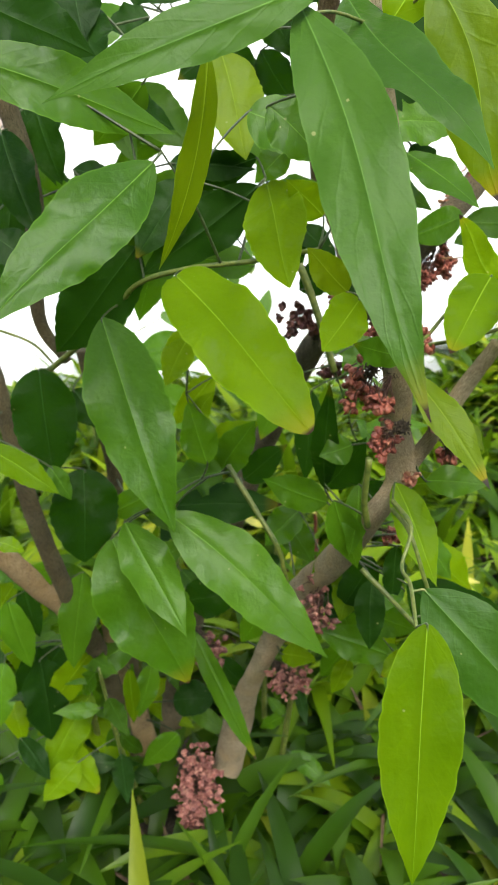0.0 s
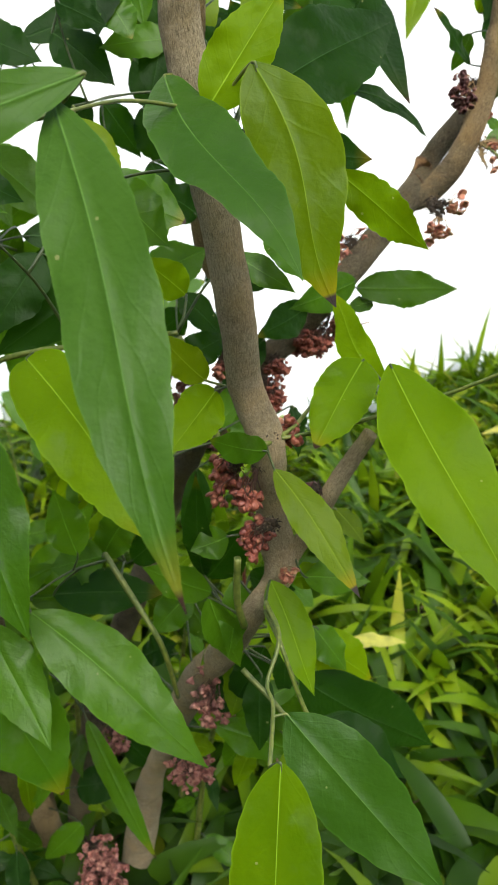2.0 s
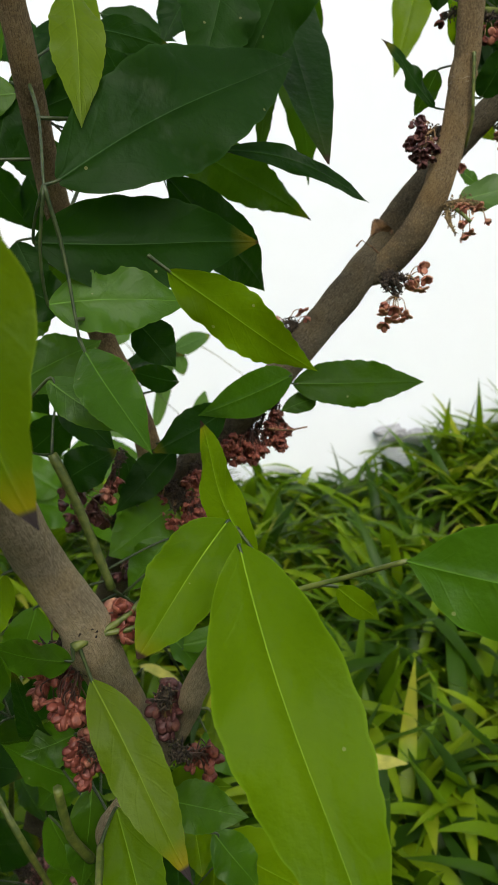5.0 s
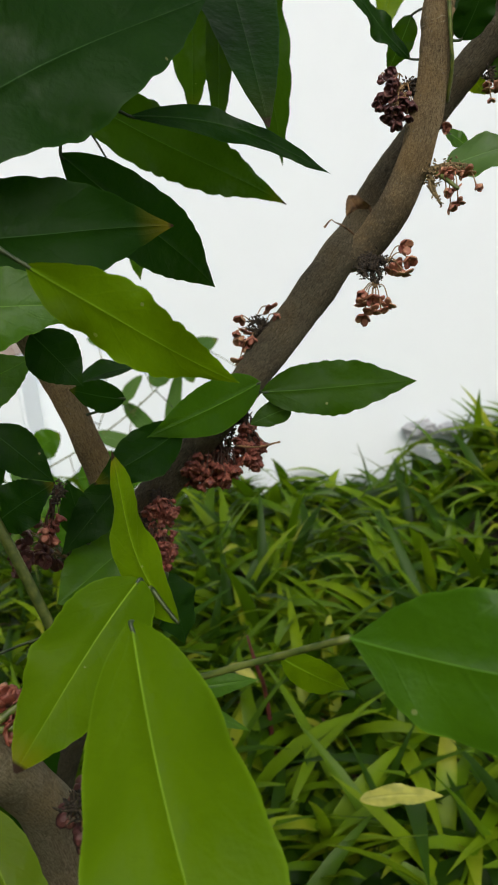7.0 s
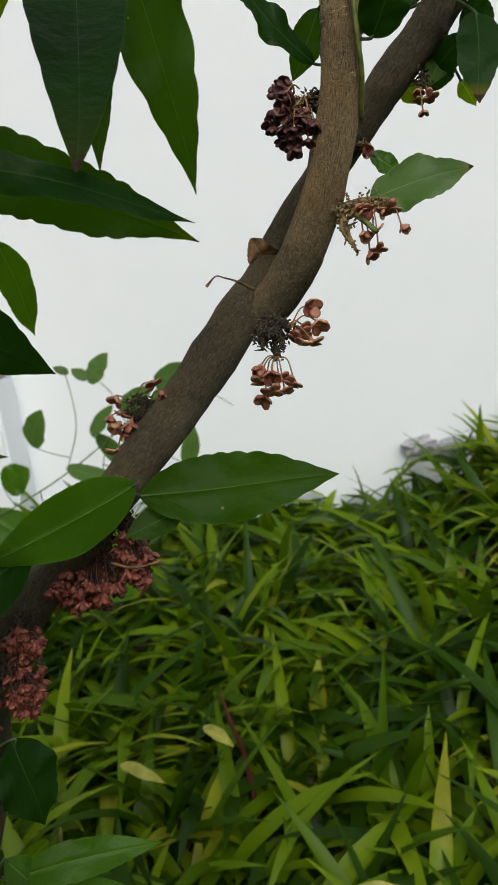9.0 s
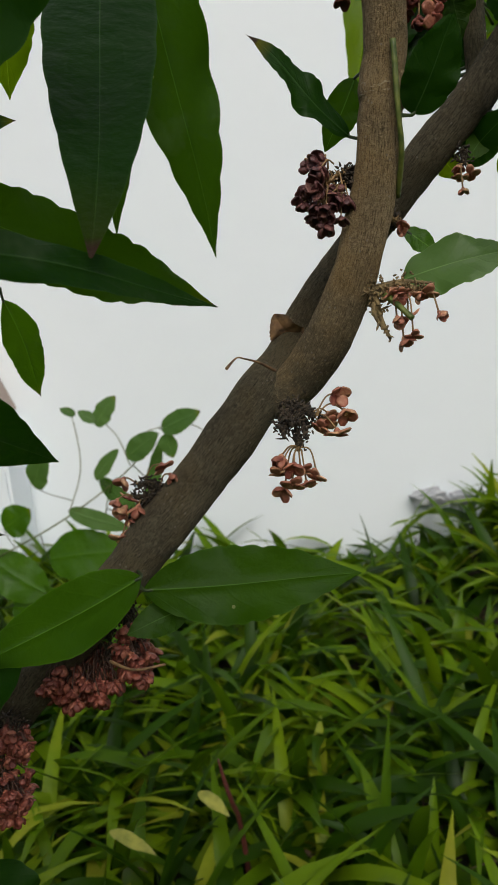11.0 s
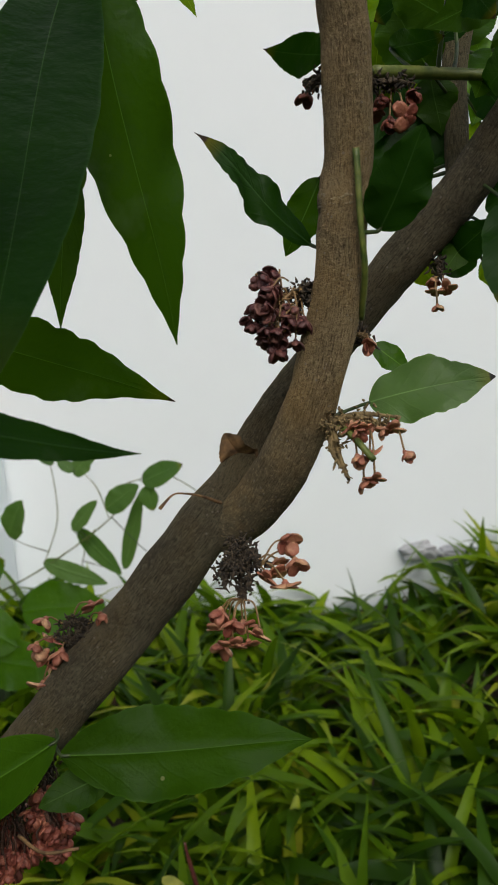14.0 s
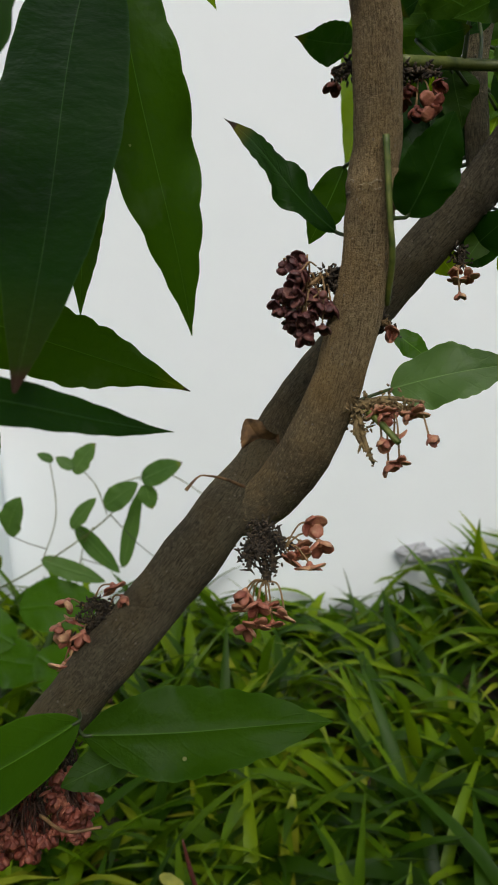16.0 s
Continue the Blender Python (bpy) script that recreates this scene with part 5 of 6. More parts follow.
leaf((-0.039, 0.620, 0.277), (0.011, 0.600, 0.300), 0.0352, (-0.396, -0.917, 0.058), "dark", 0.05, body=0.2)
leaf((-0.117, 0.420, 0.430), (-0.094, 0.400, 0.435), 0.0099, (-0.477, -0.320, 0.818), "light", 0.05, body=0.2)
leaf((-0.144, 0.680, 0.246), (-0.190, 0.660, 0.214), 0.0272, (0.008, -0.849, 0.528), "mid", 0.05, body=0.2)
leaf((-0.223, 0.680, 0.058), (-0.168, 0.680, 0.081), 0.0365, (-0.291, -0.647, 0.705), "mid", 0.05, body=0.2)
leaf((0.104, 0.520, 0.374), (0.083, 0.520, 0.329), 0.0242, (-0.166, -0.983, 0.080), "dark", 0.05, body=0.2)
leaf((0.116, 0.500, 0.393), (0.115, 0.500, 0.350), 0.0160, (0.142, -0.990, -0.004), "dark", 0.05, body=0.2)
leaf((0.094, 0.520, 0.424), (0.121, 0.500, 0.425), 0.0199, (-0.595, -0.800, 0.077), "dark", 0.05, body=0.2)
leaf((0.034, 0.600, 0.290), (0.010, 0.600, 0.251), 0.0248, (-0.004, -1.000, 0.003), "mid", 0.05, body=0.2)
leaf((0.099, 0.580, 0.266), (0.077, 0.580, 0.233), 0.0249, (-0.052, -0.998, 0.035), "mid", 0.05, body=0.2)
leaf((-0.143, 0.600, 0.319), (-0.179, 0.600, 0.297), 0.0250, (0.036, -0.998, -0.059), "mid", 0.05, body=0.2)
leaf((-0.032, 0.600, 0.437), (-0.010, 0.600, 0.469), 0.0188, (-0.391, -0.878, 0.277), "light", 0.05, body=0.2)
leaf((-0.072, 0.620, 0.304), (-0.035, 0.600, 0.341), 0.0298, (-0.629, -0.743, 0.229), "mid", 0.05, body=0.2)
leaf((0.054, 0.560, 0.390), (0.030, 0.550, 0.367), 0.0260, (-0.213, -0.791, 0.573), "mid", 0.05, body=0.2)
leaf((0.101, 0.540, 0.326), (0.126, 0.530, 0.299), 0.0257, (0.194, -0.847, 0.495), "light", 0.05, body=0.2)
leaf((0.100, 0.600, 0.439), (0.157, 0.620, 0.438), 0.0164, (0.192, -0.533, 0.824), "mid", 0.05)
leaf((0.111, 0.600, 0.437), (0.149, 0.620, 0.407), 0.0100, (0.684, -0.379, 0.623), "mid", 0.05)
leaf((0.122, 0.580, 0.518), (0.128, 0.580, 0.482), 0.0242, (0.800, -0.584, 0.139), "dark", 0.05)
leaf((0.097, 0.600, 0.448), (0.119, 0.600, 0.419), 0.0169, (0.687, -0.493, 0.533), "mid", 0.05)
leaf((-0.155, 0.680, 0.091), (-0.120, 0.669, 0.074), 0.0205, (-0.081, -0.908, 0.412), "dark", 0.05, body=0.2)
leaf((-0.106, 0.667, 0.120), (-0.124, 0.654, 0.082), 0.0214, (0.386, -0.913, 0.131), "mid", 0.05, body=0.2)
leaf((-0.217, 0.609, 0.102), (-0.239, 0.597, 0.060), 0.0278, (0.329, -0.940, 0.094), "mid", 0.05, body=0.2)
leaf((-0.153, 0.679, 0.040), (-0.102, 0.667, -0.014), 0.0375, (0.232, -0.879, 0.416), "dark", 0.05, body=0.2)
leaf((-0.142, 0.706, 0.108), (-0.151, 0.679, 0.043), 0.0412, (0.546, -0.797, 0.257), "light", 0.05, body=0.2)
leaf((-0.075, 0.650, 0.192), (-0.088, 0.639, 0.140), 0.0224, (0.259, -0.956, 0.138), "mid", 0.05, body=0.2)
leaf((-0.146, 0.680, -0.013), (-0.123, 0.659, -0.055), 0.0310, (-0.017, -0.896, 0.443), "mid", 0.05, body=0.2)
leaf((-0.180, 0.645, 0.211), (-0.195, 0.639, 0.147), 0.0296, (0.367, -0.930, 0.000), "dark", 0.05, body=0.2)
leaf((-0.227, 0.681, 0.273), (-0.181, 0.663, 0.269), 0.0245, (-0.167, -0.618, 0.768), "mid", 0.05, body=0.2)
leaf((-0.189, 0.604, 0.142), (-0.159, 0.585, 0.114), 0.0206, (0.442, -0.448, 0.777), "dark", 0.05, body=0.2)
leaf((-0.161, 0.655, 0.204), (-0.196, 0.647, 0.144), 0.0384, (-0.162, -0.961, 0.223), "dark", 0.05, body=0.2)
leaf((-0.126, 0.623, 0.220), (-0.168, 0.623, 0.160), 0.0304, (0.111, -0.991, -0.080), "light", 0.05, body=0.2)
leaf((-0.213, 0.660, 0.063), (-0.185, 0.649, 0.033), 0.0231, (0.200, -0.846, 0.493), "mid", 0.05, body=0.2)
leaf((-0.244, 0.694, 0.181), (-0.294, 0.688, 0.140), 0.0325, (-0.269, -0.854, 0.444), "dark", 0.05, body=0.2)
leaf((-0.146, 0.682, 0.182), (-0.137, 0.669, 0.119), 0.0359, (-0.115, -0.976, 0.186), "mid", 0.05, body=0.2)
leaf((-0.198, 0.662, 0.013), (-0.234, 0.655, -0.052), 0.0308, (-0.229, -0.947, 0.226), "light", 0.05, body=0.2)
leaf((-0.196, 0.603, 0.321), (-0.205, 0.599, 0.278), 0.0185, (0.117, -0.991, 0.069), "dark", 0.05, body=0.2)
leaf((-0.133, 0.675, 0.126), (-0.191, 0.652, 0.106), 0.0354, (0.002, -0.646, 0.763), "light", 0.05, body=0.2)
leaf((-0.204, 0.624, 0.207), (-0.213, 0.605, 0.146), 0.0321, (0.039, -0.956, 0.292), "mid", 0.05, body=0.2)
leaf((-0.266, 0.708, 0.048), (-0.312, 0.681, 0.008), 0.0385, (0.289, -0.914, 0.284), "dark", 0.05, body=0.2)
leaf((-0.158, 0.623, 0.122), (-0.120, 0.602, 0.083), 0.0319, (0.019, -0.876, 0.482), "light", 0.05, body=0.2)
leaf((-0.226, 0.684, 0.125), (-0.212, 0.672, 0.079), 0.0243, (0.080, -0.958, 0.276), "light", 0.05, body=0.2)
leaf((-0.192, 0.637, 0.281), (-0.217, 0.618, 0.237), 0.0333, (0.321, -0.924, 0.208), "light", 0.05, body=0.2)
leaf((-0.203, 0.675, 0.227), (-0.198, 0.657, 0.193), 0.0216, (0.653, -0.626, 0.427), "light", 0.05, body=0.2)
leaf((-0.235, 0.716, 0.197), (-0.209, 0.695, 0.138), 0.0344, (0.638, -0.589, 0.495), "light", 0.05, body=0.2)
leaf((-0.147, 0.684, 0.137), (-0.101, 0.666, 0.113), 0.0336, (0.273, -0.434, 0.859), "mid", 0.05, body=0.2)
leaf((-0.138, 0.606, 0.116), (-0.167, 0.585, 0.090), 0.0272, (0.228, -0.866, 0.444), "light", 0.05, body=0.2)
leaf((-0.122, 0.717, 0.060), (-0.132, 0.706, -0.012), 0.0397, (0.498, -0.865, 0.062), "light", 0.05, body=0.2)
leaf((-0.185, 0.676, 0.017), (-0.135, 0.652, -0.003), 0.0273, (0.216, -0.296, 0.930), "dark", 0.05, body=0.2)
leaf((-0.230, 0.634, 0.083), (-0.281, 0.623, 0.064), 0.0337, (-0.126, -0.678, 0.724), "light", 0.05, body=0.2)
leaf((-0.172, 0.677, 0.249), (-0.212, 0.653, 0.224), 0.0283, (0.387, -0.889, 0.245), "light", 0.05, body=0.2)
leaf((-0.114, 0.692, 0.180), (-0.110, 0.668, 0.116), 0.0325, (-0.103, -0.933, 0.346), "mid", 0.05, body=0.2)
leaf((-0.065, 0.632, 0.281), (-0.113, 0.613, 0.257), 0.0350, (0.308, -0.942, 0.132), "light", 0.05, body=0.2)
leaf((-0.145, 0.692, -0.004), (-0.183, 0.666, -0.019), 0.0305, (0.029, -0.515, 0.856), "mid", 0.05, body=0.2)
leaf((0.118, 0.597, 0.386), (0.141, 0.573, 0.373), 0.0216, (-0.142, -0.591, 0.794), "mid", 0.05, body=0.2)
leaf((0.124, 0.503, 0.359), (0.093, 0.488, 0.350), 0.0154, (0.067, -0.607, 0.792), "mid", 0.05, body=0.2)
leaf((0.121, 0.596, 0.289), (0.121, 0.582, 0.245), 0.0256, (0.163, -0.940, 0.299), "light", 0.05, body=0.2)
leaf((0.133, 0.503, 0.310), (0.112, 0.499, 0.292), 0.0160, (-0.376, -0.690, 0.619), "light", 0.05, body=0.2)
leaf((0.136, 0.582, 0.246), (0.144, 0.564, 0.212), 0.0235, (0.129, -0.862, 0.490), "mid", 0.05, body=0.2)
leaf((0.096, 0.551, 0.379), (0.063, 0.523, 0.359), 0.0193, (0.007, -0.586, 0.810), "light", 0.05, body=0.2)
leaf((0.138, 0.616, 0.283), (0.090, 0.587, 0.281), 0.0226, (0.487, -0.835, 0.258), "mid", 0.05, body=0.2)
leaf((0.124, 0.576, 0.276), (0.128, 0.556, 0.245), 0.0226, (0.107, -0.830, 0.548), "mid", 0.05, body=0.2)
leaf((0.100, 0.540, 0.321), (0.138, 0.520, 0.317), 0.0273, (-0.421, -0.863, 0.278), "mid", 0.05, body=0.2)
leaf((0.098, 0.572, 0.257), (0.085, 0.565, 0.228), 0.0174, (0.092, -0.977, 0.192), "light", 0.05, body=0.2)
leaf((0.094, 0.538, 0.360), (0.083, 0.512, 0.328), 0.0248, (0.217, -0.787, 0.578), "light", 0.05, body=0.2)
leaf((0.086, 0.564, 0.312), (0.100, 0.553, 0.282), 0.0189, (0.126, -0.912, 0.390), "mid", 0.05, body=0.2)
leaf((-0.159, 0.623, 0.726), (-0.183, 0.619, 0.687), 0.0199, (0.547, -0.800, -0.246), "mid", 0.05, body=0.15)
leaf((-0.164, 0.666, 0.631), (-0.110, 0.653, 0.593), 0.0292, (0.056, -0.918, 0.392), "dark", 0.05, body=0.15)
leaf((-0.181, 0.702, 0.626), (-0.158, 0.690, 0.575), 0.0270, (0.028, -0.970, 0.242), "mid", 0.05, body=0.15)
leaf((-0.143, 0.654, 0.715), (-0.150, 0.628, 0.643), 0.0328, (0.533, -0.811, 0.242), "mid", 0.05, body=0.15)
leaf((-0.151, 0.620, 0.621), (-0.095, 0.607, 0.592), 0.0315, (-0.270, -0.959, -0.082), "mid", 0.05, body=0.15)
leaf((-0.053, 0.591, 0.631), (-0.071, 0.590, 0.586), 0.0210, (0.275, -0.957, -0.093), "deep", 0.05, body=0.15)
leaf((-0.096, 0.664, 0.674), (-0.069, 0.642, 0.629), 0.0214, (0.128, -0.861, 0.491), "deep", 0.05, body=0.15)
leaf((-0.054, 0.710, 0.664), (-0.100, 0.705, 0.625), 0.0252, (0.358, -0.879, -0.314), "deep", 0.05, body=0.15)
leaf((-0.067, 0.624, 0.727), (-0.114, 0.594, 0.694), 0.0256, (0.370, -0.888, 0.274), "mid", 0.05, body=0.15)
leaf((-0.137, 0.624, 0.693), (-0.077, 0.616, 0.667), 0.0337, (-0.237, -0.936, -0.260), "dark", 0.05, body=0.15)
leaf((-0.028, 0.586, 0.706), (-0.069, 0.584, 0.692), 0.0206, (0.166, -0.919, -0.358), "deep", 0.05, body=0.15)
leaf((-0.053, 0.638, 0.590), (-0.069, 0.624, 0.517), 0.0380, (0.429, -0.900, 0.075), "mid", 0.05, body=0.15)
leaf((-0.030, 0.601, 0.625), (-0.076, 0.590, 0.569), 0.0287, (0.055, -0.988, 0.148), "mid", 0.05, body=0.15)
leaf((-0.105, 0.719, 0.685), (-0.046, 0.700, 0.645), 0.0358, (-0.311, -0.950, -0.004), "mid", 0.05, body=0.15)
leaf((-0.073, 0.699, 0.593), (-0.105, 0.682, 0.531), 0.0336, (0.473, -0.881, -0.003), "mid", 0.05, body=0.15)
leaf((-0.141, 0.658, 0.719), (-0.109, 0.649, 0.660), 0.0320, (-0.144, -0.987, 0.070), "deep", 0.05, body=0.15)
leaf((-0.075, 0.670, 0.595), (-0.083, 0.645, 0.545), 0.0228, (0.539, -0.785, 0.304), "mid", 0.05, body=0.15)
leaf((-0.157, 0.701, 0.718), (-0.104, 0.692, 0.663), 0.0366, (-0.111, -0.992, 0.055), "deep", 0.05, body=0.15)
leaf((-0.057, 0.565, 0.617), (-0.077, 0.558, 0.553), 0.0287, (0.448, -0.893, -0.043), "deep", 0.05, body=0.15)
leaf((-0.133, 0.631, 0.738), (-0.159, 0.621, 0.697), 0.0225, (0.067, -0.978, 0.198), "deep", 0.05, body=0.15)
leaf((-0.176, 0.715, 0.725), (-0.231, 0.688, 0.682), 0.0324, (0.383, -0.920, 0.090), "deep", 0.05, body=0.15)
leaf((-0.065, 0.571, 0.675), (-0.015, 0.546, 0.637), 0.0323, (-0.073, -0.876, 0.477), "deep", 0.05, body=0.15)
leaf((0.2862, 0.7176, 0.8022), (0.2752, 0.7172, 0.8326), 0.0230, (0.05, -0.98, -0.1), "deep", 0.05, body=0.25)
leaf((0.2872, 0.6954, 0.8029), (0.3092, 0.6896, 0.8121), 0.0092, (0.1, -0.8, 0.6), "dark", 0.05, body=0.1)
leaf((0.3157, 0.7325, 0.7883), (0.3052, 0.7308, 0.8170), 0.0189, (0.0, -0.95, 0.2), "mid", 0.05, body=0.25)
leaf((0.2871, 0.7326, 0.8114), (0.2803, 0.7281, 0.7900), 0.0130, (0.1, -0.95, 0.1), "light", 0.05, body=0.2)
leaf((0.2909, 0.7211, 0.8009), (0.2844, 0.7083, 0.7605), 0.0160, (0.2, -0.95, 0.1), "dark", 0.05, body=0.15)
leaf((0.3092, 0.7365, 0.7867), (0.3002, 0.7320, 0.7671), 0.0100, (0.1, -0.95, 0.1), "light", 0.05, body=0.2)
leaf((0.2753, 0.7252, 0.8072), (0.2680, 0.7085, 0.7750), 0.0165, (0.2, -0.95, 0.0), "dark", 0.05, body=0.15)
leaf((0.2763, 0.7352, 0.8357), (0.2652, 0.7293, 0.8093), 0.0147, (0.1, -0.95, 0.1), "light", 0.05, body=0.2)
leaf((0.3013, 0.6874, 0.7447), (0.2875, 0.6777, 0.7282), 0.0111, (0.1, -0.9, 0.3), "deep", 0.05, body=0.2)
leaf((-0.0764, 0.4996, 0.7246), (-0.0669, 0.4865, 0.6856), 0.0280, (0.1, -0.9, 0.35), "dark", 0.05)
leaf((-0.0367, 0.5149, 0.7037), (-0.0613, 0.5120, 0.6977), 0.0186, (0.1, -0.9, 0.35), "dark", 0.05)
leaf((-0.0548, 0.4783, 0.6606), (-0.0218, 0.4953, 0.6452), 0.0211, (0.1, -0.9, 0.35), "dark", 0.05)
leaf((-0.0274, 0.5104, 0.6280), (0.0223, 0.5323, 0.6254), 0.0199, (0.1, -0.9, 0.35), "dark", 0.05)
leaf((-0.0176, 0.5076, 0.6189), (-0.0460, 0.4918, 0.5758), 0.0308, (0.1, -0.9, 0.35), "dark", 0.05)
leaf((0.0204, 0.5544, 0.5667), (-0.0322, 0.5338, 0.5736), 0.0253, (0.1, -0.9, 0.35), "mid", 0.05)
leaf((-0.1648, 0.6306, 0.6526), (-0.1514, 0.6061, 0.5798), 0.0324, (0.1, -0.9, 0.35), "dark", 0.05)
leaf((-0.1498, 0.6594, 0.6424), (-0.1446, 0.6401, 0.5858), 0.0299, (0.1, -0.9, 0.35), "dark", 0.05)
leaf((-0.0347, 0.6388, 0.5099), (-0.0473, 0.6240, 0.4680), 0.0243, (0.1, -0.9, 0.35), "light", 0.05)
leaf((-0.1119, 0.5816, 0.4739), (-0.0908, 0.5730, 0.4467), 0.0248, (0.1, -0.9, 0.35), "dark", 0.05)
leaf((0.0293, 0.5674, 0.5994), (0.0674, 0.6036, 0.6181), 0.0304, (0.1, -0.9, 0.35), "mid", 0.05)
leaf((0.0194, 0.4687, 0.6523), (0.0618, 0.4628, 0.6361), 0.0318, (0.1, -0.9, 0.35), "mid", 0.05, body=0.2)
leaf((-0.0631, 0.5909, 0.3938), (-0.0121, 0.6025, 0.4015), 0.0307, (0.1, -0.9, 0.35), "mid", 0.05)
leaf((-0.0657, 0.5941, 0.3696), (0.0251, 0.6126, 0.3686), 0.0336, (0.1, -0.9, 0.35), "deep", 0.05)
leaf((0.0608, 0.5621, 0.4805), (0.0579, 0.5622, 0.4117), 0.0207, (0.1, -0.9, 0.35), "dark", 0.05)
leaf((0.0474, 0.6277, 0.3509), (0.0695, 0.6170, 0.3172), 0.0265, (0.1, -0.9, 0.35), "deep", 0.05)
leaf((-0.0624, 0.5578, 0.7336), (-0.0207, 0.5525, 0.7190), 0.0279, (0.1, -0.9, 0.35), "dark", 0.05)
leaf((-0.0370, 0.5786, 0.7351), (0.0084, 0.6053, 0.7575), 0.0199, (0.1, -0.9, 0.35), "dark", 0.05)
leaf((-0.0285, 0.6244, 0.7487), (0.0019, 0.6359, 0.7199), 0.0271, (0.1, -0.9, 0.35), "dark", 0.05)
leaf((0.0490, 0.5547, 0.7313), (0.0103, 0.5541, 0.7266), 0.0217, (0.1, -0.9, 0.35), "mid", 0.05)
leaf((0.0182, 0.5391, 0.7466), (0.0315, 0.5328, 0.7269), 0.0206, (0.1, -0.9, 0.35), "mid", 0.05)
leaf((-0.0018, 0.6327, 0.7093), (0.0216, 0.6429, 0.6755), 0.0225, (0.1, -0.9, 0.35), "dark", 0.05)
leaf((0.0671, 0.6118, 0.7908), (0.0601, 0.6026, 0.7187), 0.0233, (0.1, -0.9, 0.35), "yellow", 0.05)
leaf((0.0360, 0.6858, 0.7617), (0.0865, 0.7132, 0.7803), 0.0217, (0.1, -0.9, 0.35), "dark", 0.05)
leaf((0.0569, 0.6855, 0.7965), (0.0994, 0.6935, 0.7825), 0.0192, (0.1, -0.9, 0.35), "dark", 0.05)
leaf((0.0302, 0.6699, 0.7805), (0.0208, 0.6547, 0.7248), 0.0305, (0.1, -0.9, 0.35), "mid", 0.05)
leaf((-0.1397, 0.5871, 0.6775), (-0.1150, 0.5875, 0.6147), 0.0244, (0.1, -0.9, 0.35), "dark", 0.05)
leaf((-0.1206, 0.6401, 0.6758), (-0.1524, 0.6271, 0.6412), 0.0304, (0.1, -0.9, 0.35), "dark", 0.05)
leaf((-0.0984, 0.5706, 0.6254), (-0.0669, 0.5681, 0.6151), 0.0184, (0.1, -0.9, 0.35), "dark", 0.05)
leaf((0.2751, 0.7209, 0.8127), (0.2917, 0.7200, 0.7939), 0.0122, (0.1, -0.9, 0.35), "dark", 0.05)
leaf((0.2979, 0.7292, 0.8133), (0.3157, 0.7339, 0.8267), 0.0155, (0.1, -0.9, 0.35), "deep", 0.05)
leaf((0.3157, 0.7385, 0.8058), (0.3057, 0.7336, 0.7843), 0.0149, (0.1, -0.9, 0.35), "mid", 0.05)
leaf((0.2849, 0.7215, 0.7900), (0.2760, 0.7135, 0.7676), 0.0143, (0.1, -0.9, 0.35), "dark", 0.05)
leaf((0.2973, 0.7257, 0.7622), (0.3123, 0.7304, 0.7781), 0.0115, (0.1, -0.9, 0.35), "deep", 0.05)
# rough nodes of the upright branch
node_ring((0.258, 0.646, 0.749), (0.001, -0.001, 0.011), 0.0075, 1, BARK_TAN)
node_ring((0.291, 0.678, 0.750), (0.012, -0.005, 0.016), 0.0071, 3, BARK_GREY)
# flower clusters
cluster((0.247, 0.650, 0.725), (0.2378, 0.642, 0.7215), (0.0092, 0.007, 0.0150), 44, MAROON, size=0.88, seed=1, label='dark maroon hanging flower cluster')
cluster((0.088, 0.435, 0.531), (0.082, 0.450, 0.518), (0.010, 0.009, 0.019), 48, PINK, size=1.00, seed=7, label='pink flower cluster hanging along the trunk')
cluster((0.103, 0.430, 0.497), (0.095, 0.440, 0.489), (0.007, 0.007, 0.012), 26, PINK, size=0.96, seed=8)
cluster((0.100, 0.430, 0.543), (0.104, 0.440, 0.541), (0.005, 0.004, 0.005), 8, RUST, size=1.31, seed=9)
cluster((0.108, 0.466, 0.455), (0.112, 0.449, 0.461), (0.006, 0.005, 0.006), 10, RUST, size=0.68, seed=10, label='tight cluster of greenish flower buds on a spur')
cluster((0.259, 0.680, 0.710), (0.265, 0.670, 0.709), (0.004, 0.002, 0.003), 2, RUST, size=0.83, core=0.9, seed=13)
cluster((0.067, 0.620, 0.508), (0.053, 0.605, 0.524), (0.015, 0.013, 0.017), 22, MAROON, joined=True, size=1.20, seed=20)
cluster((0.076, 0.615, 0.496), (0.077, 0.605, 0.490), (0.015, 0.010, 0.011), 18, MAROON, joined=True, size=1.20, seed=21)
cluster((0.079, 0.540, 0.361), (0.070, 0.530, 0.336), (0.015, 0.014, 0.029), 80, PALE_PINK, joined=True, size=0.96, seed=22)
cluster((0.039, 0.610, 0.222), (0.051, 0.585, 0.228), (0.021, 0.017, 0.019), 80, PALE_PINK, joined=True, size=0.96, seed=23)
cluster((-0.037, 0.660, 0.223), (-0.023, 0.680, 0.191), (0.018, 0.016, 0.028), 70, PALE_PINK, joined=True, size=1.00, seed=24)
cluster((-0.053, 0.690, 0.053), (-0.032, 0.625, 0.073), (0.024, 0.023, 0.056), 520, PALE_PINK, joined=True, size=0.95, seed=25, label='large dense flower cluster low on the stems')
cluster((0.084, 0.520, 0.399), (0.112, 0.500, 0.403), (0.007, 0.007, 0.007), 12, PINK, joined=True, size=0.91, seed=26)
cluster((0.128, 0.440, 0.487), (0.135, 0.460, 0.472), (0.006, 0.005, 0.008), 20, PINK, joined=True, size=0.91, seed=27)
cluster((0.124, 0.440, 0.510), (0.124, 0.450, 0.503), (0.005, 0.005, 0.011), 20, MAROON, joined=True, size=1.13, seed=28)
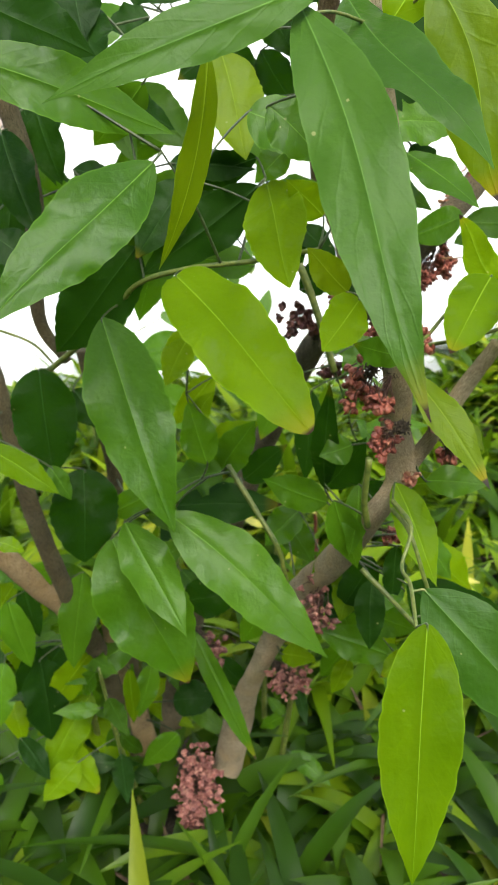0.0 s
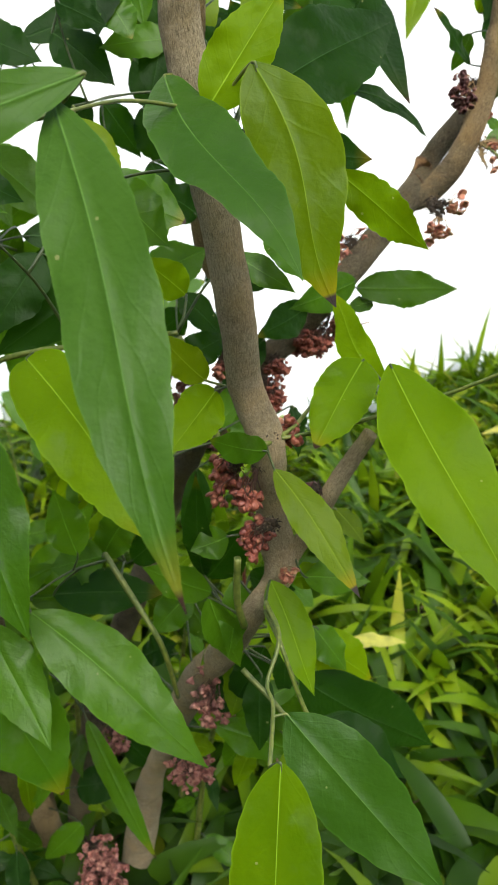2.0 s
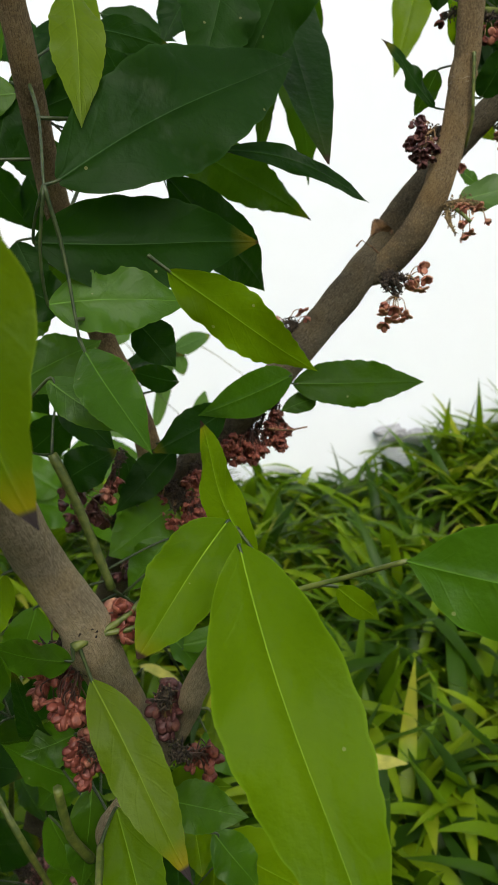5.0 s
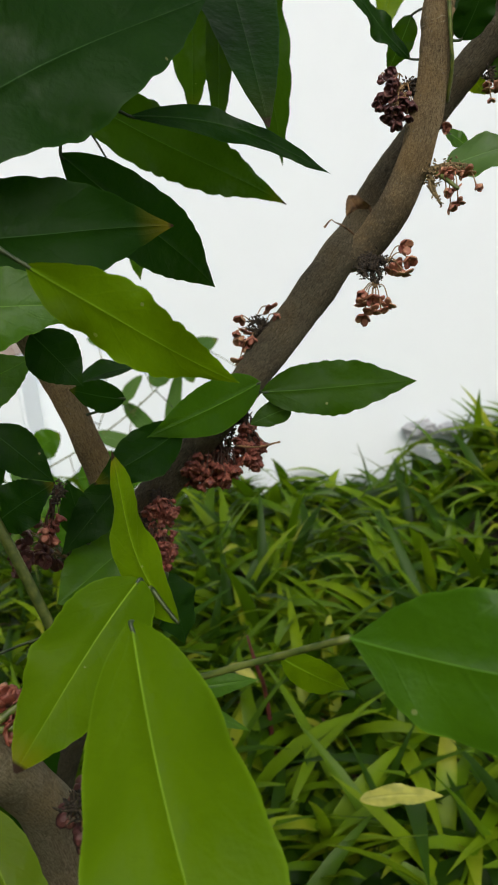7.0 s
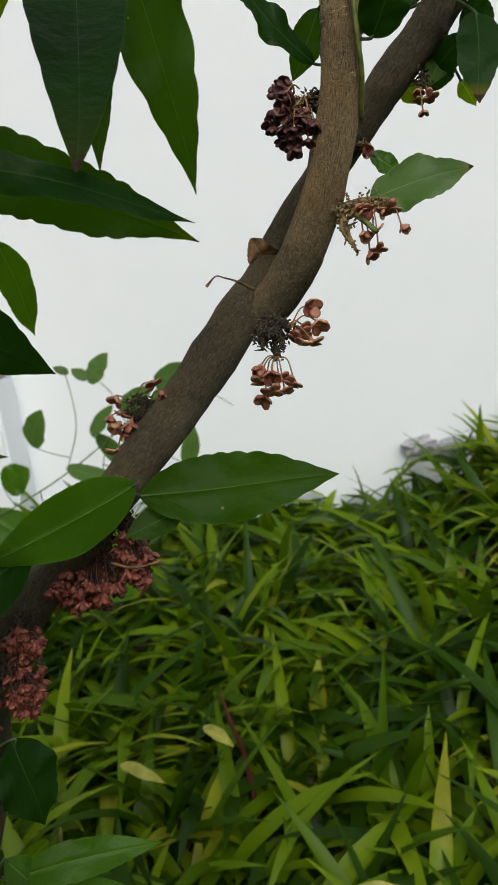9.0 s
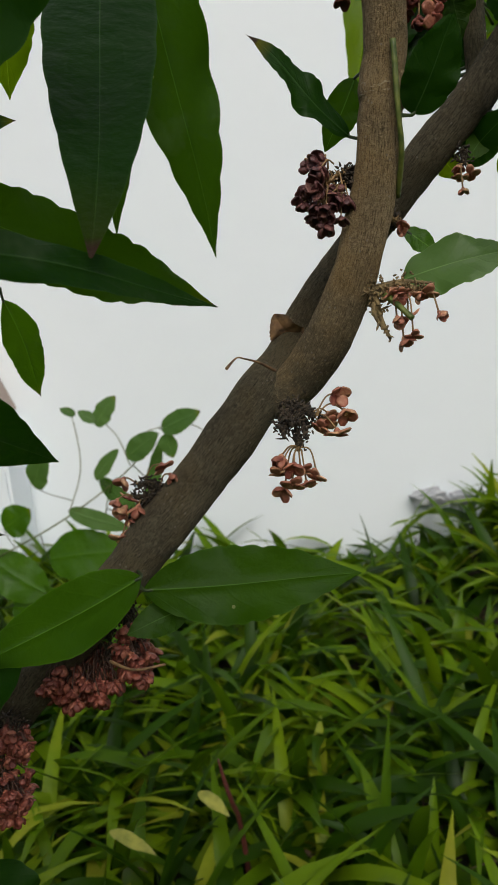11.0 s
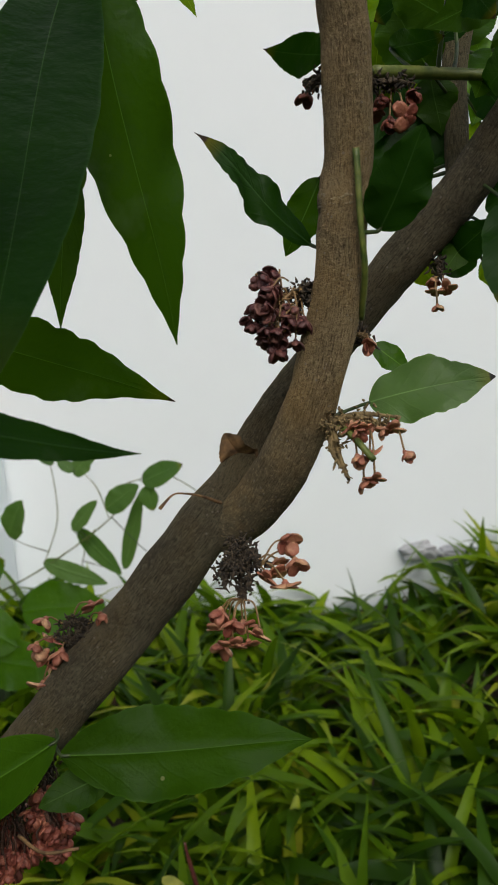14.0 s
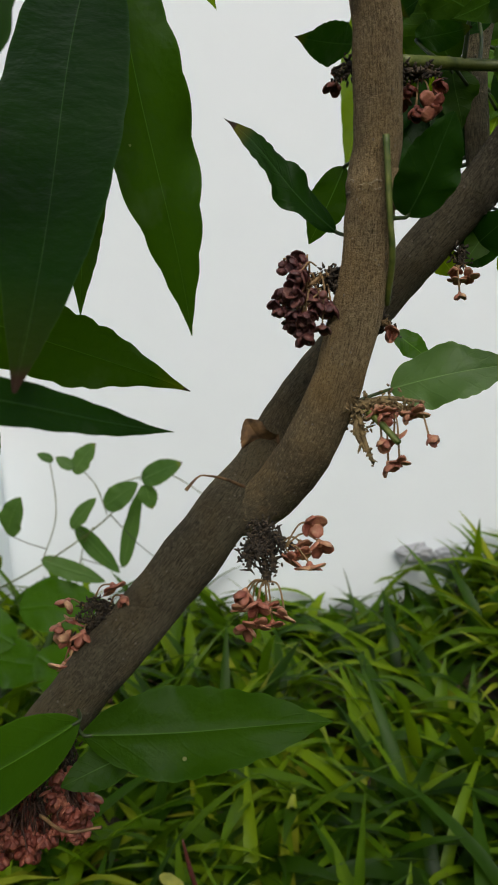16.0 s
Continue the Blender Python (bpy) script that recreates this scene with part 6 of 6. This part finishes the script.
cluster((0.082, 0.570, 0.564), (0.076, 0.570, 0.549), (0.004, 0.004, 0.010), 14, PINK, joined=True, size=0.91, seed=29)
cluster((0.100, 0.436, 0.533), (0.111, 0.440, 0.540), (0.006, 0.005, 0.007), 14, PINK, size=1.17, seed=41, hang=0.3)
cluster((0.099, 0.436, 0.530), (0.091, 0.435, 0.512), (0.007, 0.005, 0.006), 12, PINK, size=1.17, seed=42, hang=0.8)

spray((0.2230, 0.6480, 0.6480), [(0.2205, 0.6307, 0.6420), (0.2275, 0.6305, 0.6413), (0.2312, 0.6320, 0.6475), (0.2253, 0.6306, 0.6375), (0.2238, 0.6288, 0.6461), (0.2182, 0.6327, 0.6439)], [(0.2382, 0.6351, 0.6541), (0.2408, 0.6345, 0.6484), (0.2343, 0.6361, 0.6448), (0.2381, 0.6311, 0.6427), (0.2333, 0.6328, 0.6442), (0.2352, 0.6377, 0.6473), (0.2194, 0.6294, 0.6352), (0.2185, 0.6295, 0.6306), (0.2227, 0.6264, 0.6271), (0.2252, 0.6314, 0.6305), (0.2271, 0.6279, 0.6262), (0.2308, 0.6278, 0.6290), (0.2235, 0.6265, 0.6329), (0.2194, 0.6315, 0.6234)], RUST, 1.00, 31, "loose pink flowers on a black spur under a fork", seeds=150)
spray((0.2520, 0.6445, 0.6871), [(0.2609, 0.6435, 0.6865), (0.2690, 0.6445, 0.6858), (0.2715, 0.6452, 0.6876), (0.2654, 0.6422, 0.6870)], [(0.2574, 0.6430, 0.6860), (0.2612, 0.6415, 0.6864), (0.2592, 0.6399, 0.6843), (0.2634, 0.6450, 0.6872), (0.2564, 0.6452, 0.6877), (0.2594, 0.6398, 0.6776), (0.2632, 0.6424, 0.6780), (0.2643, 0.6375, 0.6720), (0.2613, 0.6399, 0.6705), (0.2728, 0.6397, 0.6783), (0.2690, 0.6435, 0.6856), (0.2661, 0.6439, 0.6843)], RUST, 0.98, 2, "loose cluster of rusty pink flowers on a bristly stalk", BRISTLE, seeds=48)
spray((0.2520, 0.6440, 0.6860), [(0.2551, 0.6396, 0.6737), (0.2570, 0.6383, 0.6706), (0.2542, 0.6413, 0.6784)], [], RUST, 1.0, 22, "withered dark side shoot", BRISTLE, seeds=24)
spray((0.1720, 0.6500, 0.6185), [(0.1640, 0.6466, 0.6228), (0.1625, 0.6437, 0.6193), (0.1666, 0.6482, 0.6241), (0.1650, 0.6456, 0.6165), (0.1607, 0.6443, 0.6122)], [(0.1599, 0.6435, 0.6262), (0.1576, 0.6400, 0.6193), (0.1600, 0.6418, 0.6159), (0.1616, 0.6433, 0.6113), (0.1733, 0.6480, 0.6298), (0.1759, 0.6487, 0.6257), (0.1575, 0.6417, 0.6051), (0.1646, 0.6425, 0.6160), (0.1613, 0.6446, 0.6192), (0.1615, 0.6437, 0.6076)], RUST, 1.05, 4, "small loose cluster of withered orange flowers")
spray((0.2870, 0.6790, 0.7330), [(0.2866, 0.6765, 0.7280)], [(0.2857, 0.6707, 0.7191), (0.2853, 0.6745, 0.7239), (0.2889, 0.6751, 0.7248), (0.2846, 0.6760, 0.7272)], RUST, 0.79, 12, "few rusty flowers hanging below a branch")
spray((0.2650, 0.6600, 0.7830), [(0.2720, 0.6640, 0.7820), (0.2780, 0.6650, 0.7830)], [(0.2691, 0.6634, 0.7803), (0.2714, 0.6626, 0.7737), (0.2754, 0.6611, 0.7738), (0.2781, 0.6646, 0.7804), (0.2667, 0.6667, 0.7774)], PINK, 1.00, 11, "pink flowers behind an upright branch")
spray((0.2520, 0.6480, 0.7830), [(0.2480, 0.6560, 0.7825)], [(0.2477, 0.6608, 0.7822), (0.2492, 0.6600, 0.7850)], PINK, 0.86, 14)
cluster((0.150, 0.634, 0.577), (0.1395, 0.6340, 0.5560), (0.0165, 0.0140, 0.0130), 175, PINK, size=0.83, seed=5, hang=0.9, label="dense rounded cluster of dusty pink flowers under a branch")
cluster((0.156, 0.636, 0.578), (0.1600, 0.6330, 0.5640), (0.0070, 0.0090, 0.0125), 75, PINK, size=0.83, seed=15, hang=0.6, label="dense side lobe of a dusty pink flower cluster")
cluster((0.138, 0.632, 0.570), (0.1320, 0.6270, 0.5590), (0.0080, 0.0080, 0.0070), 40, PINK, size=0.80, seed=16, hang=0.6)
cluster((0.112, 0.620, 0.542), (0.1150, 0.6190, 0.5375), (0.0080, 0.0080, 0.0055), 43, PINK, size=0.83, seed=6, hang=0.6, label="pink flower cluster on a dark spur")
cluster((0.104, 0.618, 0.528), (0.1130, 0.6150, 0.5200), (0.0075, 0.0080, 0.0150), 95, PINK, size=0.83, seed=61, hang=0.5, core=0.6, label="hanging dense cluster of dusty pink flowers on a dark spur")
cluster((0.100, 0.618, 0.520), (0.0960, 0.6080, 0.5140), (0.0090, 0.0080, 0.0130), 80, PINK, size=0.83, seed=62, hang=0.5, core=0.6)
cluster((0.100, 0.618, 0.532), (0.0920, 0.6150, 0.5320), (0.0060, 0.0060, 0.0060), 16, MAROON, size=0.91, seed=63, core=0.6)
cluster((0.102, 0.620, 0.528), (0.1000, 0.6090, 0.5030), (0.0040, 0.0040, 0.0070), 5, MAROON, size=0.73, seed=64, core=1.4)

# places on the branch and in the lawn behind it
SCALE_AT, SCALE_TIP = (0.224, 0.676, 0.668), (0.216, 0.671, 0.680)
WEED_STEMS = [
    [(-0.322, 1.400, 0.309, 0.0012), (-0.178, 1.400, 0.380, 0.0012), (-0.067, 1.400, 0.456, 0.0010), (-0.040, 1.400, 0.504, 0.0009)],
    [(-0.169, 1.400, 0.389, 0.0008), (-0.144, 1.400, 0.455, 0.0008), (-0.147, 1.400, 0.528, 0.0007), (-0.157, 1.400, 0.539, 0.0006)],
    [(-0.071, 1.400, 0.456, 0.0008), (-0.084, 1.400, 0.496, 0.0007), (-0.103, 1.400, 0.520, 0.0006)],
]
WEED_STEMS += [
    [(-0.092, 1.400, 0.439, 0.0008), (-0.117, 1.420, 0.400, 0.0008), (-0.142, 1.420, 0.279, 0.0010), (-0.162, 1.420, 0.105, 0.0012)],
    [(-0.322, 1.400, 0.309, 0.0012), (-0.306, 1.400, 0.202, 0.0014), (-0.282, 1.400, -0.032, 0.0015)],
    [(-0.040, 1.400, 0.504, 0.0008), (0.016, 1.400, 0.512, 0.0007), (0.088, 1.400, 0.465, 0.0005)],
]
WEED_LEAVES = [
    ((-0.142, 1.400, 0.532), (-0.164, 1.400, 0.542), 0.0125),
    ((-0.115, 1.400, 0.516), (-0.081, 1.400, 0.555), 0.0327),
    ((-0.115, 1.400, 0.521), (-0.138, 1.400, 0.537), 0.0171),
    ((-0.074, 1.400, 0.468), (-0.023, 1.390, 0.502), 0.0344),
    ((-0.124, 1.400, 0.439), (-0.082, 1.390, 0.482), 0.0237),
    ((-0.020, 1.400, 0.504), (0.038, 1.390, 0.529), 0.0324),
    ((-0.016, 1.400, 0.498), (-0.008, 1.400, 0.464), 0.0263),
    ((-0.216, 1.400, 0.430), (-0.183, 1.380, 0.486), 0.0401),
    ((-0.169, 1.400, 0.393), (-0.080, 1.400, 0.361), 0.0273),
]
WEED_LEAVES += [
    ((-0.123, 1.420, 0.434), (-0.065, 1.420, 0.367), 0.0274),
    ((-0.060, 1.420, 0.376), (-0.026, 1.420, 0.492), 0.0243),
    ((0.006, 1.420, 0.377), (0.024, 1.420, 0.435), 0.0273),
    ((-0.208, 1.400, 0.320), (-0.086, 1.400, 0.331), 0.0735),
    ((-0.221, 1.400, 0.267), (-0.319, 1.400, 0.335), 0.0660),
    ((-0.188, 1.400, 0.251), (-0.082, 1.400, 0.184), 0.0742),
    ((-0.275, 1.400, 0.248), (-0.172, 1.400, 0.234), 0.0749),
    ((-0.272, 1.400, 0.370), (-0.227, 1.400, 0.396), 0.0489),
]
WEED_ROOT = (-0.282, 1.400, 0.030)
STALK_A = (0.217, 0.652, 0.661, 0.0006), (0.212, 0.645, 0.665, 0.0004), (0.208, 0.640, 0.667, 0.0003), (0.206, 0.634, 0.668, 0.0003), (0.203, 0.630, 0.665, 0.0006)
STALK_B = (0.155, 0.620, 0.566, 0.0007), (0.166, 0.612, 0.567, 0.0005), (0.177, 0.612, 0.569, 0.0005)



# ---- small things on the branch ----
def dry_scale():
    """A brown papery scale left where a leaf fell."""
    base, tip = np.array(SCALE_AT), np.array(SCALE_TIP)
    me = blade(base, tip, 0.0125, (-0.35, -0.9, 0.25), 0.10, "mid", 0.35, 1.6, np.random.default_rng(3), 0.45)
    me.materials.clear()
    me.materials.append(DRY)
    me.materials.append(DRY)
    part("dry_leaf_scale", me, "dry brown papery scale")


def dry_stalk(*pts):
    verts, faces, uvs = [], [], []
    tube(spline(pts, 6), 6, verts, faces, uvs, 0.3)
    part("dry_stalk", mesh_from("dry_stalk", verts, faces, [DRY], uvs=uvs), "thin dry stalk")


# ---- slender weed in front of the wall ----
def build_weed():
    root = Vector(WEED_ROOT)
    weed = tagged(new("weed"), "slender twining weed with small rounded leaves in the lawn", "weed")
    weed.empty_display_size = 0.05
    weed.location = root
    home = Matrix.Translation(root).inverted()
    rng = np.random.default_rng(21)
    spines = []
    for pts in WEED_STEMS:
        verts, faces, uvs = [], [], []
        rows = spline(pts, 7)
        spines.append(rows)
        tube(rows, 6, verts, faces, uvs, 0.2)
        ob = new("stem", mesh_from("stem", verts, faces, [TWIG], uvs=uvs))
        ob.parent, ob.matrix_parent_inverse = weed, home
    for base, tip, width in WEED_LEAVES:
        d = [(np.linalg.norm(r[:, :3] - np.array(base), axis=1).min(), i) for i, r in enumerate(spines)]
        r = spines[min(d)[1]]
        joint = r[np.linalg.norm(r[:, :3] - np.array(base), axis=1).argmin(), :3]
        ob = new("leaf", blade(base, tip, width, (rng.normal(0, 0.3), -1, 0.4), 0.04, "mid" if width > 0.045 else "pale", 0.1, 0.6, rng, 0.35))
        ob.parent, ob.matrix_parent_inverse = weed, home
        new("leaf_stalk", stalk(base, tip, joint, DARK_TWIG)).parent = ob


# ---- lawn ----
def sweep_blades(name, n, xr, yr, lengths, widths, lean, rng, mat, label, category, lift=0.0, clump=6, keep=None):
    """Blades of grass as one mesh: each a creased, arching strip, in small tufts."""
    steps = 6
    tuft = rng.uniform((xr[0], yr[0]), (xr[1], yr[1]), (n // clump + 1, 2)).repeat(clump, axis=0)[:n]
    p = tuft + rng.normal(0, 0.018, (n, 2))
    length = rng.uniform(*lengths, n) * rng.uniform(0.75, 1.1, n)
    width = rng.uniform(*widths, n)
    az = rng.uniform(0, 2 * math.pi, n)
    first = np.radians(rng.uniform(lean[0], lean[1], n))
    curl = np.radians(rng.uniform(lean[2], lean[3], n))
    z0 = np.array([ground_height(a, b) for a, b in p]) + lift
    pos = np.column_stack([p, z0])
    out = np.column_stack([np.cos(az), np.sin(az), np.zeros(n)])
    tan = np.column_stack([-np.sin(az), np.cos(az), np.zeros(n)])
    twist = rng.normal(0, 0.40, n)
    verts = np.empty((n, (steps + 1) * 3, 3))
    for i in range(steps + 1):
        s = i / steps
        ang = first + curl * s
        along = out * np.sin(ang)[:, None] + np.array((0, 0, 1.0)) * np.cos(ang)[:, None]
        if i:
            pos = pos + along * (length / steps)[:, None]
        up = -out * np.cos(ang)[:, None] + np.array((0, 0, 1.0)) * np.sin(ang)[:, None]
        tw = twist * s
        side = tan * np.cos(tw)[:, None] + up * np.sin(tw)[:, None]
        w = width * 0.5 * (0.66 + 1.4 * s * (1 - s)) * (1 - s ** 3.0) + 0.0003
        verts[:, i * 3] = pos - side * w[:, None] + up * (w * 0.30)[:, None]
        verts[:, i * 3 + 1] = pos
        verts[:, i * 3 + 2] = pos + side * w[:, None] + up * (w * 0.30)[:, None]
    one = []
    for i in range(steps):
        for j in range(2):
            a = i * 3 + j
            one.append((a, a + 1, a + 4, a + 3))
    ok = np.ones(n, bool)
    # nothing through the wall
    ok &= verts[:, :, 1].max(axis=1) < 1.893
    if keep is not None:
        ok &= keep(p)
    verts = verts[ok]
    n = len(verts)
    faces = (np.array(one)[None] + (np.arange(n) * (steps + 1) * 3)[:, None, None]).reshape(-1, 4)
    me = bpy.data.meshes.new(name)
    me.vertices.add(n * (steps + 1) * 3)
    me.vertices.foreach_set("co", verts.ravel())
    me.loops.add(len(faces) * 4)
    me.loops.foreach_set("vertex_index", faces.ravel().astype(np.int32))
    me.polygons.add(len(faces))
    me.polygons.foreach_set("loop_start", (np.arange(len(faces)) * 4).astype(np.int32))
    me.polygons.foreach_set("use_smooth", np.ones(len(faces), dtype=bool))
    me.update(calc_edges=True)
    me.validate()
    me.materials.append(mat)
    return tagged(new(name, me), label, category, kind="stuff")


lawn_rng = np.random.default_rng(4)
def away_from_stems(p):
    """Only a few blades right in front of the stems."""
    near = (p[:, 0] > -0.10) & (p[:, 0] < 0.03) & (p[:, 1] > 0.52) & (p[:, 1] < 0.71)
    return ~near | (np.arange(len(p)) % 4 == 0)


def outer_lawn(p):
    """Only outside the thick grass near the shrub."""
    return (p[:, 0] < -0.95) | (p[:, 0] > 1.2) | (p[:, 1] < -0.45)


sweep_blades("grass", 5700, (-1.1, 1.4), (0.85, 1.62), (0.10, 0.24), (0.011, 0.027), (8, 60, 25, 115), lawn_rng, GRASS, "thick lawn of broad bright green grass blades", "grass", keep=away_from_stems)
sweep_blades("grass", 1900, (-1.1, 1.4), (1.62, 1.88), (0.10, 0.205), (0.013, 0.028), (12, 60, 28, 110), lawn_rng, GRASS, "shorter broad bright green grass at the foot of the wall", "grass", keep=away_from_stems)
sweep_blades("grass", 3400, (-1.1, 1.4), (0.48, 0.88), (0.11, 0.23), (0.016, 0.031), (28, 75, 40, 120), lawn_rng, GRASS_DEEP_SHADED, "broad deep green grass at the foot of a shrub, darkened for shade", "grass", keep=away_from_stems)
sweep_blades("grass", 2600, (-0.9, 1.1), (-0.5, 0.55), (0.10, 0.20), (0.013, 0.026), (15, 60, 20, 90), lawn_rng, GRASS_DEEP_SHADED, "lawn grass round the foot of a shrub", "grass")
sweep_blades("grass", 20000, (-4.5, 5.0), (-2.3, 1.86), (0.10, 0.22), (0.014, 0.028), (10, 60, 20, 95), lawn_rng, GRASS, "wider lawn of broad grass round the shrub", "grass", keep=outer_lawn)
sweep_blades("grass_litter", 1200, (-1.0, 1.4), (0.45, 1.88), (0.06, 0.16), (0.003, 0.007), (70, 88, -5, 15), lawn_rng, LITTER, "dry brown grass litter on the soil", "litter", lift=0.012)
dry_scale()
dry_stalk(*STALK_A)
dry_stalk(*STALK_B)
build_weed()

# taller tufts against the wall
sweep_blades("grass_tuft", 90, (0.47, 0.78), (1.74, 1.83), (0.11, 0.20), (0.010, 0.018), (3, 35, 10, 70), lawn_rng, GRASS, "taller tuft of dark green grass at the wall", "grass", clump=8)
sweep_blades("grass_tuft", 3, (0.305, 0.315), (1.70, 1.74), (0.17, 0.22), (0.005, 0.007), (-4, 5, 20, 60), lawn_rng, GRASS, "single tall grass stalks before the wall", "grass", clump=2)


def lump(name, centre, size, seed, mat, label):
    """A broken edge of bare cement at the foot of the wall."""
    bm = bmesh.new()
    bmesh.ops.create_icosphere(bm, subdivisions=3, radius=1.0)
    for v in bm.verts:
        k = 1 + 0.45 * noise.noise(v.co * 2.2 + Vector((seed, 0, 0))) + 0.22 * noise.noise(v.co * 6 + Vector((seed, 3, 0)))
        v.co = Vector((centre[0] + v.co.x * k * size[0], min(centre[1] + v.co.y * k * size[1], 1.899), centre[2] + v.co.z * k * size[2]))
    me = bpy.data.meshes.new(name)
    bm.to_mesh(me)
    bm.free()
    me.materials.append(mat)
    return tagged(new(name, me), label, "rubble")


lump("cement_lump", (0.385, 1.885, 0.250), (0.036, 0.012, 0.018), 1.0, CEMENT, "broken grey cement lump at the foot of the wall")
lump("cement_lump", (0.450, 1.885, 0.246), (0.030, 0.012, 0.014), 5.0, CEMENT, "pale broken cement edge at the foot of the wall")

# leaning white plinth with a brown board, at the far end of the wall
def build_plinth():
    ob = block("plinth", (-0.99, 1.80, -0.02), (-0.44, 1.898, 0.47), PLASTER, 0.006)
    for v in ob.data.vertices:
        if v.co.z > 0.2 and v.co.x > -0.6:
            v.co.x -= 0.012
    tagged(ob, "white rendered plinth against the wall", "plinth", kind="structure")
    bd = block("board", (-0.99, 1.81, 0.472), (-0.455, 1.898, 0.95), BOARD, 0.004)
    for v in bd.data.vertices:
        if v.co.z > 0.6 and v.co.x > -0.7:
            v.co.x -= 0.20
    tagged(bd, "faded brown board standing on the white plinth", "board")


build_plinth()


# yellowed leaves fallen into the lawn, and a reddish runner of the grass
def fallen_leaf(base, tip, width, seed):
    me = blade(base, tip, width, (0.1, -0.35, 1.0), 0.05, "yellow", 0.12, 1.0, np.random.default_rng(seed), 0.2)
    me.materials[0] = FADED
    tagged(new("fallen_leaf", me), "yellowed fallen leaf lying on the grass", "leaf")


fallen_leaf((0.208, 0.85, 0.172), (0.283, 0.86, 0.168), 0.020, 2)
fallen_leaf((0.62, 1.42, 0.27), (0.53, 1.40, 0.26), 0.020, 3)
fallen_leaf((0.063, 1.078, 0.175), (0.099, 1.055, 0.165), 0.015, 4)
fallen_leaf((-0.015, 1.018, 0.175), (0.036, 0.999, 0.165), 0.014, 5)
verts, faces, uvs = [], [], []
tube(spline([(0.106, 1.105, 0.02, 0.0032), (0.101, 1.098, 0.12, 0.0030), (0.097, 1.083, 0.16, 0.0026), (0.090, 1.083, 0.19, 0.0020), (0.086, 1.084, 0.21, 0.0010)], 6), 7, verts, faces, uvs, 0.2)
tagged(new("grass_stem", mesh_from("grass_stem", verts, faces, [RED_STEM], uvs=uvs)), "reddish upright grass stem in the lawn", "grass")
